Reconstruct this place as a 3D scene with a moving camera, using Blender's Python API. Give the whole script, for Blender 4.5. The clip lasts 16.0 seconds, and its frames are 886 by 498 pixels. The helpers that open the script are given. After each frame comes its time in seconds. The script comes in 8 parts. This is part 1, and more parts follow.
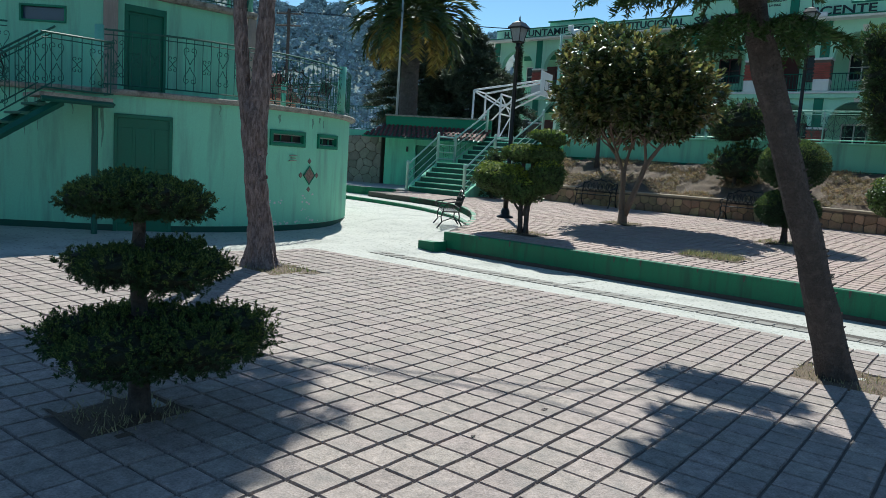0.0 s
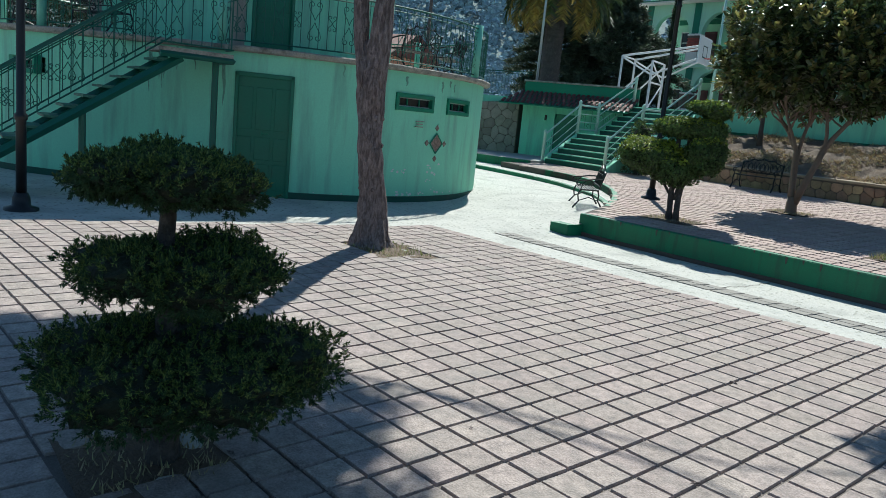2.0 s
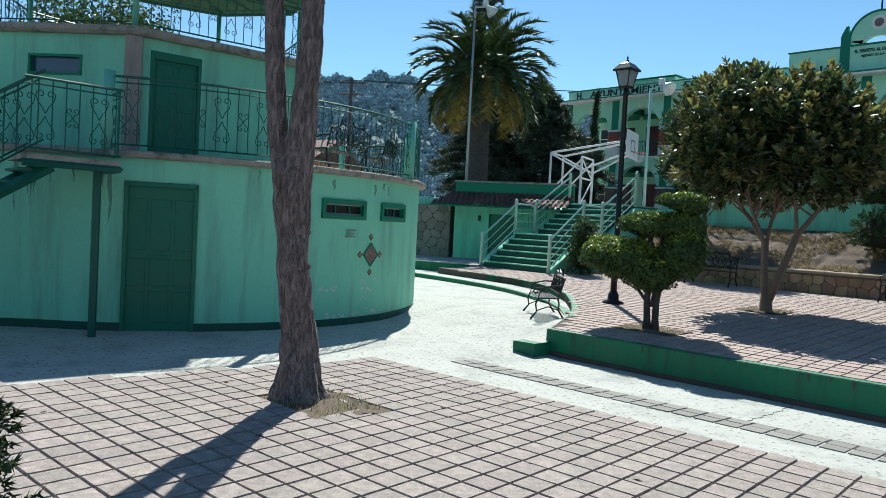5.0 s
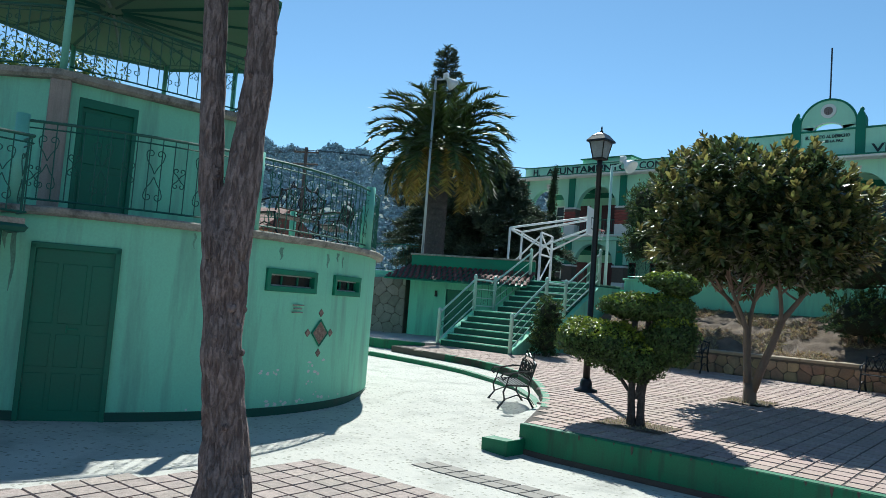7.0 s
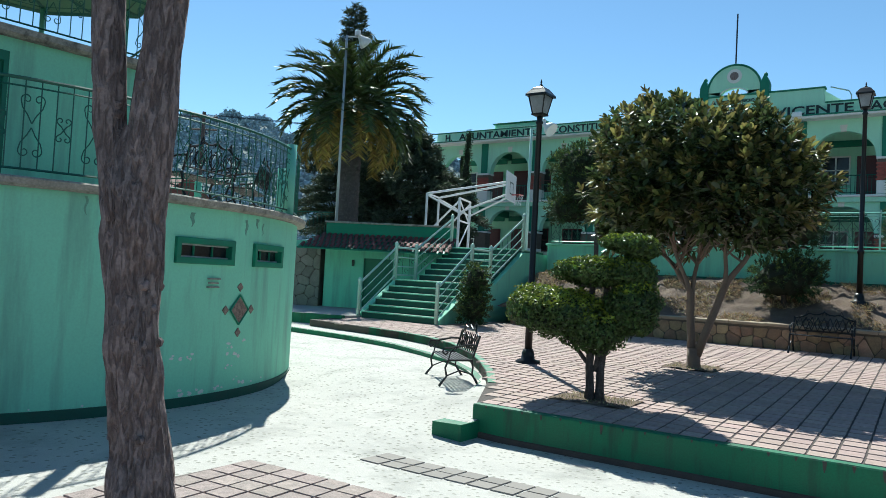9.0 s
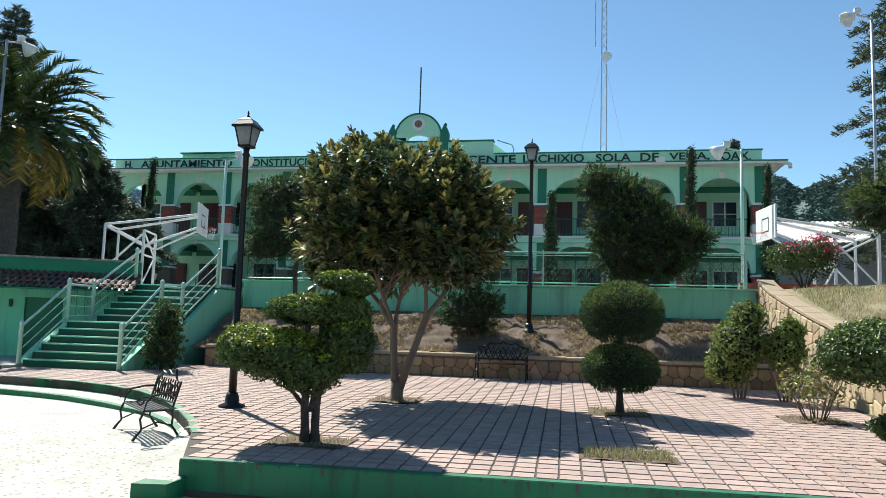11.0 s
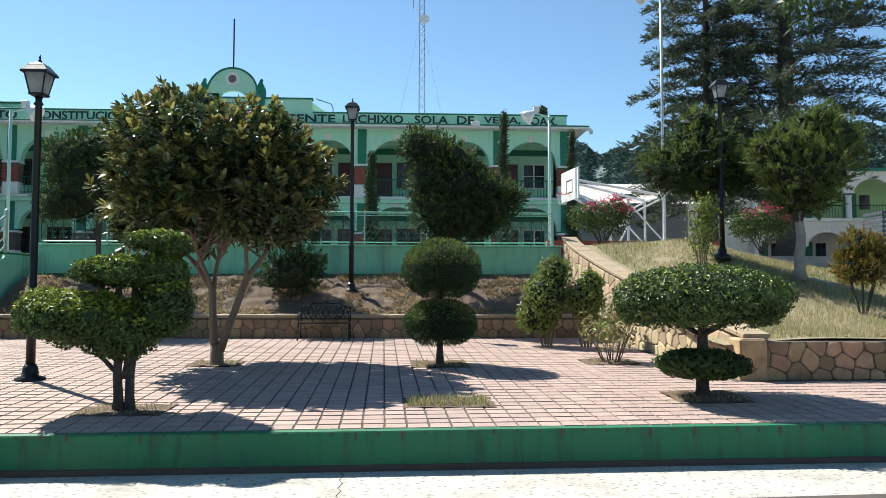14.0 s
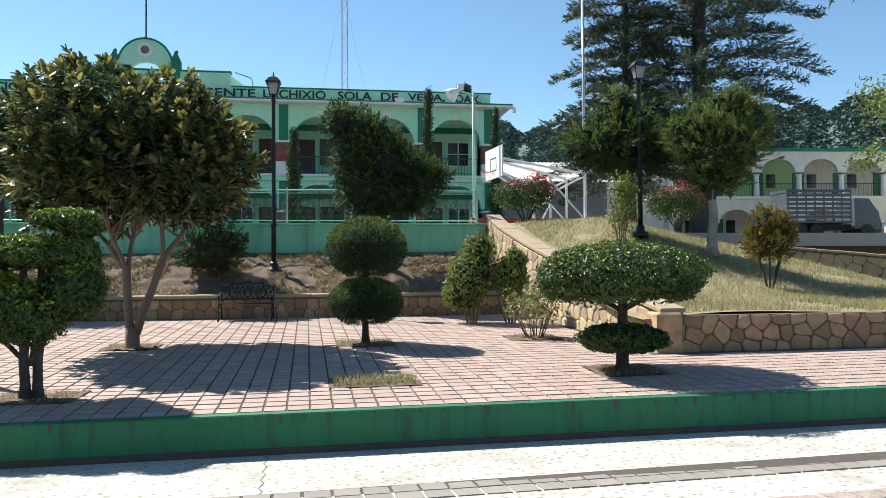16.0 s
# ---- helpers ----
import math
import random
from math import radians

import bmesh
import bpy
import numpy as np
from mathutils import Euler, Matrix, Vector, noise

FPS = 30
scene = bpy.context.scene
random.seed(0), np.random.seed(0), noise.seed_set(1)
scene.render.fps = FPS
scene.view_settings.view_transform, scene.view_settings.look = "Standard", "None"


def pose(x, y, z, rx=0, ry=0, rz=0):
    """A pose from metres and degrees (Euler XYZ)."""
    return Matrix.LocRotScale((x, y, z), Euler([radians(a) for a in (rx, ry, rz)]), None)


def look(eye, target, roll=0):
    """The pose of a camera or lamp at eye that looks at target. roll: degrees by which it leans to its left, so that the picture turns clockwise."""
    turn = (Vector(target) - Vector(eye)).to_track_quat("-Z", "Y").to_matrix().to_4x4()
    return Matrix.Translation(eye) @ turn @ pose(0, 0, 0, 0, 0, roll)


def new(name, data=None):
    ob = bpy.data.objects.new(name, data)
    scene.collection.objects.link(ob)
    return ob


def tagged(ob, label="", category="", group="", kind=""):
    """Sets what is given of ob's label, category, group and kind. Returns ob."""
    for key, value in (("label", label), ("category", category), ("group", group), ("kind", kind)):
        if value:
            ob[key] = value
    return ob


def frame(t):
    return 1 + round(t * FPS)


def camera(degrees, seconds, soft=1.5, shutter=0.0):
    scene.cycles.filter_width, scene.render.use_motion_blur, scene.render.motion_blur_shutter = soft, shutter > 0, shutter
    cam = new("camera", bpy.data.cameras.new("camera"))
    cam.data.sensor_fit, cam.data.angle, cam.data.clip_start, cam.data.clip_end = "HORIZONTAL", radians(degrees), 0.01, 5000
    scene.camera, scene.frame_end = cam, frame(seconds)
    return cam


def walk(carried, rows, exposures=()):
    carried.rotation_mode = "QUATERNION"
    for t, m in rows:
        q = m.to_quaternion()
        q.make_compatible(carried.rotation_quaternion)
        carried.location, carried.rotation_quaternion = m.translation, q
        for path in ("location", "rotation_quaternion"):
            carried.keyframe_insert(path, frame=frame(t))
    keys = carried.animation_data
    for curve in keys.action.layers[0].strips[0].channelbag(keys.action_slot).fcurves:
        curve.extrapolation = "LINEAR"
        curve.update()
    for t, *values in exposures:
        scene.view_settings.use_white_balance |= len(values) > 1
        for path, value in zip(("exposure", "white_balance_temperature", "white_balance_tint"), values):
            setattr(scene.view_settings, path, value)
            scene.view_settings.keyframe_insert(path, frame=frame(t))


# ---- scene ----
EXPOSURES = [(0.0, 0.32, 5750, 0), (4.0, 0.5, 5750, 0), (7.0, 0.52, 5750, 0), (8.7, 0.58, 5750, 0), (11.0, 0.83, 6200, 5), (16.0, 0.93, 6300, 7)]
SKY, SUN = 0.086, 5.0
cam = camera(62.1, 16.0, soft=0.6)
# seconds, eye, a point looked at, lean
PATH = [
    (0, (4.782, -4.283, 1.62), (3.472, -2.79, 1.38), 3.8),
    (0.5, (4.534, -4.077, 1.63), (3.083, -2.732, 1.337), 5.4),
    (1, (4.308, -3.81, 1.627), (2.902, -2.416, 1.35), 5.5),
    (1.5, (4.067, -3.534, 1.638), (2.601, -2.203, 1.356), 5.6),
    (2, (3.858, -3.288, 1.664), (2.32, -2.06, 1.308), 5.7),
    (2.5, (3.6, -3.08, 1.655), (2.122, -1.751, 1.427), 8.1),
    (3, (3.309, -2.841, 1.674), (1.812, -1.548, 1.381), 6.2),
    (3.5, (3.087, -2.706, 1.73), (1.463, -1.555, 1.536), 4.6),
    (4, (2.85, -2.56, 1.704), (1.41, -1.172, 1.677), 3.7),
    (4.2, (2.7, -2.513, 1.702), (1.283, -1.103, 1.645), 3.5),
    (6.3, (1.461, -1.655, 1.679), (-0.071, -0.371, 1.622), 4.3),
    (6.5, (1.382, -1.603, 1.724), (-0.148, -0.315, 1.675), 5.4),
    (7, (1.137, -1.459, 1.726), (-0.219, 0.005, 1.866), 4.4),
    (7.5, (0.831, -1.242, 1.694), (-0.455, 0.289, 1.755), 4.3),
    (8, (0.625, -1.097, 1.675), (-0.791, 0.309, 1.803), 6.0),
    (8.5, (0.482, -1.054, 1.667), (-0.764, 0.501, 1.833), 4.0),
    (8.7, (0.32, -0.991, 1.681), (-0.888, 0.6, 1.776), 3.4),
    (10.8, (-0.382, -0.826, 1.721), (-0.871, 1.107, 1.883), 0.5),
    (11, (-0.299, -0.882, 1.719), (-0.687, 1.069, 1.922), 1.7),
    (11.5, (-0.383, -0.955, 1.671), (-0.461, 1.036, 1.845), 2.4),
    (12, (-0.438, -0.95, 1.719), (-0.364, 1.027, 2.01), 0.7),
    (12.5, (-0.451, -0.941, 1.716), (-0.245, 1.028, 2.004), -0.2),
    (13, (-0.465, -0.947, 1.678), (-0.288, 1.03, 1.924), -0.2),
    (13.5, (-0.373, -0.989, 1.682), (-0.298, 1.002, 1.853), 0.5),
    (14, (-0.346, -0.97, 1.66), (-0.248, 1.024, 1.767), 0.1),
    (14.5, (-0.297, -0.962, 1.662), (-0.086, 1.025, 1.753), -0.0),
    (15, (-0.303, -0.958, 1.667), (0.117, 0.995, 1.772), -0.3),
    (15.5, (-0.329, -0.908, 1.655), (0.062, 1.052, 1.71), -0.7),
    (16, (-0.355, -0.911, 1.67), (-0.053, 1.066, 1.716), -0.4),
]
walk(cam, [(t, look(e, g, r)) for t, e, g, r in PATH], exposures=EXPOSURES)

# ---------------------------------------------------------------- world, sun
SUN_TO = Vector((-0.69, 0.72, 1.14)).normalized()
world = bpy.data.worlds.new("sky")
scene.world = world
world.use_nodes = True
wt = world.node_tree
sky = wt.nodes.new("ShaderNodeTexSky")
sky.sky_type = "NISHITA"
sky.sun_disc = False
sky.sun_elevation = math.asin(SUN_TO.z)
sky.sun_rotation = math.atan2(SUN_TO.x, SUN_TO.y)
sky.altitude = 1500
sky.air_density = 1.0
sky.dust_density = 0.15
sky.ozone_density = 0.5
tint = wt.nodes.new("ShaderNodeMix")
tint.data_type = "RGBA"
tint.blend_type = "MULTIPLY"
tint.inputs["Factor"].default_value = 1.0
tint.inputs["B"].default_value = (0.92, 1.06, 1.06, 1)
wt.links.new(sky.outputs[0], tint.inputs["A"])
wt.links.new(tint.outputs["Result"], wt.nodes["Background"].inputs[0])
wt.nodes["Background"].inputs[1].default_value = SKY
sun = new("sun", bpy.data.lights.new("sun", "SUN"))
sun.data.energy = SUN
sun.data.angle = radians(0.55)
sun.data.color = (1.0, 0.93, 0.82)
sun.matrix_world = look(SUN_TO * 40, (0, 0, 0))


# ---------------------------------------------------------------- materials
def mat(name, col, rough=0.8, metal=0.0, vary=0.12, scale=6.0, fine=60.0, bump=0.25, dirt=None, dirt_amount=0.0,
        dirt_scale=1.3, streak=False, per_object=0.0, per_island=0.0, hue=0.0, translucent=0.0, spec=0.5, dist=0.01):
    """A painted, mineral or leafy surface: two scales of variation, stains of an own colour, fine relief."""
    m = bpy.data.materials.new(name)
    m.use_nodes = True
    t = m.node_tree
    b = t.nodes["Principled BSDF"]
    N, L = t.nodes.new, t.links.new
    geo = N("ShaderNodeNewGeometry")
    n1 = N("ShaderNodeTexNoise")
    n1.inputs["Scale"].default_value = scale
    n1.inputs["Detail"].default_value = 5
    n2 = N("ShaderNodeTexNoise")
    n2.inputs["Scale"].default_value = fine
    n2.inputs["Detail"].default_value = 3
    L(geo.outputs["Position"], n1.inputs["Vector"])
    L(geo.outputs["Position"], n2.inputs["Vector"])
    add = N("ShaderNodeMath")
    add.operation = "ADD"
    L(n1.outputs[0], add.inputs[0])
    L(n2.outputs[0], add.inputs[1])
    val = N("ShaderNodeMapRange")
    val.inputs["From Min"].default_value = 0.6
    val.inputs["From Max"].default_value = 1.4
    val.inputs["To Min"].default_value = 1 - vary
    val.inputs["To Max"].default_value = 1 + vary
    L(add.outputs[0], val.inputs["Value"])
    hsv = N("ShaderNodeHueSaturation")
    hsv.inputs["Color"].default_value = (*col, 1)
    L(val.outputs[0], hsv.inputs["Value"])
    if per_object or per_island:
        if per_object:
            src = N("ShaderNodeObjectInfo").outputs["Random"]
        else:
            src = geo.outputs["Random Per Island"]
        amount = per_object or per_island
        r = N("ShaderNodeMapRange")
        r.inputs["To Min"].default_value = 1 - amount
        r.inputs["To Max"].default_value = 1 + amount
        L(src, r.inputs["Value"])
        mul = N("ShaderNodeMath")
        mul.operation = "MULTIPLY"
        L(val.outputs[0], mul.inputs[0])
        L(r.outputs[0], mul.inputs[1])
        L(mul.outputs[0], hsv.inputs["Value"])
        if hue:
            rh = N("ShaderNodeMapRange")
            rh.inputs["To Min"].default_value = 0.5 - hue
            rh.inputs["To Max"].default_value = 0.5 + hue
            wn = N("ShaderNodeTexWhiteNoise")
            wn.noise_dimensions = "1D"
            L(src, wn.inputs["W"])
            L(wn.outputs["Value"], rh.inputs["Value"])
            L(rh.outputs[0], hsv.inputs["Hue"])
    out = hsv.outputs[0]
    if dirt:
        n3 = N("ShaderNodeTexNoise")
        n3.inputs["Scale"].default_value = dirt_scale
        n3.inputs["Detail"].default_value = 7
        n3.inputs["Roughness"].default_value = 0.65
        if streak:
            mp = N("ShaderNodeMapping")
            mp.inputs["Scale"].default_value = (3.2, 3.2, 0.35)
            L(geo.outputs["Position"], mp.inputs["Vector"])
            L(mp.outputs[0], n3.inputs["Vector"])
        else:
            L(geo.outputs["Position"], n3.inputs["Vector"])
        k = N("ShaderNodeMapRange")
        k.inputs["From Min"].default_value = 0.5
        k.inputs["From Max"].default_value = 0.72
        k.inputs["To Max"].default_value = dirt_amount
        L(n3.outputs[0], k.inputs["Value"])
        mx = N("ShaderNodeMix")
        mx.data_type = "RGBA"
        L(k.outputs[0], mx.inputs["Factor"])
        L(out, mx.inputs["A"])
        mx.inputs["B"].default_value = (*dirt, 1)
        out = mx.outputs["Result"]
    L(out, b.inputs["Base Color"])
    rr = N("ShaderNodeMapRange")
    rr.inputs["From Min"].default_value = 0.3
    rr.inputs["From Max"].default_value = 0.7
    rr.inputs["To Min"].default_value = max(0.05, rough - 0.08)
    rr.inputs["To Max"].default_value = min(1, rough + 0.08)
    L(n1.outputs[0], rr.inputs["Value"])
    L(rr.outputs[0], b.inputs["Roughness"])
    b.inputs["Metallic"].default_value = metal
    b.inputs["Specular IOR Level"].default_value = spec
    if bump:
        bp = N("ShaderNodeBump")
        bp.inputs["Strength"].default_value = bump
        bp.inputs["Distance"].default_value = dist
        L(n2.outputs[0], bp.inputs["Height"])
        L(bp.outputs[0], b.inputs["Normal"])
    if translucent:
        tr = N("ShaderNodeBsdfTranslucent")
        L(out, tr.inputs["Color"])
        ms = N("ShaderNodeMixShader")
        ms.inputs[0].default_value = translucent
        L(b.outputs[0], ms.inputs[1])
        L(tr.outputs[0], ms.inputs[2])
        L(ms.outputs[0], t.nodes["Material Output"].inputs["Surface"])
    return m


M_MINT = mat("mint_paint", (0.28, 0.69, 0.48), 0.75, vary=0.08, scale=1.2, fine=40, bump=0.12, dirt=(0.15, 0.27, 0.21), dirt_amount=0.62, dirt_scale=0.9, streak=True)
M_MINT_HALL = mat("hall_mint_paint", (0.41, 0.73, 0.53), 0.8, vary=0.06, scale=0.8, fine=20, bump=0.1, dirt=(0.25, 0.40, 0.32), dirt_amount=0.25, streak=True)
M_GREEN = mat("dark_green_paint", (0.016, 0.21, 0.115), 0.6, vary=0.12, scale=2.5, fine=50, bump=0.15, dirt=(0.05, 0.12, 0.09), dirt_amount=0.4)
M_KERB = mat("kerb_green_paint", (0.012, 0.15, 0.068), 0.65, vary=0.2, scale=3, fine=70, bump=0.35, dirt=(0.02, 0.04, 0.03), dirt_amount=0.75, dirt_scale=2.2, streak=True)
M_DOOR = mat("door_green_enamel", (0.012, 0.15, 0.085), 0.45, vary=0.1, scale=3, fine=30, bump=0.08)
M_RAIL = mat("rail_green_enamel", (0.012, 0.105, 0.072), 0.45, vary=0.1, bump=0.0)
M_RAIL_MINT = mat("rail_mint_enamel", (0.19, 0.52, 0.40), 0.45, vary=0.1, bump=0.0)
M_RAIL_PALE = mat("pale_rail_enamel", (0.42, 0.62, 0.55), 0.4, vary=0.06, bump=0.0)
M_RAW = mat("weathered_concrete", (0.33, 0.31, 0.265), 0.9, vary=0.35, scale=6, fine=40, bump=0.7, dirt=(0.055, 0.055, 0.045), dirt_amount=0.95, dirt_scale=4.5)
M_PINKCOL = mat("stained_column_plaster", (0.36, 0.31, 0.27), 0.9, vary=0.2, scale=3, fine=60, bump=0.4, dirt=(0.13, 0.15, 0.13), dirt_amount=0.7, streak=True)
M_PAVER = mat("paver_pinkish_concrete", (0.40, 0.295, 0.258), 0.85, vary=0.24, scale=12, fine=80, bump=0.35, per_object=0.10, hue=0.012, dist=0.004, dirt=(0.30, 0.25, 0.22), dirt_amount=0.5, dirt_scale=0.7)
M_PAVER_I = mat("paver_pinkish_concrete_far", (0.40, 0.295, 0.258), 0.85, vary=0.24, scale=12, fine=80, bump=0.35, per_island=0.10, hue=0.012, dist=0.004, dirt=(0.30, 0.25, 0.22), dirt_amount=0.5, dirt_scale=0.7)
M_PLAZA = mat("paver_grey_pink_concrete", (0.34, 0.275, 0.247), 0.88, vary=0.5, scale=14, fine=85, bump=1.0, per_object=0.10, hue=0.01, dist=0.006, dirt=(0.25, 0.225, 0.205), dirt_amount=0.6, dirt_scale=3.0)
M_PLAZA_I = mat("paver_grey_pink_concrete_far", (0.34, 0.275, 0.247), 0.88, vary=0.5, scale=14, fine=85, bump=1.0, per_island=0.10, hue=0.01, dist=0.006, dirt=(0.25, 0.225, 0.205), dirt_amount=0.6, dirt_scale=3.0)
M_JOINT_P = mat("grey_brown_joint_sand", (0.17, 0.142, 0.125), 0.95, vary=0.3, scale=8, fine=110, bump=0.6)
M_STRIP = mat("paver_grey_concrete", (0.26, 0.236, 0.212), 0.85, vary=0.13, scale=9, fine=220, bump=0.35, per_object=0.10, dist=0.004)
M_JOINT = mat("dark_joint_sand", (0.085, 0.07, 0.062), 0.95, vary=0.25, scale=8, fine=150, bump=0.5)
M_SOIL = mat("dry_soil", (0.15, 0.105, 0.075), 0.95, vary=0.35, scale=5, fine=70, bump=0.8, dirt=(0.22, 0.165, 0.10), dirt_amount=0.7, dirt_scale=3, dist=0.03)
M_LAWN = mat("dry_lawn_soil", (0.29, 0.25, 0.155), 0.95, vary=0.3, scale=2.5, fine=50, bump=0.8, dirt=(0.22, 0.23, 0.10), dirt_amount=0.7, dirt_scale=1.1, dist=0.03)
M_COURT = mat("court_concrete", (0.36, 0.35, 0.33), 0.9, vary=0.15, scale=2, fine=60, bump=0.3)
# One field stone, twice: golden paints the sunlit wall, brown the shaded ones.
M_STONE = mat("sunlit_golden_stone", (0.44, 0.345, 0.22), 0.85, vary=0.28, scale=5, fine=60, bump=0.6, per_object=0.28, hue=0.02, dist=0.015)
M_STONE_SHADE = mat("shaded_brown_stone", (0.36, 0.245, 0.145), 0.85, vary=0.32, scale=6, fine=60, bump=0.7, per_object=0.3, hue=0.02, dist=0.02, dirt=(0.16, 0.13, 0.10), dirt_amount=0.6, dirt_scale=5)
M_STONE_DK = mat("grey_field_stone", (0.26, 0.23, 0.19), 0.85, vary=0.28, scale=5, fine=60, bump=0.6, per_object=0.28, hue=0.02, dist=0.015)
M_MORTAR = mat("wall_mortar", (0.13, 0.104, 0.08), 0.95, vary=0.25, scale=8, fine=90, bump=0.5)
M_CAP = mat("sandy_stone_coping", (0.36, 0.28, 0.19), 0.85, vary=0.2, scale=4, fine=60, bump=0.5)


def bark_mat(name, dark, pale, across=26.0, along=0.16, dist=0.03):
    """Bark with long upright ridges and dark furrows, and pale lichen-grey patches."""
    m = mat(name, pale, 0.95, vary=0.35, scale=9, fine=55, bump=0.6, dist=0.01)
    t = m.node_tree
    b = t.nodes["Principled BSDF"]
    N, L = t.nodes.new, t.links.new
    src = b.inputs["Base Color"].links[0].from_socket
    nrm = b.inputs["Normal"].links[0].from_socket
    geo = N("ShaderNodeNewGeometry")
    mp = N("ShaderNodeMapping")
    mp.inputs["Scale"].default_value = (1, 1, along)
    L(geo.outputs["Position"], mp.inputs["Vector"])
    n = N("ShaderNodeTexNoise")
    n.inputs["Scale"].default_value = across
    n.inputs["Detail"].default_value = 4
    n.inputs["Distortion"].default_value = 0.7
    L(mp.outputs[0], n.inputs["Vector"])
    k = N("ShaderNodeMapRange")
    k.inputs["From Min"].default_value = 0.36
    k.inputs["From Max"].default_value = 0.58
    L(n.outputs[0], k.inputs["Value"])
    mx = N("ShaderNodeMix")
    mx.data_type = "RGBA"
    L(k.outputs[0], mx.inputs["Factor"])
    mx.inputs["A"].default_value = (*dark, 1)
    L(src, mx.inputs["B"])
    L(mx.outputs["Result"], b.inputs["Base Color"])
    bp = N("ShaderNodeBump")
    bp.inputs["Strength"].default_value = 1.0
    bp.inputs["Distance"].default_value = dist
    L(k.outputs[0], bp.inputs["Height"])
    L(nrm, bp.inputs["Normal"])
    L(bp.outputs[0], b.inputs["Normal"])
    return m


M_BARK = bark_mat("ridged_bark", (0.12, 0.09, 0.083), (0.26, 0.208, 0.195), 34.0, 0.26, 0.018)
M_BARK_DK = mat("dark_scaly_bark", (0.075, 0.065, 0.06), 0.95, vary=0.4, scale=9, fine=60, bump=1.0, dirt=(0.20, 0.17, 0.15), dirt_amount=0.5, dirt_scale=14, dist=0.03)
M_BARK_LT = mat("smooth_tan_bark", (0.20, 0.15, 0.115), 0.9, vary=0.25, scale=7, fine=60, bump=0.5, dist=0.012)
M_WOOD_W = mat("whitewashed_trunk", (0.34, 0.31, 0.28), 0.9, vary=0.4, scale=6, fine=60, bump=0.6)


def leaf(name, col, vary=0.35, tr=0.25, rough=0.5, hue=0.02, spec=0.4):
    return mat(name, col, rough, vary=0.18, scale=2.5, fine=30, bump=0.0, per_island=vary, hue=hue, translucent=tr, spec=spec)


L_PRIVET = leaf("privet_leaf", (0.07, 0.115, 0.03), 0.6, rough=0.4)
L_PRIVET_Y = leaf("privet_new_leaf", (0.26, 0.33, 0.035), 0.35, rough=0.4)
L_MAG = leaf("loquat_leaf", (0.075, 0.105, 0.036), 0.6, tr=0.25, rough=0.24, spec=0.8)
L_MAG_Y = leaf("loquat_bronze_leaf", (0.20, 0.19, 0.06), 0.6, tr=0.4, rough=0.3, hue=0.03)
L_JUN = leaf("juniper_needle", (0.042, 0.08, 0.028), 0.5, tr=0.2, rough=0.65)
L_LITTER = leaf("brown_litter", (0.36, 0.265, 0.15), 0.6, tr=0.2, rough=0.8)
# Pale new tips, with the sun on the juniper tops put into the colour.
L_JUN_L = leaf("juniper_lit_tip", (0.19, 0.255, 0.055), 0.4, tr=0.25, rough=0.65)
L_FIR = leaf("conifer_needle", (0.07, 0.095, 0.058), 0.5, tr=0.25, rough=0.65)
L_PALM = leaf("palm_leaflet", (0.058, 0.09, 0.024), 0.4, tr=0.2, rough=0.4)
L_PALM_Y = leaf("palm_dry_leaflet", (0.34, 0.265, 0.065), 0.4, tr=0.35, rough=0.5)
L_ARAU = leaf("araucaria_needle", (0.05, 0.105, 0.024), 0.35, tr=0.12, rough=0.5)
L_RED = leaf("bougainvillea_bract", (0.62, 0.03, 0.13), 0.3, tr=0.35, rough=0.6)
L_GOLD = leaf("golden_cypress_leaf", (0.20, 0.14, 0.028), 0.4, tr=0.2, rough=0.6)
L_GRASS = leaf("dry_grass_blade", (0.41, 0.36, 0.205), 0.4, tr=0.3, rough=0.7, hue=0.03)
L_GRASS_G = leaf("green_grass_blade", (0.22, 0.26, 0.08), 0.4, tr=0.3, rough=0.7, hue=0.03)
L_CYP = leaf("olive_cypress_spray", (0.115, 0.155, 0.045), 0.45, tr=0.2, rough=0.65)
L_LIGHT = leaf("light_young_leaf", (0.17, 0.22, 0.05), 0.4, tr=0.35, rough=0.5)
# Near-black that stands for the shade inside shrubs; no twigs are modelled.
M_CORE = mat("dark_shade_core", (0.018, 0.025, 0.011), 0.95, vary=0.4, scale=14, fine=60, bump=0.8, dist=0.03)

M_IRON = mat("black_cast_iron", (0.012, 0.013, 0.014), 0.4, metal=0.3, vary=0.2, bump=0.08, spec=0.6)
M_WHITE = mat("white_enamel", (0.72, 0.74, 0.74), 0.5, vary=0.05, scale=3, bump=0.05, dirt=(0.40, 0.36, 0.32), dirt_amount=0.35, dirt_scale=2)
M_GALV = mat("galvanised_steel", (0.46, 0.48, 0.49), 0.45, metal=0.6, vary=0.1, bump=0.05)
M_BOARD = mat("white_backboard", (0.72, 0.73, 0.73), 0.5, vary=0.05, bump=0.02)
M_RED = mat("red_steel", (0.50, 0.05, 0.04), 0.5, vary=0.1, bump=0.0)
M_BRICK = mat("red_brick", (0.30, 0.075, 0.055), 0.85, vary=0.18, scale=6, fine=60, bump=0.3, per_object=0.15)
M_WHITEPL = mat("white_plaster", (0.72, 0.72, 0.68), 0.85, vary=0.06, scale=2, fine=30, bump=0.1, dirt=(0.45, 0.43, 0.38), dirt_amount=0.3, streak=True)
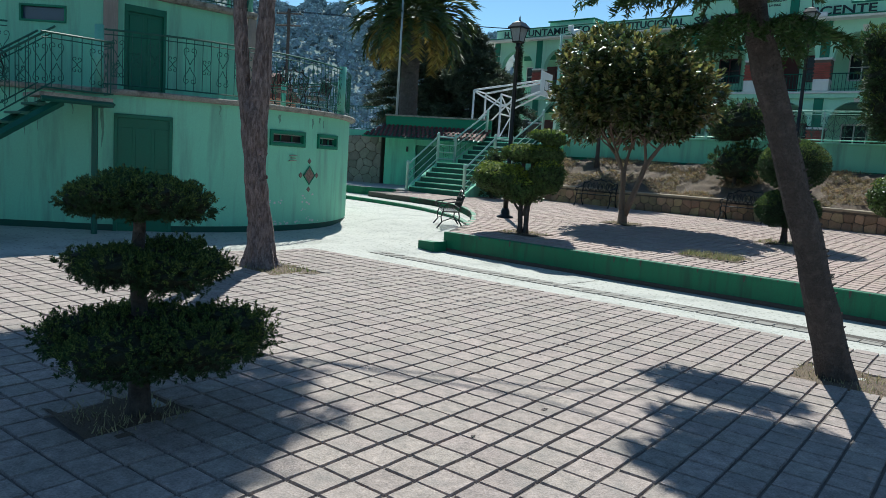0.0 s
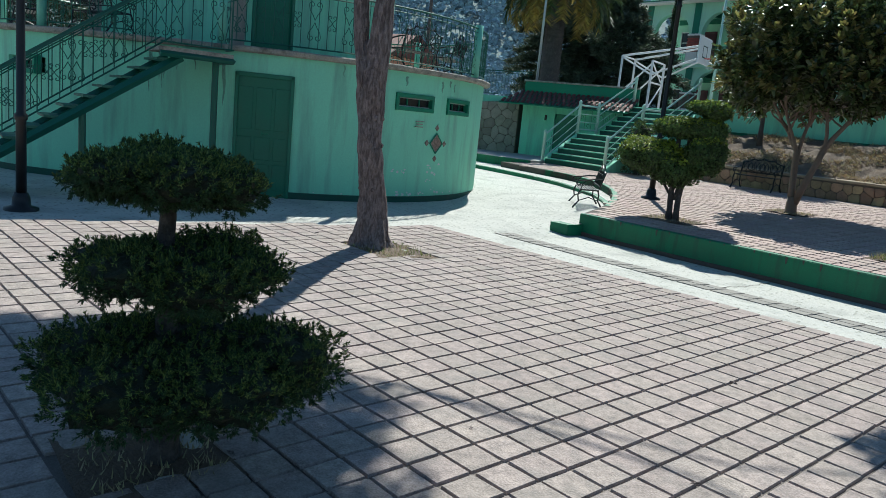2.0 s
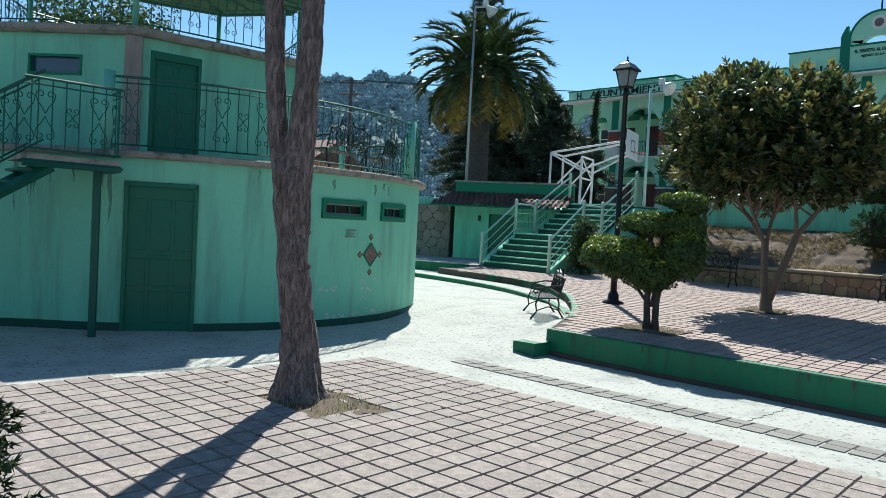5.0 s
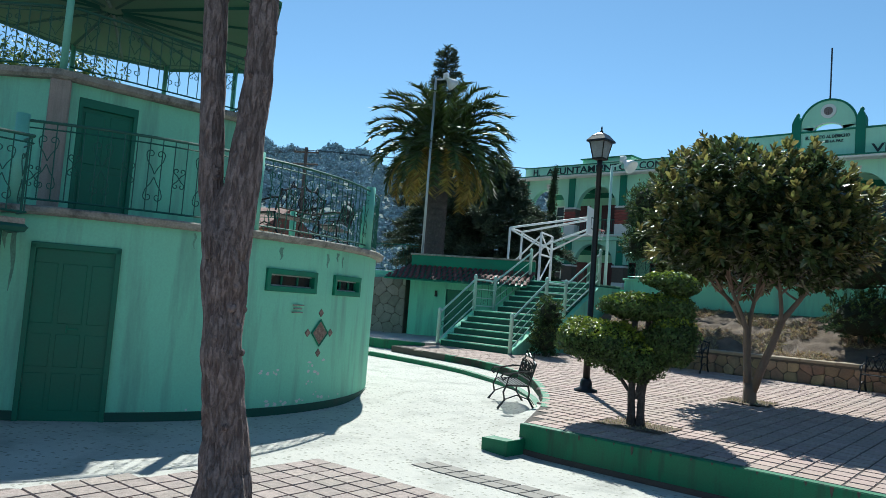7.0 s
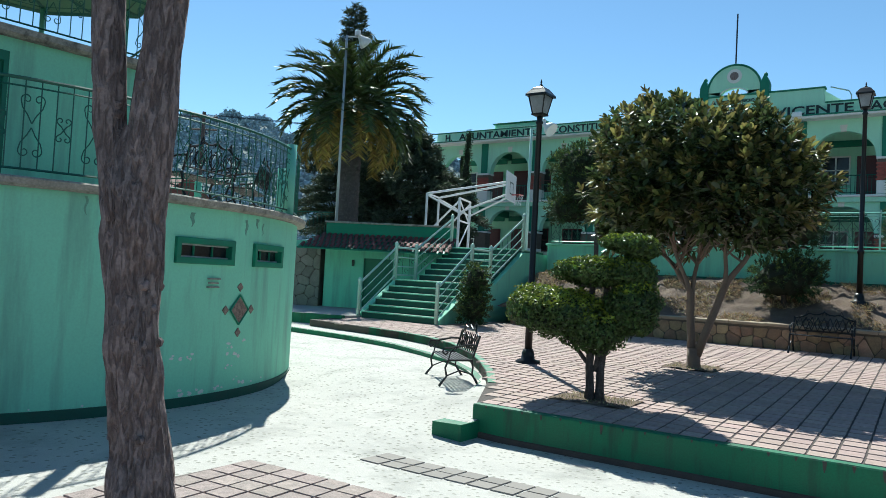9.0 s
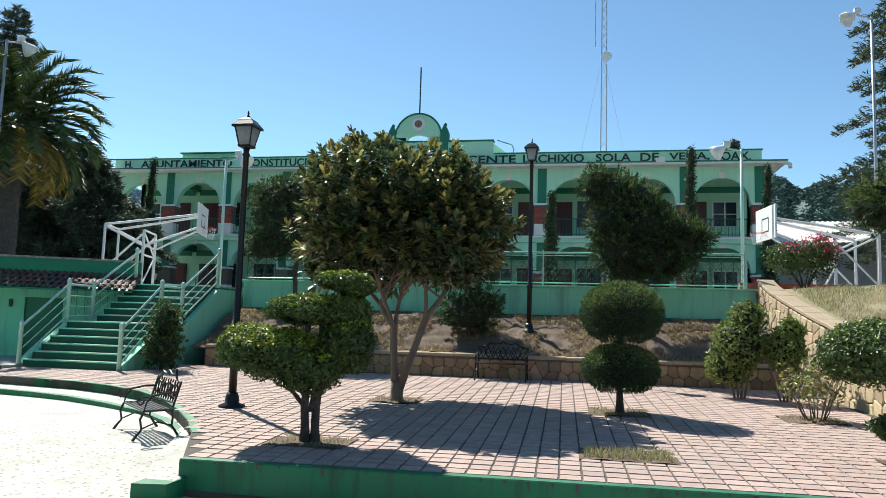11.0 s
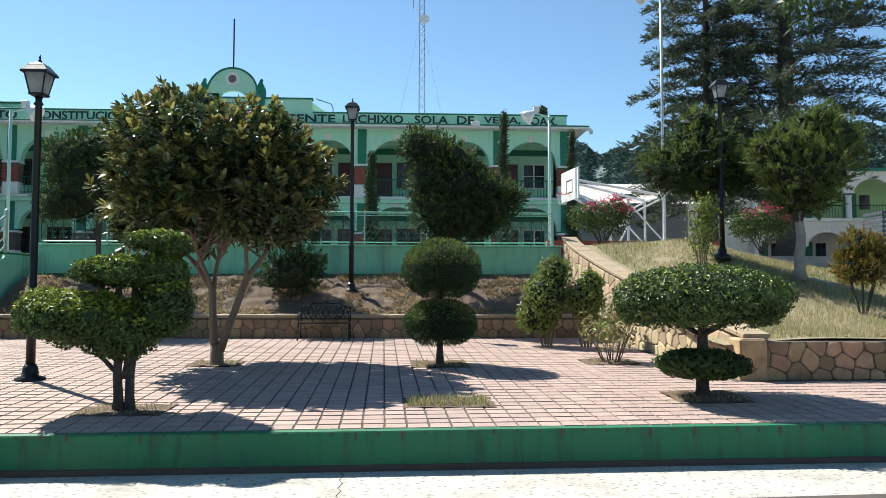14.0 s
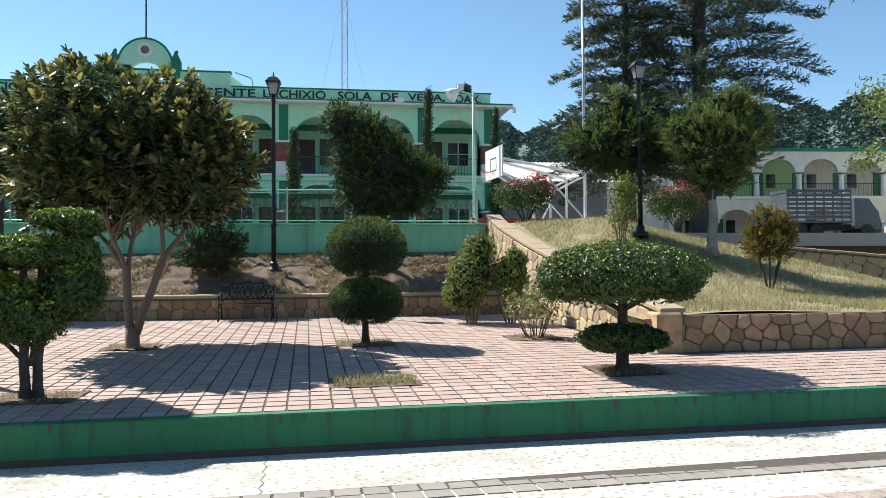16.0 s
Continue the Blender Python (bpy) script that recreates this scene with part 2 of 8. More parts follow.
M_CREAM = mat("cream_plaster", (0.70, 0.67, 0.59), 0.85, vary=0.06, scale=2, fine=30, bump=0.1, dirt=(0.35, 0.33, 0.28), dirt_amount=0.35, streak=True)
M_LETTER = mat("black_letter_paint", (0.012, 0.03, 0.028), 0.6, vary=0.05, bump=0.0)
M_DKRED = mat("dark_red_door_paint", (0.085, 0.018, 0.022), 0.5, vary=0.1, bump=0.05)
M_PANE = mat("dark_window_glass", (0.02, 0.026, 0.03), 0.2, vary=0.4, bump=0.0, spec=0.4)
M_BLUEGL = mat("bluish_window_glass", (0.05, 0.09, 0.15), 0.15, vary=0.1, bump=0.0, spec=0.8)
M_TILE = mat("clay_roof_tile", (0.14, 0.045, 0.035), 0.8, vary=0.25, scale=5, fine=50, bump=0.3, per_object=0.3)
M_MOSAIC = mat("brown_mosaic_tile", (0.21, 0.145, 0.12), 0.5, vary=0.9, scale=22, fine=70, bump=0.2)
M_TIN = mat("rusty_tin_sheet", (0.62, 0.60, 0.56), 0.5, metal=0.15, vary=0.12, scale=2, fine=30, bump=0.1, dirt=(0.27, 0.11, 0.06), dirt_amount=0.85, dirt_scale=0.6)
M_GREYW = mat("grey_block_wall", (0.34, 0.34, 0.34), 0.9, vary=0.15, scale=3, fine=40, bump=0.3)
M_TRUCK = mat("truck_grey_paint", (0.055, 0.065, 0.085), 0.55, vary=0.15, bump=0.05)
M_TYRE = mat("black_rubber", (0.018, 0.018, 0.018), 0.8, vary=0.2, bump=0.1)
# Distance haze is put into these hill colours: paler and bluer further off.
M_HILL = mat("hazed_wooded_hill", (0.12, 0.17, 0.165), 0.95, vary=0.5, scale=0.08, fine=0.5, bump=0.0, dirt=(0.16, 0.21, 0.20), dirt_amount=0.7, dirt_scale=0.03)
M_HILLTREE = leaf("hazed_far_tree_crown", (0.31, 0.40, 0.45), 0.22, tr=0.0, rough=1.0, spec=0.0)
M_NEARTREE = leaf("hazed_near_tree_crown", (0.115, 0.165, 0.14), 0.3, tr=0.0, rough=1.0, spec=0.0)
M_TRIMDK = mat("hall_dark_green_trim", (0.014, 0.17, 0.10), 0.65, vary=0.1, scale=2, bump=0.1)
M_LAMPGL = mat("frosted_lantern_glass", (0.5, 0.53, 0.55), 0.2, vary=0.2, scale=9, bump=0.0, translucent=0.6)
M_ROOFG = mat("roof_green_sheet", (0.03, 0.20, 0.11), 0.6, vary=0.12, bump=0.05)
M_CEILG = mat("roof_underside_green", (0.07, 0.19, 0.11), 0.7, vary=0.15, scale=1.5, bump=0.05)
M_STAIN = mat("damp_dark_plaster", (0.155, 0.33, 0.245), 0.85, vary=0.35, scale=9, fine=50, bump=0.2)
M_GALLERY = mat("pale_green_gallery_paint", (0.38, 0.58, 0.30), 0.85, vary=0.06, bump=0.1)
M_SALMON = mat("salmon_facade", (0.55, 0.26, 0.18), 0.85, vary=0.08, bump=0.1)


def concrete_white(name):
    """Pale rough cement with embedded dark pebbles."""
    m = mat(name, (0.49, 0.472, 0.43), 0.85, vary=0.2, scale=1.1, fine=90, bump=0.6, dirt=(0.27, 0.265, 0.24), dirt_amount=0.8, dirt_scale=1.5, dist=0.012)
    t = m.node_tree
    b = t.nodes["Principled BSDF"]
    src = b.inputs["Base Color"].links[0].from_socket
    geo = t.nodes.new("ShaderNodeNewGeometry")
    v = t.nodes.new("ShaderNodeTexVoronoi")
    v.inputs["Scale"].default_value = 13
    v.inputs["Randomness"].default_value = 1
    t.links.new(geo.outputs["Position"], v.inputs["Vector"])
    r = t.nodes.new("ShaderNodeMapRange")
    r.inputs["From Min"].default_value = 0.20
    r.inputs["From Max"].default_value = 0.29
    r.inputs["To Min"].default_value = 0.78
    r.inputs["To Max"].default_value = 0.0
    t.links.new(v.outputs["Distance"], r.inputs["Value"])
    mx = t.nodes.new("ShaderNodeMix")
    mx.data_type = "RGBA"
    t.links.new(r.outputs[0], mx.inputs["Factor"])
    t.links.new(src, mx.inputs["A"])
    mx.inputs["B"].default_value = (0.20, 0.20, 0.16, 1)
    t.links.new(mx.outputs["Result"], b.inputs["Base Color"])
    nrm = b.inputs["Normal"].links[0].from_socket
    bp = t.nodes.new("ShaderNodeBump")
    bp.inputs["Strength"].default_value = 0.5
    bp.inputs["Distance"].default_value = 0.011
    bp.invert = True
    t.links.new(v.outputs["Distance"], bp.inputs["Height"])
    t.links.new(nrm, bp.inputs["Normal"])
    t.links.new(bp.outputs[0], b.inputs["Normal"])
    return m


M_PATH = concrete_white("pebbled_white_cement")
M_RISER = mat("dark_riser_paint", (0.014, 0.085, 0.058), 0.7, vary=0.2, scale=3, fine=50, bump=0.2, dirt=(0.05, 0.06, 0.05), dirt_amount=0.6)


# ---------------------------------------------------------------- mesh helpers
class Mesh:
    """Collects points and faces, and turns them into one mesh object."""

    def __init__(self):
        self.v, self.f, self.n = [], [], 0

    def add(self, verts, faces):
        verts = np.asarray(verts, dtype=float).reshape(-1, 3)
        k = self.n
        self.v.append(verts)
        self.f.extend(tuple(i + k for i in q) for q in faces)
        self.n += len(verts)
        return self

    def box(self, x0, x1, y0, y1, z0, z1, bevel=0.0):
        if bevel <= 0:
            v = [(x, y, z) for z in (z0, z1) for y in (y0, y1) for x in (x0, x1)]
            return self.add(v, [(0, 2, 3, 1), (4, 5, 7, 6), (0, 1, 5, 4), (2, 6, 7, 3), (0, 4, 6, 2), (1, 3, 7, 5)])
        b = min(bevel, (x1 - x0) / 2.1, (y1 - y0) / 2.1, (z1 - z0) / 2.1)
        ring = lambda e, z: [(x0 + e, y0 + b, z), (x0 + b, y0 + e, z), (x1 - b, y0 + e, z), (x1 - e, y0 + b, z),
                             (x1 - e, y1 - b, z), (x1 - b, y1 - e, z), (x0 + b, y1 - e, z), (x0 + e, y1 - b, z)]
        return self.loft([ring(b, z0), ring(0, z0 + b), ring(0, z1 - b), ring(b, z1)])

    def loft(self, rings, caps=True, closed=True):
        m = len(rings[0])
        f = []
        for i in range(len(rings) - 1):
            for j in range(m if closed else m - 1):
                f.append((i * m + j, i * m + (j + 1) % m, (i + 1) * m + (j + 1) % m, (i + 1) * m + j))
        if caps and closed:
            f.append(tuple(range(m))[::-1])
            f.append(tuple((len(rings) - 1) * m + j for j in range(m)))
        return self.add([p for r in rings for p in r], f)

    def prism(self, poly, z0, z1, top=None):
        """An upright prism on a plan polygon; z1 may be a function of x, y."""
        up = z1 if callable(z1) else (lambda x, y: z1)
        return self.loft([[(x, y, z0) for x, y in poly], [(x, y, up(x, y)) for x, y in poly]])

    def tube(self, pts, r, n=6, caps=True):
        pts = [Vector(p) for p in pts]
        rs = r if isinstance(r, (list, tuple)) else [r] * len(pts)
        rings, side = [], None
        for i, p in enumerate(pts):
            d = (pts[min(i + 1, len(pts) - 1)] - pts[max(i - 1, 0)])
            d = d.normalized() if d.length > 1e-9 else Vector((0, 0, 1))
            if side is None:
                side = d.orthogonal().normalized()
            side = (side - d * side.dot(d))
            side = side.normalized() if side.length > 1e-6 else d.orthogonal().normalized()
            w = d.cross(side)
            rings.append([p + (side * math.cos(a) + w * math.sin(a)) * rs[i] for a in (2 * math.pi * (k + 0.5) / n for k in range(n))])
        return self.loft(rings, caps)

    def lathe(self, prof, n=16, cx=0.0, cy=0.0):
        return self.loft([[(cx + r * math.cos(2 * math.pi * k / n), cy + r * math.sin(2 * math.pi * k / n), z) for k in range(n)] for r, z in prof])

    def arc_wall(self, c, r0, r1, a0, a1, z0, z1, n=12):
        """A piece of a round wall between two angles in degrees."""
        rings = []
        for i in range(n + 1):
            a = radians(a0 + (a1 - a0) * i / n)
            ca, sa = math.cos(a), math.sin(a)
            rings.append([(c[0] + r0 * ca, c[1] + r0 * sa, z0), (c[0] + r1 * ca, c[1] + r1 * sa, z0),
                          (c[0] + r1 * ca, c[1] + r1 * sa, z1), (c[0] + r0 * ca, c[1] + r0 * sa, z1)])
        return self.loft(rings)

    def move(self, m):
        """All points so far, moved by a pose."""
        a = np.array(m)
        self.v = [np.asarray(v) @ a[:3, :3].T + a[:3, 3] for v in self.v]
        return self

    def data(self, name, material, smooth=False):
        me = bpy.data.meshes.new(name)
        vs = np.concatenate(self.v) if self.v else np.zeros((0, 3))
        me.from_pydata(vs.tolist(), [], self.f)
        if material:
            me.materials.append(material)
        if smooth:
            me.polygons.foreach_set("use_smooth", [True] * len(me.polygons))
        me.update()
        return me


def part(name, mesh, material, parent=None, label="", smooth=False, at=None):
    """One mesh object; with a parent it is a part of that thing."""
    ob = new(name, mesh.data(name, material, smooth) if isinstance(mesh, Mesh) else mesh)
    if at is not None:
        ob.matrix_basis = at
    if parent is not None:
        ob.parent = parent
    if label:
        ob["label"] = label
    return ob


def thing(name, label, category, m=None, group="", kind=""):
    ob = new(name)
    ob.empty_display_size = 0.1
    if m is not None:
        ob.matrix_basis = m
    return tagged(ob, label, category, group, kind)


def solid(name, mesh, material, label, category="", kind="structure", smooth=False):
    return tagged(part(name, mesh, material, smooth=smooth), label, category, kind=kind)


rng = np.random.default_rng(7)


def unit(a):
    return a / np.maximum(np.linalg.norm(a, axis=1, keepdims=True), 1e-9)


def leaves(pos, nrm, length, width, tilt=0.6, droop=0.0, fold=True):
    """Small pointed leaves at points, lying about across the given normals. Each is a folded four-sided blade."""
    k = len(pos)
    rnd = unit(rng.normal(size=(k, 3)))
    nrm = unit(unit(nrm) + rnd * tilt)
    d = unit(np.cross(nrm, unit(rng.normal(size=(k, 3)))))
    d[:, 2] -= droop
    d = unit(d)
    w = unit(np.cross(nrm, d))
    ln = length * rng.uniform(0.65, 1.25, (k, 1))
    wd = width * rng.uniform(0.7, 1.2, (k, 1)) * 0.5
    mid = pos + d * ln * 0.45
    up = nrm * wd * (0.5 if fold else 0.0)
    v = np.stack([pos, mid + w * wd + up, pos + d * ln, mid - w * wd + up], axis=1).reshape(-1, 3)
    i = np.arange(k) * 4
    f = np.stack([i, i + 1, i + 2, i + 3], axis=1)
    return v, f


def blades(pos, d, length, width):
    """Narrow needles or grass blades from points along directions."""
    k = len(pos)
    d = unit(d)
    w = unit(np.cross(d, unit(rng.normal(size=(k, 3))))) * width * 0.5
    ln = length * rng.uniform(0.6, 1.3, (k, 1))
    v = np.stack([pos - w, pos + w, pos + d * ln], axis=1).reshape(-1, 3)
    i = np.arange(k) * 3
    return v, np.stack([i, i + 1, i + 2], axis=1)


def fast(name, v, f, material):
    me = bpy.data.meshes.new(name)
    me.from_pydata(np.asarray(v).tolist(), [], np.asarray(f).tolist())
    me.materials.append(material)
    me.update()
    return me


def on_blob(k, centre, radii, rough=0.12, seed=0, low=-1.0, freq=2.3, inner=0.0):
    """Points and normals on an uneven ellipsoid. low cuts its underside (in units of the radius)."""
    g = np.random.default_rng(seed)
    d = unit(g.normal(size=(k * 2, 3)))
    d = d[d[:, 2] > low][:k]
    off = Vector((seed * 3.7, seed * 1.3, 0))
    s = np.array([noise.noise(Vector(p) * freq + off) + 0.5 * noise.noise(Vector(p) * freq * 2.7 + off) for p in d])[:, None]
    r = 1 + rough * s
    if inner:
        r = r * (1 - inner * g.random((len(d), 1)) ** 2)
    p = np.array(centre) + d * r * np.array(radii)
    return p, unit(d / np.array(radii))


def blob_core(centre, radii, rough=0.12, seed=0, shrink=0.86, low=-1.0, freq=2.3):
    m = Mesh()
    off = Vector((seed * 3.7, seed * 1.3, 0))
    rings = []
    for i in range(1, 12):
        t = math.pi * i / 12
        ring = []
        for j in range(16):
            a = 2 * math.pi * j / 16
            p = Vector((math.sin(t) * math.cos(a), math.sin(t) * math.sin(a), max(math.cos(t), low)))
            s = noise.noise(p * freq + off) + 0.5 * noise.noise(p * freq * 2.7 + off)
            q = p * (1 + rough * s) * shrink
            ring.append((centre[0] + q.x * radii[0], centre[1] + q.y * radii[1], centre[2] + q.z * radii[2]))
        rings.append(ring[::-1])
    return m.loft(rings)


def foliage(name, parent, blobs, count, length, width, material, seed=1, material2=None, share=0.0, top=0.3, label="",
            core=True, tilt=0.7, needles=False, rough=0.14, low=-0.9, inner=0.25, freq=2.3, tuft=None):
    """The leaf mass of a shrub: leaves over several uneven blobs. Where material2 is given, paler leaves on top stand
    for new growth and painted sunlight.
    """
    vol = [((b[3] * b[4]) + (b[4] * b[5]) + (b[3] * b[5])) for b in blobs]
    P, Q = [], []
    for i, b in enumerate(blobs):
        p, q = on_blob(int(count * vol[i] / sum(vol)), b[:3], b[3:6], rough, seed + i, low, freq, inner)
        P.append(p)
        Q.append(q)
    P, Q = np.concatenate(P), np.concatenate(Q)
    if tuft:
        # sprays: each chosen tip carries a plume of blades along an outward, rising axis
        per, spread, lift = tuft
        T, A = P[:: per], unit(Q[:: per] + np.array((0, 0, lift)) + rng.normal(size=Q[:: per].shape) * 0.38)
        sl = spread * rng.uniform(0.5, 1.35, (len(T), 1, 1))
        u = rng.random((len(T), per, 1))
        off = rng.normal(size=(len(T), per, 3)) * 0.16 * spread * (1.15 - u)
        P = (T[:, None, :] + A[:, None, :] * (u - 0.35) * sl + off).reshape(-1, 3)
        Q = unit((np.repeat(A[:, None, :], per, 1) + off / spread * 2.0).reshape(-1, 3))
    # upward-facing leaves take the paler colour, as new growth and as sunlit tops
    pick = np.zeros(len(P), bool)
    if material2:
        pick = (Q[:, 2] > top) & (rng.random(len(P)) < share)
    ob = None
    for nm, sel, ma in ((name, ~pick, material), ("young_lit_leaves", pick, material2)):
        if sel.sum() == 0:
            continue
        if needles:
            v, f = blades(P[sel], Q[sel] + rng.normal(size=(sel.sum(), 3)) * tilt * 0.7, length, width)
        else:
            v, f = leaves(P[sel], Q[sel], length, width, tilt)
        me = fast(nm, v, f, ma)
        o = new(nm, me)
        if ob is None:
            o.parent = parent
            ob = o
            if label:
                o["label"] = label
        else:
            o.parent = ob
    # solid dark cores paint the shade within the leaf mass
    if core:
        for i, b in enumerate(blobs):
            c = part("shade_core", blob_core(b[:3], b[3:6], rough, seed + i, 0.78, low, freq), M_CORE, ob)
    return ob


def wobble(p0, p1, n, amp, seed):
    p0, p1 = Vector(p0), Vector(p1)
    return [p0.lerp(p1, i / n) + (noise.noise_vector(Vector((seed * 7.3, i * 0.55, seed))) * amp * (1 if 0 < i else 0)) for i in range(n + 1)]


def taper(r0, r1, n, flare=0.0):
    return [r0 + (r1 - r0) * i / n + flare * max(0, 1 - i / n * 5) ** 2 for i in range(n + 1)]


def lerp(a, b, t):
    return a + (b - a) * t


def smooth(t):
    t = min(1, max(0, t))
    return t * t * (3 - 2 * t)


# ---------------------------------------------------------------- ground levels
KC = (-11.95, 4.13)      # centre of the round bandstand
KR = 4.62


def terr(y):
    """Level of the paved terrace, which falls gently towards the path."""
    return 0.27 + 0.026 * (y - 5.93)


def edge_y(x):
    """Front edge of the terrace."""
    return 6.30 + 0.03 * x


def ground_z(x, y):
    """Level of the lower plaza and path."""
    dip = -0.10 * smooth((y - 3.3) / 2.6) * smooth((x + 5.2) / 1.2)
    rise = 0.15 * smooth((y - 5.9) / 2.2) * (1 - smooth((x + 5.3) / 0.9))
    return dip + rise


LOW_ARC = [(-15.6, 11.75), (-13.6, 11.7), (-12.2, 11.55), (-10.8, 11.35), (-9.6, 11.05), (-8.4, 10.5), (-7.3, 9.9), (-6.35, 9.1), (-5.65, 8.3), (-5.25, 7.5)]
UP_ARC = [(-11.0, 12.0), (-10.0, 11.85), (-9.0, 11.5), (-8.0, 10.95), (-7.1, 10.2), (-6.3, 9.3), (-5.6, 8.4), (-5.05, 7.55)]


def grid_sheet(x0, x1, y0, y1, nx, ny, zf):
    m = Mesh()
    xs, ys = np.linspace(x0, x1, nx + 1), np.linspace(y0, y1, ny + 1)
    m.add([(x, y, zf(x, y)) for y in ys for x in xs],
          [(j * (nx + 1) + i, j * (nx + 1) + i + 1, (j + 1) * (nx + 1) + i + 1, (j + 1) * (nx + 1) + i) for j in range(ny) for i in range(nx)])
    return m


# one sheet of earth out to the horizon, below everything that is paved
def earth_z(x, y):
    r = math.hypot(x, y - 10)
    base = -0.35
    if y > 19:
        base = lerp(-0.35, 2.45, smooth((y - 19.2) / 0.8))
    return base - max(0, r - 120) * 0.01


xs = sorted({*np.linspace(-60, 60, 61).round(2), -2500, -900, -300, -120, 120, 300, 900, 2500})
ys = sorted({*np.linspace(-40, 80, 61).round(2), 19.2, 19.6, 20.0, -2500, -900, -300, -100, 120, 300, 900, 2500})
m = Mesh()
m.add([(x, y, earth_z(x, y)) for y in ys for x in xs],
      [(j * len(xs) + i, j * len(xs) + i + 1, (j + 1) * len(xs) + i + 1, (j + 1) * len(xs) + i) for j in range(len(ys) - 1) for i in range(len(xs) - 1)])
solid("ground", m, M_SOIL, "dry brown earth under and around the paved plaza", "ground")

# white pebbled cement path with its slope; it also carries the strip and the plaza paving
path = solid("path", grid_sheet(-17.0, 15.0, -12.0, 12.5, 128, 98, ground_z), M_PATH, "pale pebbled cement path across the plaza", "path", smooth=True)
m = Mesh()
for a, b in (((-0.9, 4.9), (-0.95, 6.2)),):
    n = 14
    pts = [(lerp(a[0], b[0], i / n) + 0.02 * math.sin(i * 2.1), lerp(a[1], b[1], i / n)) for i in range(n + 1)]
    m.tube([(x, y, ground_z(x, y) + 0.001) for x, y in pts], 0.004, 4)
part("joint", m, M_JOINT, path, "dark cracked joint in the cement")

# ---------------------------------------------------------------- terrace
TX1 = 15.0
m = Mesh()
poly = [(-4.35, edge_y(-4.35)), (TX1, edge_y(TX1)), (TX1, 9.9), (4.6, 9.7), (4.2, 16.4), (-10.2, 16.4), (-10.2, 14.2), (-13.2, 14.0), (-13.2, 12.3)] + UP_ARC
m.prism(poly, -0.4, lambda x, y: terr(y) - 0.009)
terrace = solid("terrace", m, M_JOINT, "raised terrace bed under the pinkish concrete pavers", "terrace")
# painted front wall of the terrace
m = Mesh()
n = 40
rings = []
for i in range(n + 1):
    x = lerp(-4.37, TX1, i / n)
    y = edge_y(x)
    z = terr(y)
    rings.append([(x, y - 0.03, -0.3), (x, y - 0.022, z - 0.012), (x, y - 0.012, z + 0.001), (x, y + 0.10, z + 0.001), (x, y + 0.10, -0.3)])
m.loft(rings)
front = part("front_wall", m, M_KERB, terrace, "green painted kerb wall with dark drip stains")
m = Mesh()
n = 40
rings = []
for i in range(n + 1):
    x = lerp(-4.3, TX1, i / n)
    y = edge_y(x)
    rings.append([(x, y - 0.045, -0.3), (x, y - 0.045, ground_z(x, y) + 0.055), (x, y - 0.02, ground_z(x, y) + 0.065), (x, y - 0.02, -0.3)])
m.loft(rings)
part("plinth", m, M_JOINT, terrace, "dark dirty foot of the kerb wall")
# drip marks under the paving joints
m = Mesh()
g = random.Random(4)
x = -4.2
while x < 12:
    y = edge_y(x) - 0.0285
    h = g.choice((0.03, 0.035, 0.04, 0.06, 0.10)) if x > -0.5 or g.random() < 0.5 else 0.03
    z = terr(y)
    w = 0.011 + 0.07 * h
    m.loft([[(x - w, y, z - 0.004), (x + w, y, z - 0.004), (x + w, y + 0.006, z - 0.004), (x - w, y + 0.006, z - 0.004)],
            [(x - w * 0.7, y - 0.001, z - h * 0.6), (x + w * 0.7, y - 0.001, z - h * 0.6), (x + w * 0.7, y + 0.006, z - h * 0.6), (x - w * 0.7, y + 0.006, z - h * 0.6)],
            [(x - 0.003, y - 0.001, z - h), (x + 0.003, y - 0.001, z - h), (x + 0.003, y + 0.006, z - h), (x - 0.003, y + 0.006, z - h)]])
    x += 0.2245
part("drip_stain", m, M_JOINT, terrace, "dark drip stains under the paver joints")
# low step in front of the corner, ramped paving behind it
m = Mesh()
m.prism([(-4.62, 5.72), (-4.28, 5.78), (-4.28, 6.2), (-4.62, 6.2)], -0.3, lambda x, y: 0.10)
part("low_step", m, M_KERB, terrace, "low green step at the corner of the terrace")


def curved_step(arc, z0f, z1f, wide):
    m = Mesh()
    rings = []
    pts = [Vector((x, y, 0)) for x, y in arc]
    fine = []
    for i in range(len(pts) - 1):
        for k in range(4):
            fine.append(pts[i].lerp(pts[i + 1], k / 4))
    fine.append(pts[-1])
    for i, p in enumerate(fine):
        d = (fine[min(i + 2, len(fine) - 1)] - fine[max(i - 2, 0)]).normalized()
        nrm = Vector((-d.y, d.x, 0))
        a, b = p, p + nrm * wide
        z0, z1 = z0f(p.x, p.y), z1f(p.x, p.y)
        rings.append([(a.x, a.y, z0), (a.x, a.y, z1 - 0.012), (a.x + nrm.x * 0.012, a.y + nrm.y * 0.012, z1), (b.x, b.y, z1), (b.x, b.y, z0)])
    return m.loft(rings)


def tread_z(x, y):
    return lerp(terr(y) - 0.16, terr(y) - 0.03, smooth((x + 5.9) / 1.3))


part("lower_riser", curved_step(LOW_ARC, lambda x, y: -0.2, lambda x, y: tread_z(x, y), 0.12), M_KERB, terrace, "curved green painted step riser")
part("upper_riser", curved_step(UP_ARC, lambda x, y: -0.2, lambda x, y: terr(y), 0.12), M_KERB, terrace, "curved green painted step riser")
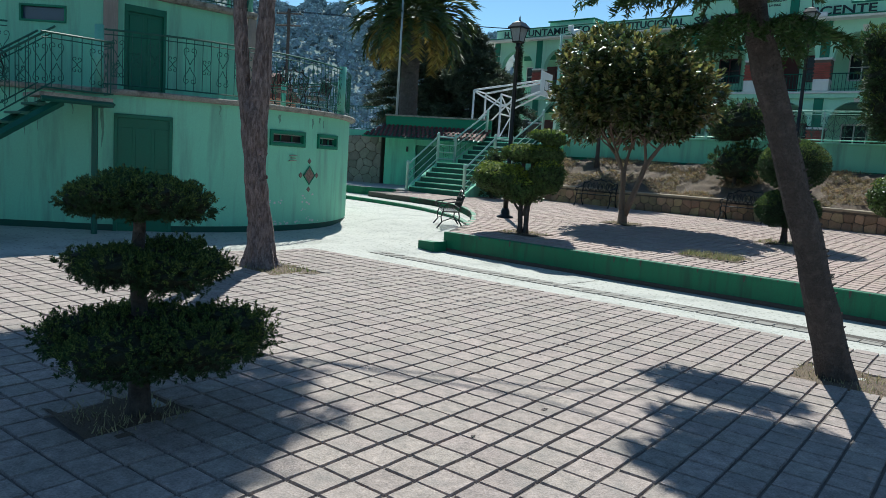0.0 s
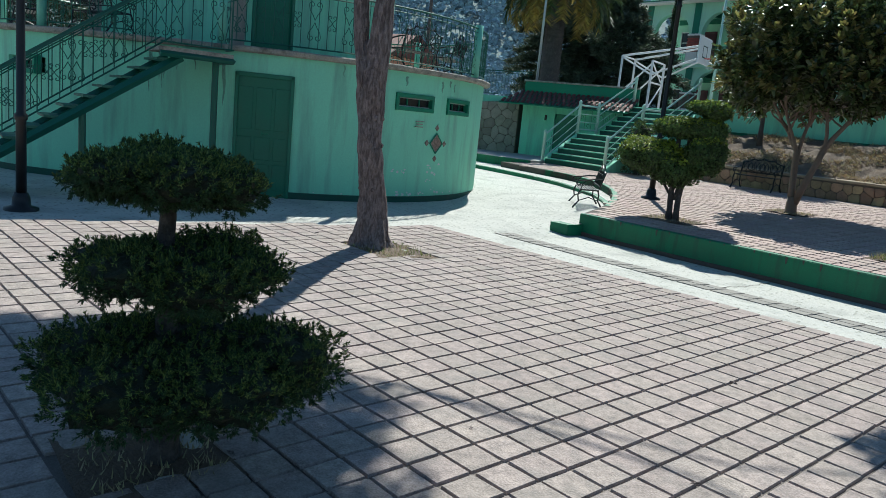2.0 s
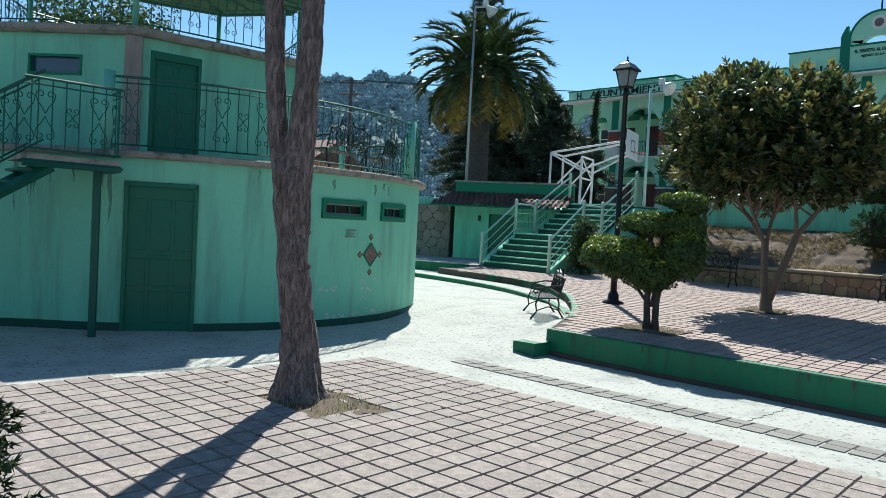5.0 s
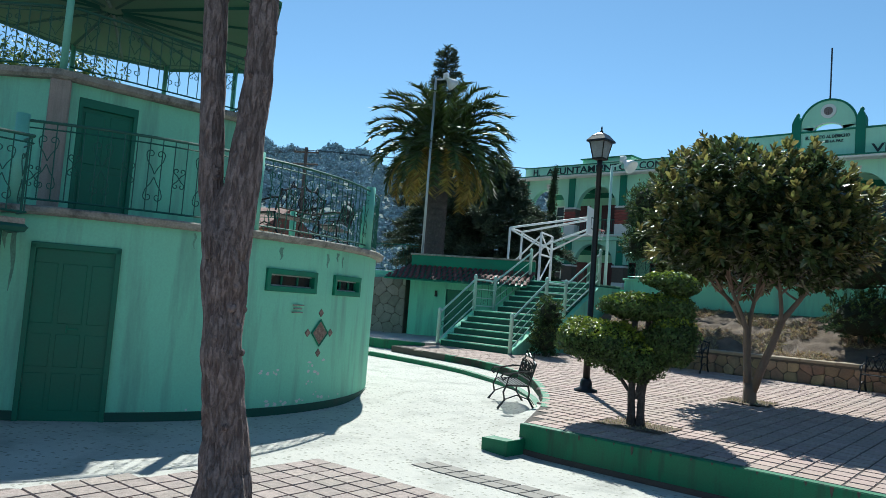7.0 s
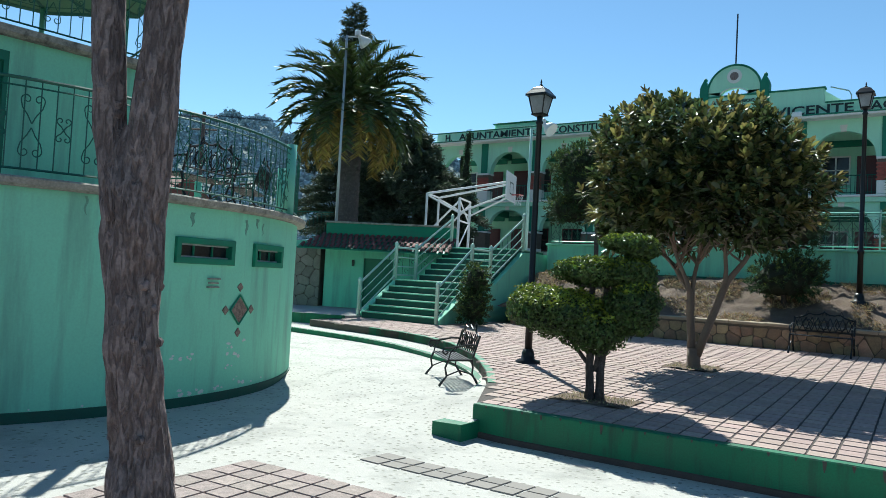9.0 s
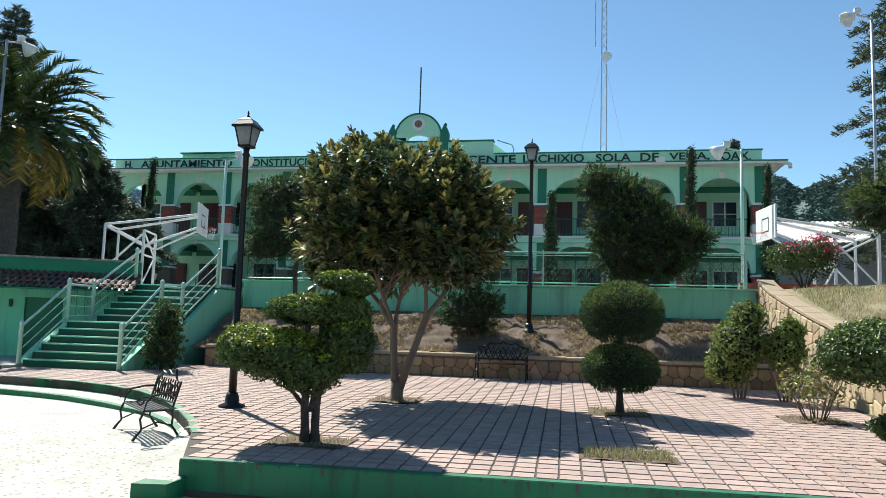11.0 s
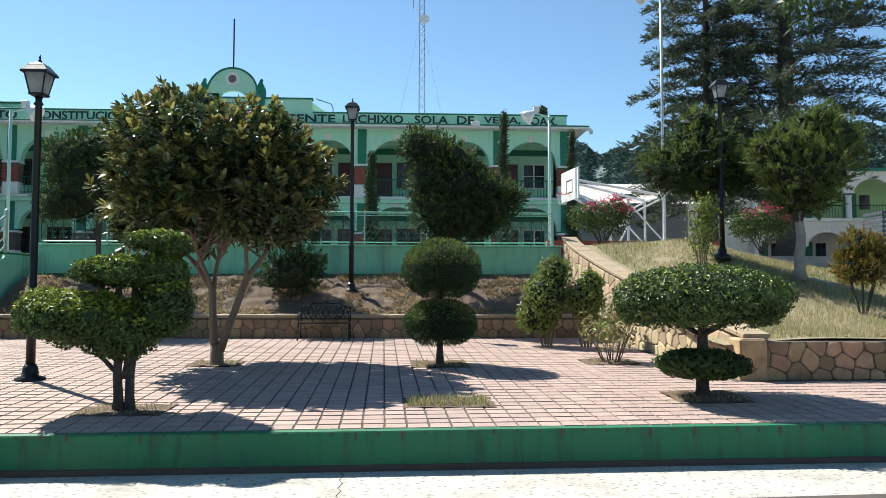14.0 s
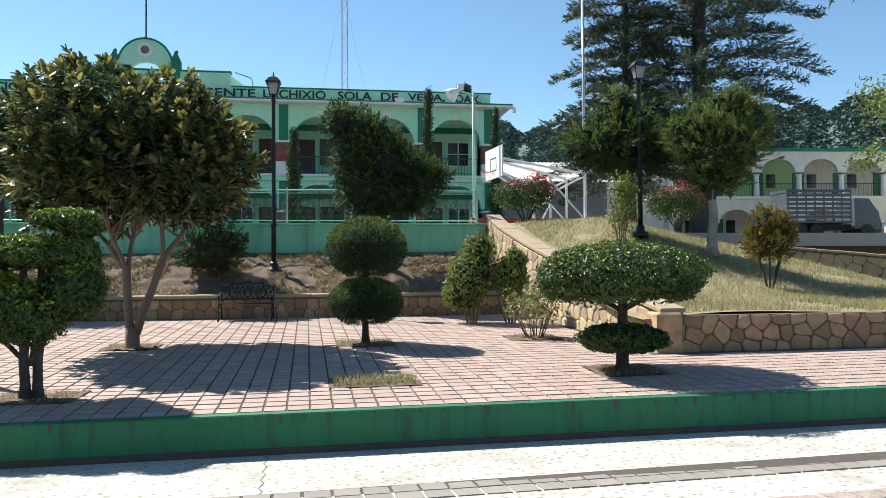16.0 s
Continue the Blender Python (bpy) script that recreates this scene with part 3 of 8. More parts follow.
# tread between the two risers, running down to the low step
m = Mesh()
lo = LOW_ARC + [(-4.95, 6.6), (-4.6, 5.95)]
hi = [(-15.6, 13.2), (-13.4, 12.8), (-12.0, 12.3)] + UP_ARC[:-1] + [(-5.05, 7.55), (-4.3, 6.2), (-4.3, 5.95)]
k = 24
def along(line, t):
    s = t * (len(line) - 1)
    i = min(int(s), len(line) - 2)
    f = s - i
    return lerp(line[i][0], line[i + 1][0], f), lerp(line[i][1], line[i + 1][1], f)
rows = []
for i in range(k + 1):
    a, b = along(lo, i / k), along(hi, i / k)
    row = []
    for j in range(6):
        x, y = lerp(a[0], b[0], j / 5), lerp(a[1], b[1], j / 5)
        z = tread_z(x, y) - 0.004
        if y < 7.4:
            z = lerp(0.10, z, smooth((y - 5.95) / 1.4))
        row.append((x, y, z))
    rows.append(row)
m.add([p for r in rows for p in r], [(i * 6 + j, i * 6 + j + 1, (i + 1) * 6 + j + 1, (i + 1) * 6 + j) for i in range(k) for j in range(5)])
m.add([(p[0], p[1], -0.3) for r in rows for p in (r[0], r[-1])], [])
part("tread", m, M_PATH, terrace, "pale worn tread of the curved steps")

# platform in front of the little shop, one step up
m = Mesh()
m.prism([(-19.5, 12.6), (-14.0, 12.75), (-12.95, 13.2), (-12.95, 18.5), (-19.5, 20.0)], -0.2, 0.53)
solid("platform", m, M_COURT, "grey cement platform in front of the shop below the stairs", "platform")
m = Mesh()
m.prism([(-19.5, 12.55), (-14.0, 12.7), (-12.93, 13.17), (-12.93, 13.3), (-14.0, 12.85), (-19.5, 12.75)], -0.2, 0.535)
solid("platform_edge", m, M_KERB, "green painted edge of the shop platform", "kerb")

# ---------------------------------------------------------------- stone walls and banks


def stone_run(name, label, line, z0f, z1f, thick, material, seed, cap=None, size=(0.26, 0.2), front=1, max_parts=300):
    """A wall of uneven field stones: mortar body, stones proud of it on its seen side, a coping."""
    g = random.Random(seed)
    th = thing(name, label, "wall", kind="structure")
    a, b = Vector((*line[0], 0)), Vector((*line[1], 0))
    d = (b - a)
    ln = d.length
    d.normalize()
    nrm = Vector((d.y, -d.x, 0)) * front
    m = Mesh()
    k = max(2, int(ln / 0.5))
    rings = []
    for i in range(k + 1):
        p = a + d * ln * i / k
        q = p - nrm * thick
        z0, z1 = z0f(i / k), z1f(i / k)
        rings.append([(p.x, p.y, z0 - 0.3), (p.x, p.y, z1), (q.x, q.y, z1), (q.x, q.y, z0 - 0.3)])
    m.loft(rings)
    part("mortar", m, M_MORTAR, th)
    made = 0
    extra = Mesh()
    low = 0.05 if cap else 0.0
    seeds = []
    for c in range(max(2, round(ln / size[0]))):
        for r in range(12):
            u = (c + 0.5 + g.uniform(-0.36, 0.36)) * size[0]
            t = min(1, max(0, u / ln))
            z0, z1 = z0f(t), z1f(t) - low
            rows = max(1, round((z1 - z0) / size[1]))
            if r < rows and 0 < u < ln:
                seeds.append((u + (0.5 * size[0] if r % 2 else 0.0) * 0.6, lerp(z0, z1, (r + 0.5 + g.uniform(-0.3, 0.3)) / rows)))
    for u, z in seeds:
        ta, tb = max(0, (u - 0.3) / ln), min(1, (u + 0.3) / ln)
        tc = min(1, max(0, u / ln))
        slope = (z1f(tb) - z1f(ta)) / max(0.05, (tb - ta) * ln)
        base, top = z0f(tc), z1f(tc) - low
        l, rr = max(0.01, u - 2 * size[0]), min(ln - 0.01, u + 2 * size[0])
        cell = [(l, base), (rr, base), (rr, top + slope * (rr - u)), (l, top + slope * (l - u))]
        for u2, z2 in seeds:
            du, dz = u2 - u, z2 - z
            if (du or dz) and abs(du) < 3 * size[0] and abs(dz) < 4 * size[1]:
                half = (du * (u + u2) + dz * (z + z2)) / 2
                out = []
                for k in range(len(cell)):
                    p, q = cell[k - 1], cell[k]
                    fp, fq = du * p[0] + dz * p[1] - half, du * q[0] + dz * q[1] - half
                    if (fp > 0) != (fq > 0):
                        w = fp / (fp - fq)
                        out.append((lerp(p[0], q[0], w), lerp(p[1], q[1], w)))
                    if fq <= 0:
                        out.append(q)
                cell = out
                if len(cell) < 3:
                    break
        if len(cell) < 3:
            continue
        mu, mz = sum(p[0] for p in cell) / len(cell), sum(p[1] for p in cell) / len(cell)
        reach = sum(math.hypot(p[0] - mu, p[1] - mz) for p in cell) / len(cell)
        if reach < 0.04:
            continue
        fit = 1 - 0.008 / reach
        rim = []
        for k in range(len(cell)):
            p, q, n2 = cell[k - 1], cell[k], cell[(k + 1) % len(cell)]
            for o in (p, n2):
                e = g.uniform(0.10, 0.2)
                rim.append(((lerp(q[0], o[0], e) - mu) * fit, (lerp(q[1], o[1], e) - mz) * fit))
        proud = g.uniform(0.012, 0.038)
        c = a + d * mu + Vector((0, 0, mz))

        def P(uu, vv, o):
            q = d * uu + nrm * o + Vector((0, 0, vv))
            return (q.x, q.y, q.z)
        rings = [[P(x, y, -0.02) for x, y in rim], [P(x * 0.985, y * 0.985, proud * 0.6) for x, y in rim], [P(x * 0.84, y * 0.84, proud) for x, y in rim]]
        if front > 0:
            rings = [r[::-1] for r in rings]
        if made < max_parts:
            part("stone", Mesh().loft(rings), material, th, at=Matrix.Translation(c))
            made += 1
        else:
            extra.loft([[tuple(Vector(q) + c) for q in r] for r in rings])
    if extra.n:
        part("stones", extra, material, th)["kind"] = "stuff"
    if cap:
        m = Mesh()
        s = 0.0
        while s < ln:
            w = min(g.uniform(0.35, 0.8), ln - s + 0.01)
            rings = []
            for u in (s + 0.006, s + w - 0.006):
                p, q = a + d * u + nrm * 0.035, a + d * u - nrm * (thick + 0.03)
                z = z1f(min(1, u / ln))
                j = g.uniform(-0.008, 0.008)
                rings.append([(p.x, p.y, z - 0.01 + j), (p.x, p.y, z + 0.045 + j), (p.x - nrm.x * 0.02, p.y - nrm.y * 0.02, z + 0.06 + j), (q.x, q.y, z + 0.06 + j), (q.x, q.y, z - 0.01 + j)])
            m.loft(rings)
            s += w
        part("coping", m, cap, th, "pale flat coping stones")
    return th


stone_run("wall_back_low", "low field stone wall with flat coping behind the terrace", ((-9.6, 16.05), (4.0, 16.05)), lambda t: terr(16.05) - 0.02, lambda t: 1.0, 0.3, M_STONE_SHADE, 3, M_CAP, max_parts=170)
stone_run("wall_slope", "sunlit golden stone retaining wall climbing beside the lawn", ((4.0, 19.3), (4.55, 9.5)),
          lambda t: lerp(0.95, 0.40, smooth(t / 0.35)), lambda t: lerp(3.05, 0.95, t ** 0.8), 0.34, M_STONE, 5, M_CAP, size=(0.30, 0.24), max_parts=230)
stone_run("wall_front_low", "low golden stone retaining wall holding the lawn", ((4.55, 9.45), (15.0, 9.55)), lambda t: terr(9.5) - 0.02, lambda t: 0.90, 0.34, M_STONE_SHADE, 8, None, size=(0.30, 0.21), max_parts=200)
m = Mesh().box(4.42, 4.82, 9.38, 9.8, 0.3, 0.95, 0.03)
solid("wall_pier", m, M_STONE_SHADE, "squared stone pier at the corner of the retaining walls", "pier")


def lawn_z(x, y):
    t = (y - 9.6) / 10.0
    z = 0.86 + 2.15 * (smooth(t * 0.9) if t < 1 else smooth(0.9))
    z += 0.16 * noise.noise(Vector((x * 0.35, y * 0.35, 2.0)))
    return z - 0.17 * max(0, x - 7.5) * smooth(t * 1.4)


def bank_z(x, y):
    return lerp(0.97, 1.98, smooth((y - 16.2) / 2.9)) + 0.10 * noise.noise(Vector((x * 0.9, y * 0.9, 5.0))) + 0.07 * noise.noise(Vector((x * 4, y * 4, 1.0))) + 0.03 * noise.noise(Vector((x * 11, y * 11, 3.0)))


solid("lawn", grid_sheet(4.3, 24.0, 9.62, 22.0, 60, 50, lawn_z), M_LAWN, "sloping lawn of dry yellow grass", "lawn", smooth=True)
solid("bank", grid_sheet(-10.2, 4.2, 16.2, 19.35, 190, 44, bank_z), M_SOIL, "bare earth bank with dry litter below the fence wall", "bank", smooth=True)

# ---------------------------------------------------------------- upper court
m = Mesh()
m.box(-60, 40, 19.55, 60, 2.2, 2.6)
solid("court", m, M_COURT, "grey cement basketball court on the upper level", "court")
m = Mesh().box(-10.3, 3.95, 19.35, 19.55, 1.5, 2.82)
wall_f = solid("wall_fence", m, M_MINT, "mint green retaining wall below the court fence", "wall")
m = Mesh().box(-10.3, 3.95, 19.335, 19.349, 1.6, 2.05)
part("dark_base", m, M_KERB, wall_f, "dark green strip along the foot of the wall")
m = Mesh().box(-10.35, 3.98, 19.30, 19.60, 2.80, 2.86, 0.01)
part("coping", m, M_MINT, wall_f)


# ---------------------------------------------------------------- bandstand
def polar(r, deg, z=0.0):
    """A place round the bandstand; the lower storey swells out behind the stairs."""
    a = radians(deg)
    w = (deg + 180) % 360 - 180
    if r > 3.6:
        r += 1.1 * smooth((-45 - w) / 45) * smooth((w + 180) / 40)
    return Vector((KC[0] + r * math.cos(a), KC[1] + r * math.sin(a), z))


def local(r, deg, z=0.0):
    """A frame on the round wall: x to the right as seen from outside, y inwards."""
    p = polar(r, deg, z)
    return Matrix.Translation(p) @ Matrix.Rotation(radians(deg + 90), 4, "Z")


band = thing("bandstand", "two-storey mint green round bandstand with railed decks", "bandstand")
def ring_wall(m, r0, r1, a0, a1, z0, z1, n=12):
    rings = []
    for i in range(n + 1):
        a = a0 + (a1 - a0) * i / n
        rings.append([polar(r0, a, z0), polar(r1, a, z0), polar(r1, a, z1), polar(r0, a, z1)])
    return m.loft(rings)


D0, D1, DZ = -33.3, -22.5, 2.0          # lower door
W1, W2 = (1.4, 12.5), (18.3, 28.9)     # slit windows
WZ = (1.71, 1.96)
W3, W4 = (-79, -71), (-95, -88)
cuts = [(-180, -120, None), (-120, W4[0], None), (*W4, "w"), (W4[1], W3[0], None), (*W3, "w"), (W3[1], D0, None), (D0, D1, "d"), (D1, W1[0], None), (*W1, "w"), (W1[1], W2[0], None), (*W2, "w"), (W2[1], 90, None), (90, 180, None)]
for a, b, kind in cuts:
    n = max(2, int((b - a) / 3))
    label = "mint green plastered round wall, peeling near its foot"
    if kind is None:
        part("lower_wall", ring_wall(Mesh(), KR - 0.2, KR, a, b, -0.25, 2.36, n), M_MINT, band, label)
    elif kind == "d":
        part("lower_wall", ring_wall(Mesh(), KR - 0.2, KR, a, b, DZ, 2.36, n), M_MINT, band, label)
    else:
        part("lower_wall", ring_wall(Mesh(), KR - 0.2, KR, a, b, -0.25, WZ[0], n), M_MINT, band, label)
        part("lower_wall", ring_wall(Mesh(), KR - 0.2, KR, a, b, WZ[1], 2.36, n), M_MINT, band, label)
m = Mesh()
ring_wall(m, KR, KR + 0.025, D1 + 0.3, 200, -0.25, 0.11, 70)
ring_wall(m, KR, KR + 0.025, -150, D0 - 0.3, -0.25, 0.11, 40)
part("skirting", m, M_RISER, band, "dark green painted skirting")
m = Mesh()
prof = [(KR - 0.3, 2.36), (KR + 0.09, 2.36), (KR + 0.13, 2.385), (KR + 0.14, 2.44), (KR + 0.11, 2.46), (KR - 0.3, 2.46)]
n = 160
rings = []
for i in range(n):
    a = 360 * i / n
    rings.append([polar(r + (0.02 * noise.noise(Vector((i * 0.5, z * 9, 0))) if r > KR else 0), a, z + (0.012 * noise.noise(Vector((i * 0.35, 3, z))) if r > KR else 0)) for r, z in prof])
rings.append(rings[0])
m.loft(rings, caps=False)
part("deck_edge", m, M_RAW, band, "stained raw concrete edge of the deck")
m = Mesh()
m.loft([[polar(KR - 0.25, 6 * i, 2.37) for i in range(60)], [polar(KR - 0.25, 6 * i, 2.455) for i in range(60)]])
part("deck", m, M_RAW, band, "cement deck floor")

# damp streaks that ran down the wall below the landing
g = random.Random(31)
for k in range(16):
    deg, z1 = g.uniform(-52, -36) if k < 11 else g.uniform(-20, 30), g.uniform(2.22, 2.35)
    w, ln = g.uniform(0.012, 0.04), g.uniform(0.25, 0.85) if k < 11 else g.uniform(0.12, 0.3)
    f = local(KR, deg, z1)
    rings = []
    for u in range(7):
        half = w * (1 - u / 6) ** 0.6 * g.uniform(0.7, 1.2) + 0.002
        rings.append([tuple(f @ Vector((sx * half + 0.012 * math.sin(u * 1.3 + k), sy, -ln * u / 6))) for sx, sy in ((-1, 0.006), (1, 0.006), (1, -0.002), (-1, -0.002))])
    part("damp_streak", Mesh().loft(rings), M_STAIN, band, "dark damp streak on the plaster")

# lower door with its panels
door = part("door", Mesh().box(-0.44, 0.44, 0.02, 0.07, -0.04, 2.0, 0.006), M_DOOR, band, "dark green steel door, closed", at=local(KR, (D0 + D1) / 2))
m = Mesh()
for x in (-0.31, 0.0, 0.31):
    for z0, z1 in ((0.12, 0.55), (0.62, 1.0), (1.12, 1.82)):
        part("panel", Mesh().box(x - 0.13, x + 0.13, 0.012, 0.025, z0, z1, 0.006), M_DOOR, door)
m = Mesh()
for s in (-1, 1):
    m.box(s * 0.45 - 0.03, s * 0.45 + 0.03, -0.02, 0.12, -0.05, 2.03, 0.006)
m.box(-0.48, 0.48, -0.02, 0.12, 1.98, 2.05, 0.006)
part("frame", m, M_DOOR, door)
m = Mesh().box(-0.02, 0.10, -0.01, 0.014, 1.055, 1.075, 0.004).box(-0.03, -0.01, -0.012, 0.014, 1.02, 1.11, 0.004)
part("bolt", m, M_GREEN, door, "painted bolt")

for (a0, a1) in (W1, W2, W3, W4):
    w = radians(a1 - a0) * KR
    loc = local(KR, (a0 + a1) / 2)
    win = part("window", Mesh().box(-w / 2, w / 2, 0.08, 0.10, WZ[0], WZ[1]), M_PANE, band, "dark slit window with glass louvres", at=loc)
    m = Mesh()
    t = 0.045
    m.box(-w / 2 - 0.02, w / 2 + 0.02, -0.025, 0.09, WZ[0] - 0.03, WZ[0] + t, 0.005).box(-w / 2 - 0.02, w / 2 + 0.02, -0.025, 0.09, WZ[1] - t, WZ[1] + 0.03, 0.005)
    m.box(-w / 2 - 0.02, -w / 2 + t, -0.024, 0.088, WZ[0], WZ[1], 0.005).box(w / 2 - t, w / 2 + 0.02, -0.024, 0.088, WZ[0], WZ[1], 0.005)
    part("frame", m, M_GREEN, win, "dark green window frame")
    m = Mesh().box(-w / 2 + t, w / 2 - t, 0.045, 0.07, WZ[0] + t, WZ[0] + t + 0.018).box(-w / 2 + t, w / 2 - t, 0.045, 0.07, WZ[1] - t - 0.018, WZ[1] - t)
    part("sash", m, M_GALV, win, "thin pale aluminium sash")
    for k in range(2):
        x = lerp(-w / 2, w / 2, (k + 1) / 3)
        part("mullion", Mesh().box(x - 0.008, x + 0.008, 0.05, 0.075, WZ[0] + t, WZ[1] - t), M_GREEN, win)

# mosaic rhombs beside the windows
mos = thing("wall_ornament", "brown mosaic rhomb with four small rhombs on the wall", "ornament", local(KR, 15.1))
for cx, cz, s in ((0, 1.12, 0.19), (0, 1.41, 0.058), (0, 0.83, 0.058), (-0.27, 1.12, 0.058), (0.27, 1.12, 0.058)):
    y = -0.012 + (KR - math.sqrt(KR * KR - cx * cx))
    m = Mesh().loft([[(cx - s, y + 0.02, cz), (cx, y + 0.02, cz - s), (cx + s, y + 0.02, cz), (cx, y + 0.02, cz + s)],
                     [(cx - s, y, cz), (cx, y, cz - s), (cx + s, y, cz), (cx, y, cz + s)]])
    q = part("rhomb", m, M_MOSAIC, mos)
    if s > 0.1:
        m = Mesh()
        for i in range(4):
            a, b = [((-s, 0), (0, -s)), ((0, -s), (s, 0)), ((s, 0), (0, s)), ((0, s), (-s, 0))][i]
            m.tube([(cx + a[0], y - 0.001, cz + a[1]), (cx + b[0], y - 0.001, cz + b[1])], 0.014, 4)
        part("border", m, M_GREEN, q)
# lines of small faded writing, and scars where the paint has come off
m = Mesh()
for z, x0, x1 in ((1.50, -0.62, -0.40), (1.45, -0.60, -0.44), (1.40, -0.63, -0.42)):
    y = KR - math.sqrt(KR * KR - 0.25) - 0.006
    m.box(x0, x1, y - 0.02, y + 0.015, z, z + 0.016)
part("faded_writing", m, M_RAW, mos, "two faint painted lines of writing")
m = Mesh()
g = random.Random(12)
for deg, z in [(15.1 + g.uniform(-2.5, 2), g.uniform(0.18, 0.75)) for _ in range(16)] + [(4 + g.uniform(-3, 3), 0.58 + g.uniform(-0.03, 0.03)) for _ in range(8)] + [(g.uniform(3, 24), g.uniform(0.12, 0.2)) for _ in range(16)] + [(g.uniform(-20, 0), 0.13) for _ in range(5)]:
    s = g.uniform(0.008, 0.032)
    f = local(KR, deg, z)
    k = g.randint(5, 8)
    rim = [(s * g.uniform(0.5, 1.6) * math.cos(2 * math.pi * i / k), s * g.uniform(0.4, 1.1) * math.sin(2 * math.pi * i / k)) for i in range(k)]
    m = Mesh().loft([[tuple(f @ Vector((u, 0.006, v))) for u, v in rim], [tuple(f @ Vector((u, -0.003, v))) for u, v in rim]])
    part("paint_scar", m, M_WHITEPL, band, "pale scar of flaked paint")

# upper storey: an octagon with plastered corner columns
UR, UZ0, UZ1 = 3.91, 2.46, 4.42
UA = -26.6
UC = Vector((-12.3, 3.8, 0))
U_PLAN = ((-9.90, 2.28), (-9.69, 5.26), (-11.75, 6.45), (-13.2, 6.9), (-14.6, 6.0), (-15.1, 4.2), (-14.4, 1.9), (-12.17, 0.32))


def octo(r, i, z=0.0):
    """A corner of the uneven upper octagon, moved in or out by its nominal radius."""
    k = math.floor(i)
    q = Vector(U_PLAN[k % 8]).lerp(Vector(U_PLAN[(k + 1) % 8]), i - k)
    p = Vector((UC.x, UC.y)).lerp(q, 1 + (r - UR) / 2.9 if r > 1 else r / 2.9)
    return Vector((p.x, p.y, z))


corner = [octo(UR, i) for i in range(8)]
for i in range(8):
    a, b = corner[i], corner[(i + 1) % 8]
    f = b - a
    d = f.normalized()
    nrm = Vector((d.y, -d.x, 0))
    spans = [(0, f.length, UZ0, UZ1)]
    if i == 0:
        spans = [(0, 0.29, UZ0, UZ1), (0.29, 1.07, 4.15, UZ1), (1.07, f.length, UZ0, UZ1)]
    if i == 7:
        spans = [(0, 1.23, UZ0, UZ1), (1.23, 2.12, UZ0, 3.77), (1.23, 2.12, 4.08, UZ1), (2.12, f.length, UZ0, UZ1)]
    for s0, s1, z0, z1 in spans:
        p, q = a + d * s0, a + d * s1
        m = Mesh().loft([[(p.x, p.y, z0), (q.x, q.y, z0), (q.x - nrm.x * 0.15, q.y - nrm.y * 0.15, z0), (p.x - nrm.x * 0.15, p.y - nrm.y * 0.15, z0)],
                [(p.x, p.y, z1), (q.x, q.y, z1), (q.x - nrm.x * 0.15, q.y - nrm.y * 0.15, z1), (p.x - nrm.x * 0.15, p.y - nrm.y * 0.15, z1)]])
        part("upper_wall", m, M_MINT, band, "mint green plastered upper wall")
for c in range(8):
    an = UA + 45 * c
    f = Matrix.Translation(octo(UR + 0.02, c)) @ Matrix.Rotation(radians(an + 90), 4, "Z")
    m = Mesh().box(-0.13, 0.13, -0.06, 0.16, UZ0, UZ1, 0.015).move(f)
    part("corner_column", m, M_PINKCOL, band, "weathered pinkish corner column")
m = Mesh()
a, b = corner[0], corner[1]
d = (b - a).normalized()
f = Matrix.Translation(a + d * 0.68) @ Matrix.Rotation(math.atan2(d.y, d.x), 4, "Z")
udoor = part("door", Mesh().box(-0.37, 0.37, 0.03, 0.07, 2.48, 4.15, 0.006), M_DOOR, band, "dark green upper door, closed", at=f)
m = Mesh()
for z0, z1 in ((2.6, 3.2), (3.3, 4.1)):
    for x in (-0.18, 0.18):
        part("panel", Mesh().box(x - 0.14, x + 0.14, 0.018, 0.035, z0, min(z1, 4.05), 0.008), M_DOOR, udoor)
part("frame", Mesh().box(-0.42, -0.36, -0.015, 0.1, 2.46, 4.22, 0.005).box(0.36, 0.42, -0.015, 0.1, 2.46, 4.22, 0.005).box(-0.42, 0.42, -0.017, 0.102, 4.11, 4.24, 0.005), M_DOOR, udoor)
a, b = corner[7], corner[0]
d = (b - a).normalized()
f = Matrix.Translation(a + d * 1.675) @ Matrix.Rotation(math.atan2(d.y, d.x), 4, "Z")
uwin = part("window", Mesh().box(-0.44, 0.44, 0.06, 0.08, 3.78, 4.07), M_BLUEGL, band, "small bluish window", at=f)
part("frame", Mesh().box(-0.46, 0.46, -0.02, 0.07, 3.76, 3.80).box(-0.46, 0.46, -0.02, 0.07, 4.05, 4.09).box(-0.46, -0.42, -0.018, 0.068, 3.77, 4.08).box(0.42, 0.46, -0.018, 0.068, 3.77, 4.08), M_GREEN, uwin)
# top deck slab
m = Mesh()
m.loft([[octo(UR + 0.12, i, 4.42) for i in range(8)], [octo(UR + 0.17, i, 4.46) for i in range(8)], [octo(UR + 0.17, i, 4.54) for i in range(8)], [octo(UR + 0.1, i, 4.56) for i in range(8)]])
part("top_deck", m, M_RAW, band, "stained concrete slab of the top deck")
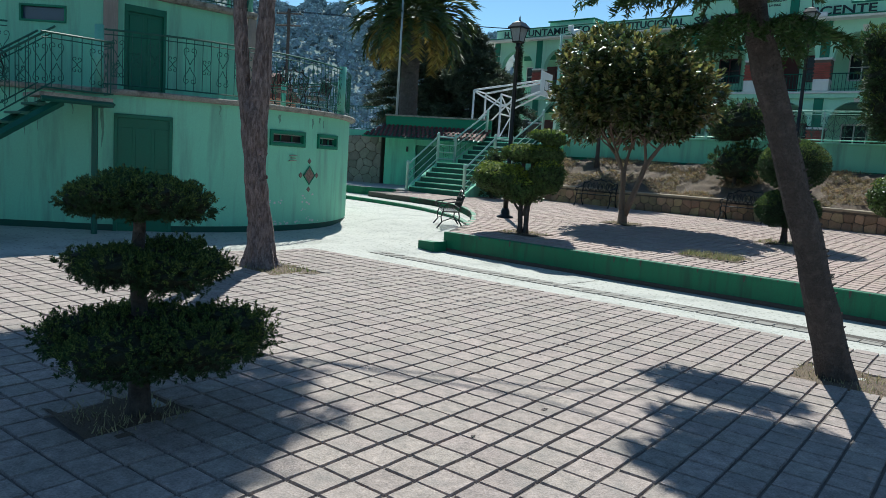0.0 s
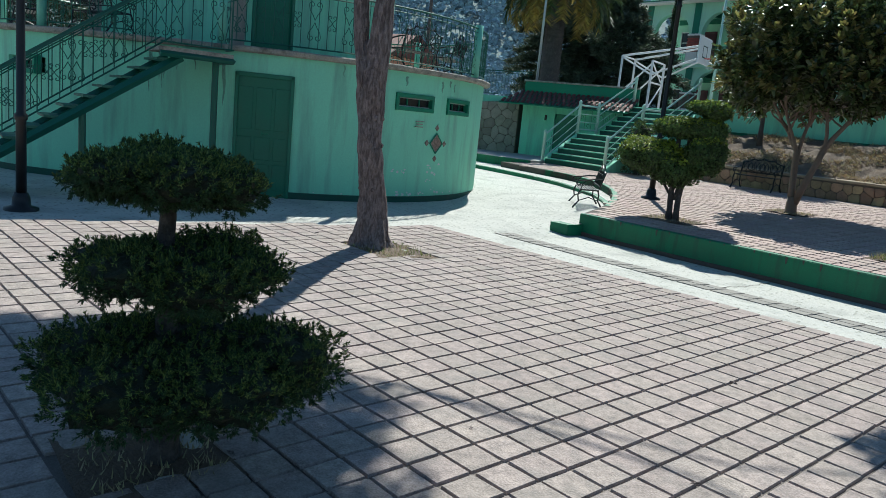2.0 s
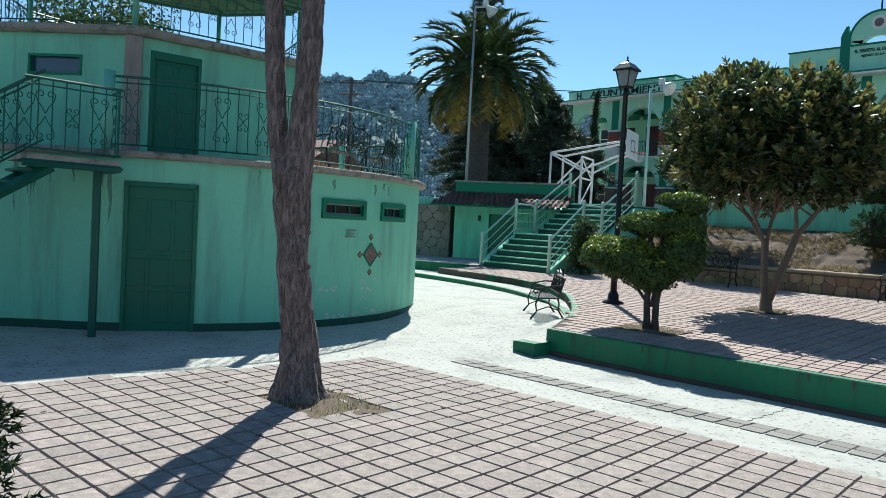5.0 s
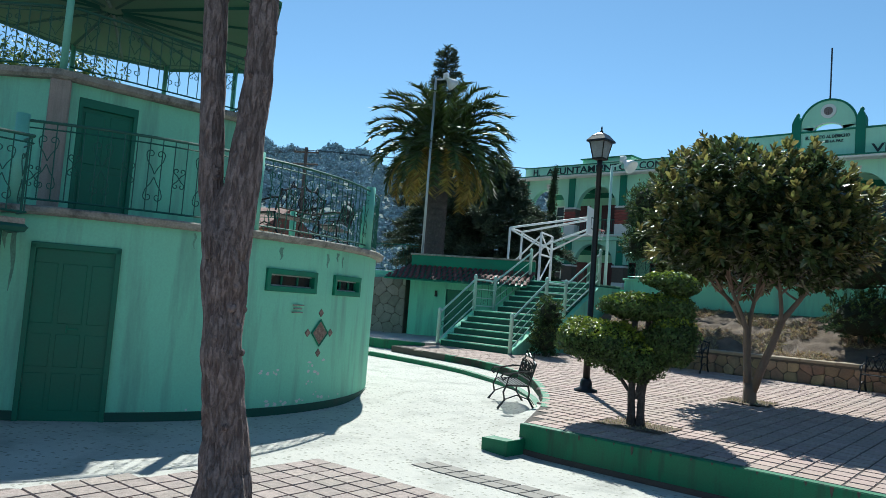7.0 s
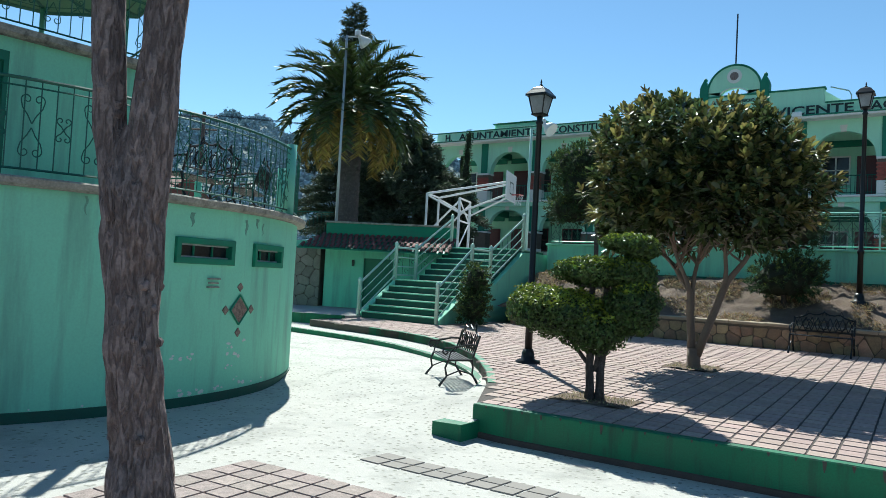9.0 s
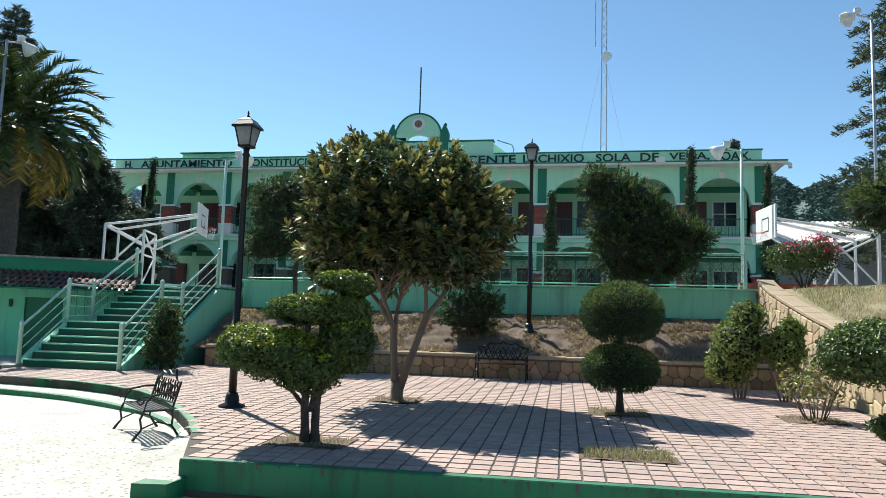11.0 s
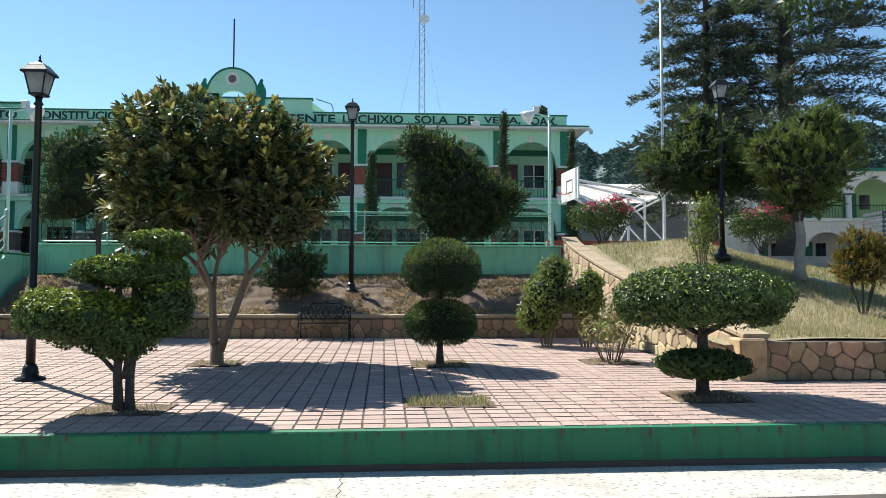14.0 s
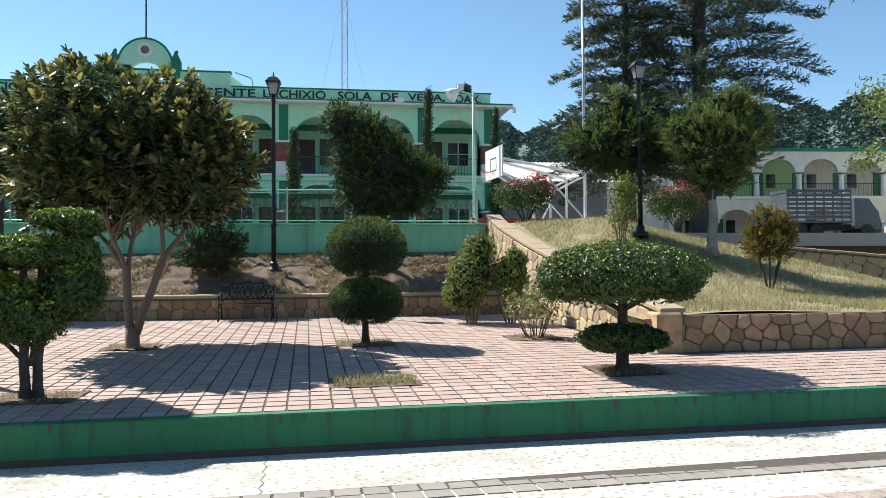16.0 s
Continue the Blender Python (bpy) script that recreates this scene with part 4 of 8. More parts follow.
# roof on slim posts
for i in range(8):
    p = octo(UR, i)
    part("roof_post", Mesh().tube([(p.x, p.y, 4.55), (p.x, p.y, 6.55)], 0.05, 10), M_RAIL_MINT, band, smooth=True)
RE, RZ = 4.24, 6.5
m = Mesh()
m.loft([[octo(RE, i, RZ) for i in range(8)], [octo(RE, i, RZ + 0.07) for i in range(8)], [octo(0.15, i, RZ + 1.35) for i in range(8)]])
roof = part("roof", m, M_ROOFG, band, "eight-sided green sheet roof")
for i in range(8):
    a, b = octo(RE - 0.06, i, RZ - 0.02), octo(RE - 0.06, i + 1, RZ - 0.02)
    part("rafter", Mesh().tube([a, b], 0.05, 4), M_RAIL, roof)
    a2, b2 = octo(UR, i, RZ + 0.02), octo(UR, i + 1, RZ + 0.02)
    part("rafter", Mesh().tube([a2, b2], 0.045, 4), M_RAIL, roof)
    part("rafter", Mesh().tube([a, octo(0.2, i, RZ - 0.015)], 0.04, 4), M_RAIL, roof)
    mid = (a + b) / 2
    part("rafter", Mesh().tube([mid, octo(0.2, i + 0.5, RZ - 0.015)], 0.03, 4), M_RAIL, roof)
m = Mesh()
m.loft([[octo(RE - 0.03, i, RZ - 0.001) for i in range(8)], [octo(RE - 0.03, i, RZ - 0.012) for i in range(8)]])
part("soffit", m, M_CEILG, roof, "faded green underside of the roof")


# ---------------------------------------------------------------- iron railings
def curl(m, s, up, h, w, r, lift=0.28, size=0.22, turn=5.6):
    """One rod that leaves the middle of a field and rolls up into a spiral."""
    mid = 0.5 + (0.02 if lift > 0.2 else 0.0) * up
    cx, cz, n = s * w * size * 1.05, h * (0.5 + up * lift), 12
    pts = [(0, 0, h * mid), (s * w * size * 0.7, 0, h * (0.5 + up * lift * 0.38)), (s * w * size * 1.7, 0, h * (0.5 + up * lift * 0.68))]
    for k in range(n + 1):
        a = -0.35 + turn * k / n
        q = w * size * (1 - 0.68 * k / n)
        pts.append((cx + s * q * math.cos(a), 0, cz + up * q * math.sin(a)))
    m.tube(pts, r, 4)


def heart_mesh(h, w, r=0.006):
    """A heart of two curls above, and its mirror image below."""
    m = Mesh()
    for s in (-1, 1):
        curl(m, s, 1, h, w, r)
        curl(m, s, -1, h, w, r)
    return m


def double_mesh(h, w, r=0.006):
    m = Mesh()
    for s in (-1, 1):
        curl(m, s, 1, h, w, r, 0.10, 0.15, 5.0)
        curl(m, s, -1, h, w, r, 0.10, 0.15, 5.0)
    return m


BAR = Mesh().tube([(0, 0, 0), (0, 0, 1)], 0.0075, 4).data("baluster", M_RAIL)
HEART = heart_mesh(0.86, 0.24).data("scroll", M_RAIL)
DOUBLE = double_mesh(0.86, 0.22).data("scroll", M_RAIL)


def railing(name, label, pts, h, pitch=0.135, group="", scrolls=True, top_r=0.018, material=M_RAIL, kind=""):
    """A railing along a line of points: rails, balusters, and scrolls in every other field."""
    rl = thing(name, label, "railing", group=group, kind=kind)
    pts = [Vector(p) for p in pts]
    part("top_rail", Mesh().tube([p + Vector((0, 0, h)) for p in pts], top_r, 6), material, rl)
    part("bottom_rail", Mesh().tube([p + Vector((0, 0, 0.07)) for p in pts], 0.012, 4), material, rl)
    part("upper_rail", Mesh().tube([p + Vector((0, 0, h - 0.08)) for p in pts], 0.009, 4), material, rl)
    cum = [0.0]
    for a, b in zip(pts, pts[1:]):
        cum.append(cum[-1] + (b - a).length)
    k = max(2, round(cum[-1] / pitch))
    for i in range(1, k):
        s = cum[-1] * i / k
        j = max(0, min(len(pts) - 2, sum(1 for c in cum if c <= s) - 1))
        d = pts[j + 1] - pts[j]
        p = pts[j] + d * ((s - cum[j]) / max(1e-6, d.length))
        turn = Matrix.Rotation(math.atan2(d.y, d.x), 4, "Z")
        part("baluster", BAR, None, rl, at=Matrix.Translation(p + Vector((0, 0, 0.07))) @ Matrix.Diagonal((1, 1, h - 0.08, 1)))
        if scrolls and i % 4 in (1, 3):
            p2 = p + d.normalized() * (cum[-1] / k * 0.5)
            part("scroll", HEART if i % 4 == 1 else DOUBLE, None, rl, at=Matrix.Translation(p2 + Vector((0, 0, 0.04))) @ turn @ Matrix.Diagonal((1, 1, (h - 0.04) / 0.86, 1)))
    return rl


RR = KR - 0.02
POSTS = [-72, -37, -2, 33, 68, 103, 138, 173, 208, 243]
for i, a in enumerate(POSTS):
    p = polar(RR, a)
    m = Mesh().tube([(p.x, p.y, 2.45), (p.x, p.y, 3.52)], 0.075, 12)
    tagged(part("deck_post", m, M_RAIL_MINT, smooth=True), "round mint green railing post on the deck", "post", "posts of the deck")
    b = POSTS[(i + 1) % len(POSTS)] + (360 if i == len(POSTS) - 1 else 0)
    if a == -72:
        seg = [polar(RR, lerp(a + 1, -55, t / 5), 2.47) for t in range(6)]
    else:
        seg = [polar(RR, lerp(a + 1, b - 1, t / 6), 2.47) for t in range(7)]
    railing("deck_railing", "dark green wrought iron deck railing with scrolls", seg, 0.98, 0.15, "railings of the lower deck")
for i in range(8):
    a, b = octo(UR + 0.02, i, 4.56), octo(UR + 0.02, i + 1, 4.56)
    d = (b - a) * 0.03
    railing("top_railing", "dark green wrought iron railing of the top deck", [a + d, b - d], 0.92, 0.16, "railings of the top deck")

# ---------------------------------------------------------------- steel stairs to the deck
st = thing("steel_stairs", "dark green steel stairs with thin treads and scroll railings", "stairs")
S_TOP, S_LOW = Vector((-7.62, 0.40, 2.26)), Vector((-7.82, -2.80, 0.0))
dirs = (S_LOW - S_TOP)
dirs.z = 0
run = dirs.length
dirs.normalize()
inn = Vector((dirs.y, -dirs.x, 0))      # towards the wall
if inn.x > 0:
    inn = -inn
N = 13
for i in range(N):
    t = (i + 0.5) / N
    p = S_TOP.lerp(S_LOW, t)
    z = lerp(2.26, 0.0, (i + 1) / (N + 1))
    q = [p - dirs * 0.13, p + dirs * 0.13, p + dirs * 0.13 + inn * 0.85, p - dirs * 0.13 + inn * 0.85]
    m = Mesh().loft([[(c.x, c.y, z - 0.035) for c in q], [(c.x, c.y, z) for c in q]])
    part("tread", m, M_RAIL, st)
    m = Mesh().tube([(p.x, p.y, z - 0.03), (p.x + dirs.x * 0.05, p.y + dirs.y * 0.05, z - 0.19)], 0.012, 4)
    part("bracket", m, M_RAIL, st)
for o in (0.0, 0.85):
    a, b = S_TOP + inn * o + Vector((0, 0, -0.12)), S_LOW + inn * o + Vector((0, 0, -0.05))
    part("stringer", Mesh().tube([a - dirs * 0.1, b], 0.07, 4), M_RAIL, st)
# landing
land = [Vector((-7.52, 1.27, 0)), Vector((-7.50, 0.15, 0)), Vector((-8.45, 0.22, 0)), Vector((-8.55, 1.35, 0))]
part("landing", Mesh().loft([[(c.x, c.y, 2.20) for c in land], [(c.x, c.y, 2.26) for c in land]]), M_RAW, st, "cement landing slab")
part("landing_frame", Mesh().tube([land[1] + Vector((0, 0, 2.16)), land[0] + Vector((0, 0, 2.16)), land[3] + Vector((0, 0, 2.16))], 0.045, 4), M_RAIL, st)
for x, y, h in ((-7.76, 1.08, 2.16), (-7.76, -0.83, 1.28)):
    part("support_post", Mesh().tube([(x, y, -0.1), (x, y, h)], 0.05, 8), M_RAIL, st)
railing("stair_railing", "dark green scroll railing along the stair landing", [land[1] + Vector((0, 0, 2.26)), land[0] + Vector((0, 0, 2.26)), land[0].lerp(land[3], 0.4) + Vector((0, 0, 2.26))], 0.9, 0.16, "stair railings")
a, b = S_TOP + Vector((0, 0, 0.12)), S_LOW + Vector((0, 0, 0.12))
railing("stair_railing", "dark green scroll railing along the flight", [a, b], 0.9, 0.17, "stair railings")
a, b = S_TOP + inn * 0.85 + Vector((0, 0, 0.12)), S_LOW + inn * 0.85 + Vector((0, 0, 0.12))
railing("stair_railing", "dark green scroll railing along the inner side of the flight", [a, b], 0.9, 0.17, "stair railings")


# ---------------------------------------------------------------- lettering
def text_mesh(words, height, width, material, depth=0.02):
    """Words as a mesh: x to the right, z up, standing on z = 0, as wide and high as given."""
    cu = bpy.data.curves.new("words", "FONT")
    cu.body = words
    cu.extrude = 0.02
    cu.resolution_u = 3
    cu.offset = 0.018
    ob = bpy.data.objects.new("words", cu)
    me = bpy.data.meshes.new_from_object(ob)
    co = np.array([v.co[:] for v in me.vertices])
    lo, hi = co.min(0), co.max(0)
    sx, sz = width / (hi[0] - lo[0]), height / (hi[1] - lo[1])
    pts = np.stack([(co[:, 0] - lo[0]) * sx, -(co[:, 2] - lo[2]) / (hi[2] - lo[2]) * depth, (co[:, 1] - lo[1]) * sz], axis=1)
    me.vertices.foreach_set("co", pts.ravel())
    me.materials.clear()
    me.materials.append(material)
    me.update()
    bpy.data.objects.remove(ob)
    bpy.data.curves.remove(cu)
    return me


# ---------------------------------------------------------------- town hall
HY = 34.3
PITCH = 3.28
COLS = [7.32 - PITCH * i for i in range(11)]
GZ, FZ, EZ = 2.6, 6.05, 9.32
hall = thing("town_hall", "two-storey mint green town hall with arcades and a lettered parapet", "town hall")


def arch_bay(xc, z_spring, half, rise, z_top, pitch=PITCH, thick=0.36):
    """The wall over one arch, with the opening cut out of it."""
    m = Mesh()
    n = 18
    pts = [(half * math.cos(math.pi * (1 - i / n)), rise * math.sin(math.pi * (1 - i / n))) for i in range(n + 1)]
    front, back = [], []
    for (u, v) in [(-pitch / 2, 0)] + pts + [(pitch / 2, 0)]:
        front.append((xc + u, HY, z_spring + v))
        back.append((xc + u, HY + thick, z_spring + v))
    k = len(front)
    tf = [(p[0], HY, z_top) for p in front]
    tb = [(p[0], HY + thick, z_top) for p in front]
    v = front + back + tf + tb
    f = []
    for i in range(k - 1):
        f += [(i, i + 1, 2 * k + i + 1, 2 * k + i), (k + i + 1, k + i, 3 * k + i, 3 * k + i + 1), (i + 1, i, k + i, k + i + 1), (2 * k + i, 2 * k + i + 1, 3 * k + i + 1, 3 * k + i)]
    return m.add(v, f)


for i in range(10):
    xc = (COLS[i] + COLS[i + 1]) / 2
    for z0, rise, zt in ((7.62, 1.18, EZ), (4.42, 1.15, 5.72)):
        b = part("arch", arch_bay(xc, z0, 1.24, rise, zt), M_MINT_HALL, hall)
        part("keystone", Mesh().loft([[(xc - 0.10, HY - 0.04, z0 + rise - 0.03), (xc + 0.10, HY - 0.04, z0 + rise - 0.03), (xc + 0.10, HY + 0.1, z0 + rise - 0.03), (xc - 0.10, HY + 0.1, z0 + rise - 0.03)],
                                      [(xc - 0.15, HY - 0.04, z0 + rise + 0.26), (xc + 0.15, HY - 0.04, z0 + rise + 0.26), (xc + 0.15, HY + 0.1, z0 + rise + 0.26), (xc - 0.15, HY + 0.1, z0 + rise + 0.26)]]), M_CREAM, b, "cream keystone")
    # gallery rail
    m = Mesh()
    m.tube([(xc - 1.3, HY + 0.16, FZ + 0.85), (xc + 1.3, HY + 0.16, FZ + 0.85)], 0.025, 4)
    m.tube([(xc - 1.3, HY + 0.16, FZ + 0.12), (xc + 1.3, HY + 0.16, FZ + 0.12)], 0.018, 4)
    for j in range(17):
        x = xc - 1.25 + j * 2.5 / 16
        m.tube([(x, HY + 0.16, FZ), (x, HY + 0.16, FZ + 0.85)], 0.011, 4)
    part("gallery_railing", m, M_RAIL, hall)
BRK = Mesh().box(-0.12, 0.12, -0.01, 0.05, 0.0, 0.07, 0.006).data("brick", M_BRICK)
for i, x in enumerate(COLS):
    for z0, zb, zc, zt in ((FZ, 6.62, 7.52, EZ), (GZ, 3.42, 4.24, 5.72)):
        part("column_base", Mesh().box(x - 0.36, x + 0.36, HY - 0.12, HY + 0.42, z0, zb, 0.015), M_WHITEPL, hall, "white plastered column base")
        bk = part("brick_pier", Mesh().box(x - 0.35, x + 0.35, HY - 0.10, HY + 0.41, zb, zc), M_MORTAR, hall, "red brick pier")
        if z0 == FZ or i < 6:
            rows = int((zc - zb - 0.05) / 0.085)
            for r in range(rows):
                for c in range(3):
                    xx = x - 0.24 + c * 0.245 + (0.03 if r % 2 else -0.03)
                    part("brick", BRK, None, bk, at=Matrix.Translation((xx, HY - 0.115, zb + 0.01 + r * 0.085)))
        part("pier_cap", Mesh().box(x - 0.39, x + 0.39, HY - 0.14, HY + 0.44, zc, zc + 0.10, 0.01), M_WHITEPL, hall)
        part("pilaster", Mesh().box(x - 0.21, x + 0.21, HY - 0.05, HY + 0.38, zc + 0.10, zt, 0.01), M_TRIMDK, hall, "dark green pilaster")
XL, XR = COLS[-1] - 0.3, COLS[0] + 0.3
part("floor_band", Mesh().box(XL, XR, HY - 0.16, HY + 2.8, 5.72, FZ, 0.02), M_MINT_HALL, hall, "pale floor band between the storeys")
part("band_moulding", Mesh().box(XL - 0.02, XR + 0.02, HY - 0.24, HY - 0.14, 5.93, 6.03, 0.02), M_WHITEPL, hall)
part("eave", Mesh().box(XL - 0.75, XR + 0.75, HY - 0.65, HY + 9, EZ, EZ + 0.14, 0.03), M_WHITEPL, hall, "white eave slab")
part("eave_trim", Mesh().box(XL - 0.77, XR + 0.77, HY - 0.67, HY - 0.62, EZ + 0.10, EZ + 0.17, 0.01), M_TRIMDK, hall)
part("parapet", Mesh().box(XL + 0.2, XR - 0.2, HY - 0.05, HY + 0.25, EZ + 0.14, 10.06), M_MINT_HALL, hall, "mint green parapet carrying the lettering")
for a, b in ((XL + 0.15, -12.6), (-4.9, XR - 0.15)):
    part("parapet_cap", Mesh().box(a, b, HY - 0.09, HY + 0.29, 10.06, 10.13, 0.01), M_TRIMDK, hall, "dark green parapet coping")
# gallery rooms
part("back_wall", Mesh().box(XL, XR, HY + 2.8, HY + 3.1, GZ, EZ), M_MINT_HALL, hall, "mint green rear wall of the galleries")
for xe in (XL, XR - 0.3):
    part("side_wall", Mesh().box(xe, xe + 0.3, HY + 2.8, HY + 9, GZ, EZ), M_MINT_HALL, hall)
part("rear_wall", Mesh().box(XL, XR, HY + 8.7, HY + 9, GZ, EZ), M_MINT_HALL, hall)
for i in range(10):
    xc = (COLS[i] + COLS[i + 1]) / 2
    for z0 in (FZ, GZ):
        part("beam", Mesh().box(COLS[i] - 0.14, COLS[i] + 0.14, HY + 0.36, HY + 2.8, z0 + 2.75, z0 + 3.1), M_TRIMDK, hall)
        part("wall_band", Mesh().box(COLS[i + 1] + 0.15, COLS[i] - 0.15, HY + 2.74, HY + 2.80, z0 + 2.55, z0 + 2.85), M_TRIMDK, hall)
        side = 1 if i % 2 else -1
        dx = xc + side * 0.75
        dr = part("door", Mesh().box(dx - 0.5, dx + 0.5, HY + 2.72, HY + 2.79, z0, z0 + 2.1, 0.01), M_DKRED, hall, "dark red panelled door")
        part("panel", Mesh().box(dx - 0.4, dx + 0.4, HY + 2.69, HY + 2.72, z0 + 1.1, z0 + 1.95, 0.01), M_DKRED, dr)
        wx = xc - side * 0.6
        wd = part("window", Mesh().box(wx - 0.55, wx + 0.55, HY + 2.74, HY + 2.79, z0 + 0.85, z0 + 2.1), M_PANE, hall, "dark barred window")
        fr = Mesh()
        for a, b, c, d in ((-0.6, 0.6, 0.8, 0.87), (-0.6, 0.6, 2.06, 2.13), (-0.6, -0.54, 0.85, 2.1), (0.54, 0.6, 0.85, 2.1), (-0.03, 0.03, 0.87, 2.06), (-0.54, 0.54, 1.45, 1.49)):
            fr.box(wx + a, wx + b, HY + 2.70, HY + 2.745, z0 + c, z0 + d)
        part("frame", fr, M_DKRED if i % 3 else M_WHITEPL, wd)
# roof blocks behind the parapet
part("roof_block", Mesh().box(-22.0, -18.9, HY + 0.6, HY + 3.5, 9.46, 10.5, 0.02), M_MINT_HALL, hall)
part("roof_block_cap", Mesh().box(-22.1, -18.8, HY + 0.5, HY + 3.6, 10.5, 10.57, 0.01), M_TRIMDK, hall)
part("stair_block", Mesh().loft([[(-7.2, HY + 0.4, 9.46), (-5.1, HY + 0.4, 9.46), (-4.3, HY + 3.5, 9.46), (-7.2, HY + 3.5, 9.46)], [(-7.2, HY + 0.4, 10.78), (-5.1, HY + 0.4, 10.78), (-4.3, HY + 3.5, 10.72), (-7.2, HY + 3.5, 10.78)]]), M_MINT_HALL, hall)
part("stair_block_cap", Mesh().box(-7.3, -5.05, HY + 0.32, HY + 3.6, 10.78, 10.85, 0.01), M_TRIMDK, hall)
# crown over the middle
CX = -8.72
part("crown_base", Mesh().box(-12.55, -4.95, HY - 0.055, HY + 0.3, 10.06, 10.75), M_MINT_HALL, hall)
part("crown_base_cap", Mesh().box(-12.6, -4.9, HY - 0.1, HY + 0.33, 10.72, 10.80, 0.01), M_TRIMDK, hall)
m = Mesh()
n = 24
out = [(CX + 1.2 * math.cos(math.pi * i / n), 10.95 + 1.25 * math.sin(math.pi * i / n)) for i in range(n + 1)]
inn_ = [(CX + 0.62 * math.cos(math.pi * i / n), 10.78 + 0.34 * math.sin(math.pi * i / n)) for i in range(n + 1)]
v = [(x, HY - 0.05, z) for x, z in out] + [(x, HY - 0.05, z) for x, z in inn_] + [(x, HY + 0.25, z) for x, z in out] + [(x, HY + 0.25, z) for x, z in inn_]
k = n + 1
f = []
for i in range(n):
    f += [(i, i + 1, k + i + 1, k + i), (2 * k + i + 1, 2 * k + i, 3 * k + i, 3 * k + i + 1), (i + 1, i, 2 * k + i, 2 * k + i + 1), (k + i, k + i + 1, 3 * k + i + 1, 3 * k + i)]
m.add(v, f)
m.box(CX - 1.2, CX - 0.62, HY - 0.05, HY + 0.25, 10.5, 10.96).box(CX + 0.62, CX + 1.2, HY - 0.05, HY + 0.25, 10.5, 10.96)
cr = part("crown_arch", m, M_MINT_HALL, hall, "round-topped mint green crest wall")
part("arch_trim", Mesh().tube([(x, HY - 0.06, z) for x, z in out], 0.05, 6), M_TRIMDK, cr)
part("moon_trim", Mesh().tube([(x, HY - 0.06, z) for x, z in inn_], 0.025, 6), M_WHITEPL, cr)
sh = part("seal", Mesh().tube([(CX, HY - 0.09, 11.66), (CX, HY - 0.04, 11.66)], 0.33, 24), M_WHITEPL, cr, "round white painted seal")
part("emblem", Mesh().tube([(CX, HY - 0.105, 11.66), (CX, HY - 0.085, 11.66)], [0.20, 0.16], 9), M_BARK, sh, "plain dark emblem shape")
for s in (-1, 1):
    x = CX + s * 1.34
    pl = part("crown_pier", Mesh().loft([[(x - w, HY - 0.12 + 0, z), (x + w, HY - 0.12, z), (x + w, HY + 0.3, z), (x - w, HY + 0.3, z)] for w, z in ((0.2, 9.46), (0.2, 11.2), (0.17, 11.3), (0.05, 11.55))]), M_TRIMDK, hall, "dark green pointed pier")
    part("finial", Mesh().lathe([(0.02, 11.5), (0.09, 11.58), (0.09, 11.66), (0.02, 11.74)], 10, x, HY + 0.08), M_TRIMDK, pl, smooth=True)
part("flagpole", Mesh().tube([(CX, HY + 0.1, 12.15), (CX, HY + 0.1, 14.65)], 0.035, 6), M_IRON, hall)


for w, x0, x1 in (("H.", -24.95, -24.5), ("AYUNTAMIENTO", -24.0, -18.7), ("CONSTITUCIONAL", -18.0, -12.9), ("SAN", -12.4, -11.0),
                  ("VICENTE", -6.94, -3.8), ("LACHIXIO", -3.45, -0.55), ("SOLA", 0.0, 1.62), ("DE", 2.05, 2.9), ("VEGA,", 3.35, 5.15), ("OAX.", 5.65, 6.95)):
    part("lettering", text_mesh(w, 0.40, x1 - x0, M_LETTER), None, hall, "black painted capital letters", at=Matrix.Translation((x0, HY - 0.075, 9.60)))
for w, z, x0, x1 in (("EL RESPETO AL DERECHO", 10.40, -9.65, -7.8), ("AJENO ES LA PAZ", 10.16, -9.4, -8.05)):
    part("motto", text_mesh(w, 0.15, x1 - x0, M_LETTER), None, hall, "small black motto", at=Matrix.Translation((x0, HY - 0.072, z)))
part("drain_pipe", Mesh().tube([(7.9, HY - 0.5, 9.36), (8.35, HY - 0.55, 9.36), (8.5, HY - 0.55, 9.26), (8.5, HY - 0.55, 9.1)], 0.09, 10), M_WHITEPL, hall, smooth=True)
for x in (-5.9, 2.9):
    part("floodlight", Mesh().box(x - 0.2, x + 0.2, HY - 0.75, HY - 0.6, 9.4, 9.62, 0.02), M_WHITE, hall)

part("roof_arm", Mesh().tube([(-4.1, 36.0, 9.6), (-4.1, 36.0, 10.75), (-4.2, 36.0, 10.95), (-4.95, 36.0, 11.2)], 0.03, 6), M_GALV, hall, "thin bent steel arm on the roof")

# radio mast behind the hall
mast = thing("radio_mast", "tall thin lattice radio mast with a small dish", "mast", Matrix.Translation((0.5, 45, 0)))
for k in range(3):
    a = 2 * math.pi * k / 3
    part("leg", Mesh().tube([(0.3 * math.cos(a), 0.3 * math.sin(a), 2.6), (0.14 * math.cos(a), 0.14 * math.sin(a), 31)], 0.03, 4), M_GALV, mast)
m = Mesh()
for i in range(48):
    z = 3 + i * 0.58
    r = lerp(0.3, 0.14, (z - 2.6) / 28.4)
    r2 = lerp(0.3, 0.14, (z + 0.58 - 2.6) / 28.4)
    for k in range(3):
        a, b = 2 * math.pi * k / 3, 2 * math.pi * (k + 1) / 3
        m.tube([(r * math.cos(a), r * math.sin(a), z), (r2 * math.cos(b), r2 * math.sin(b), z + 0.58)], 0.014, 3)
part("lattice", m, M_GALV, mast)
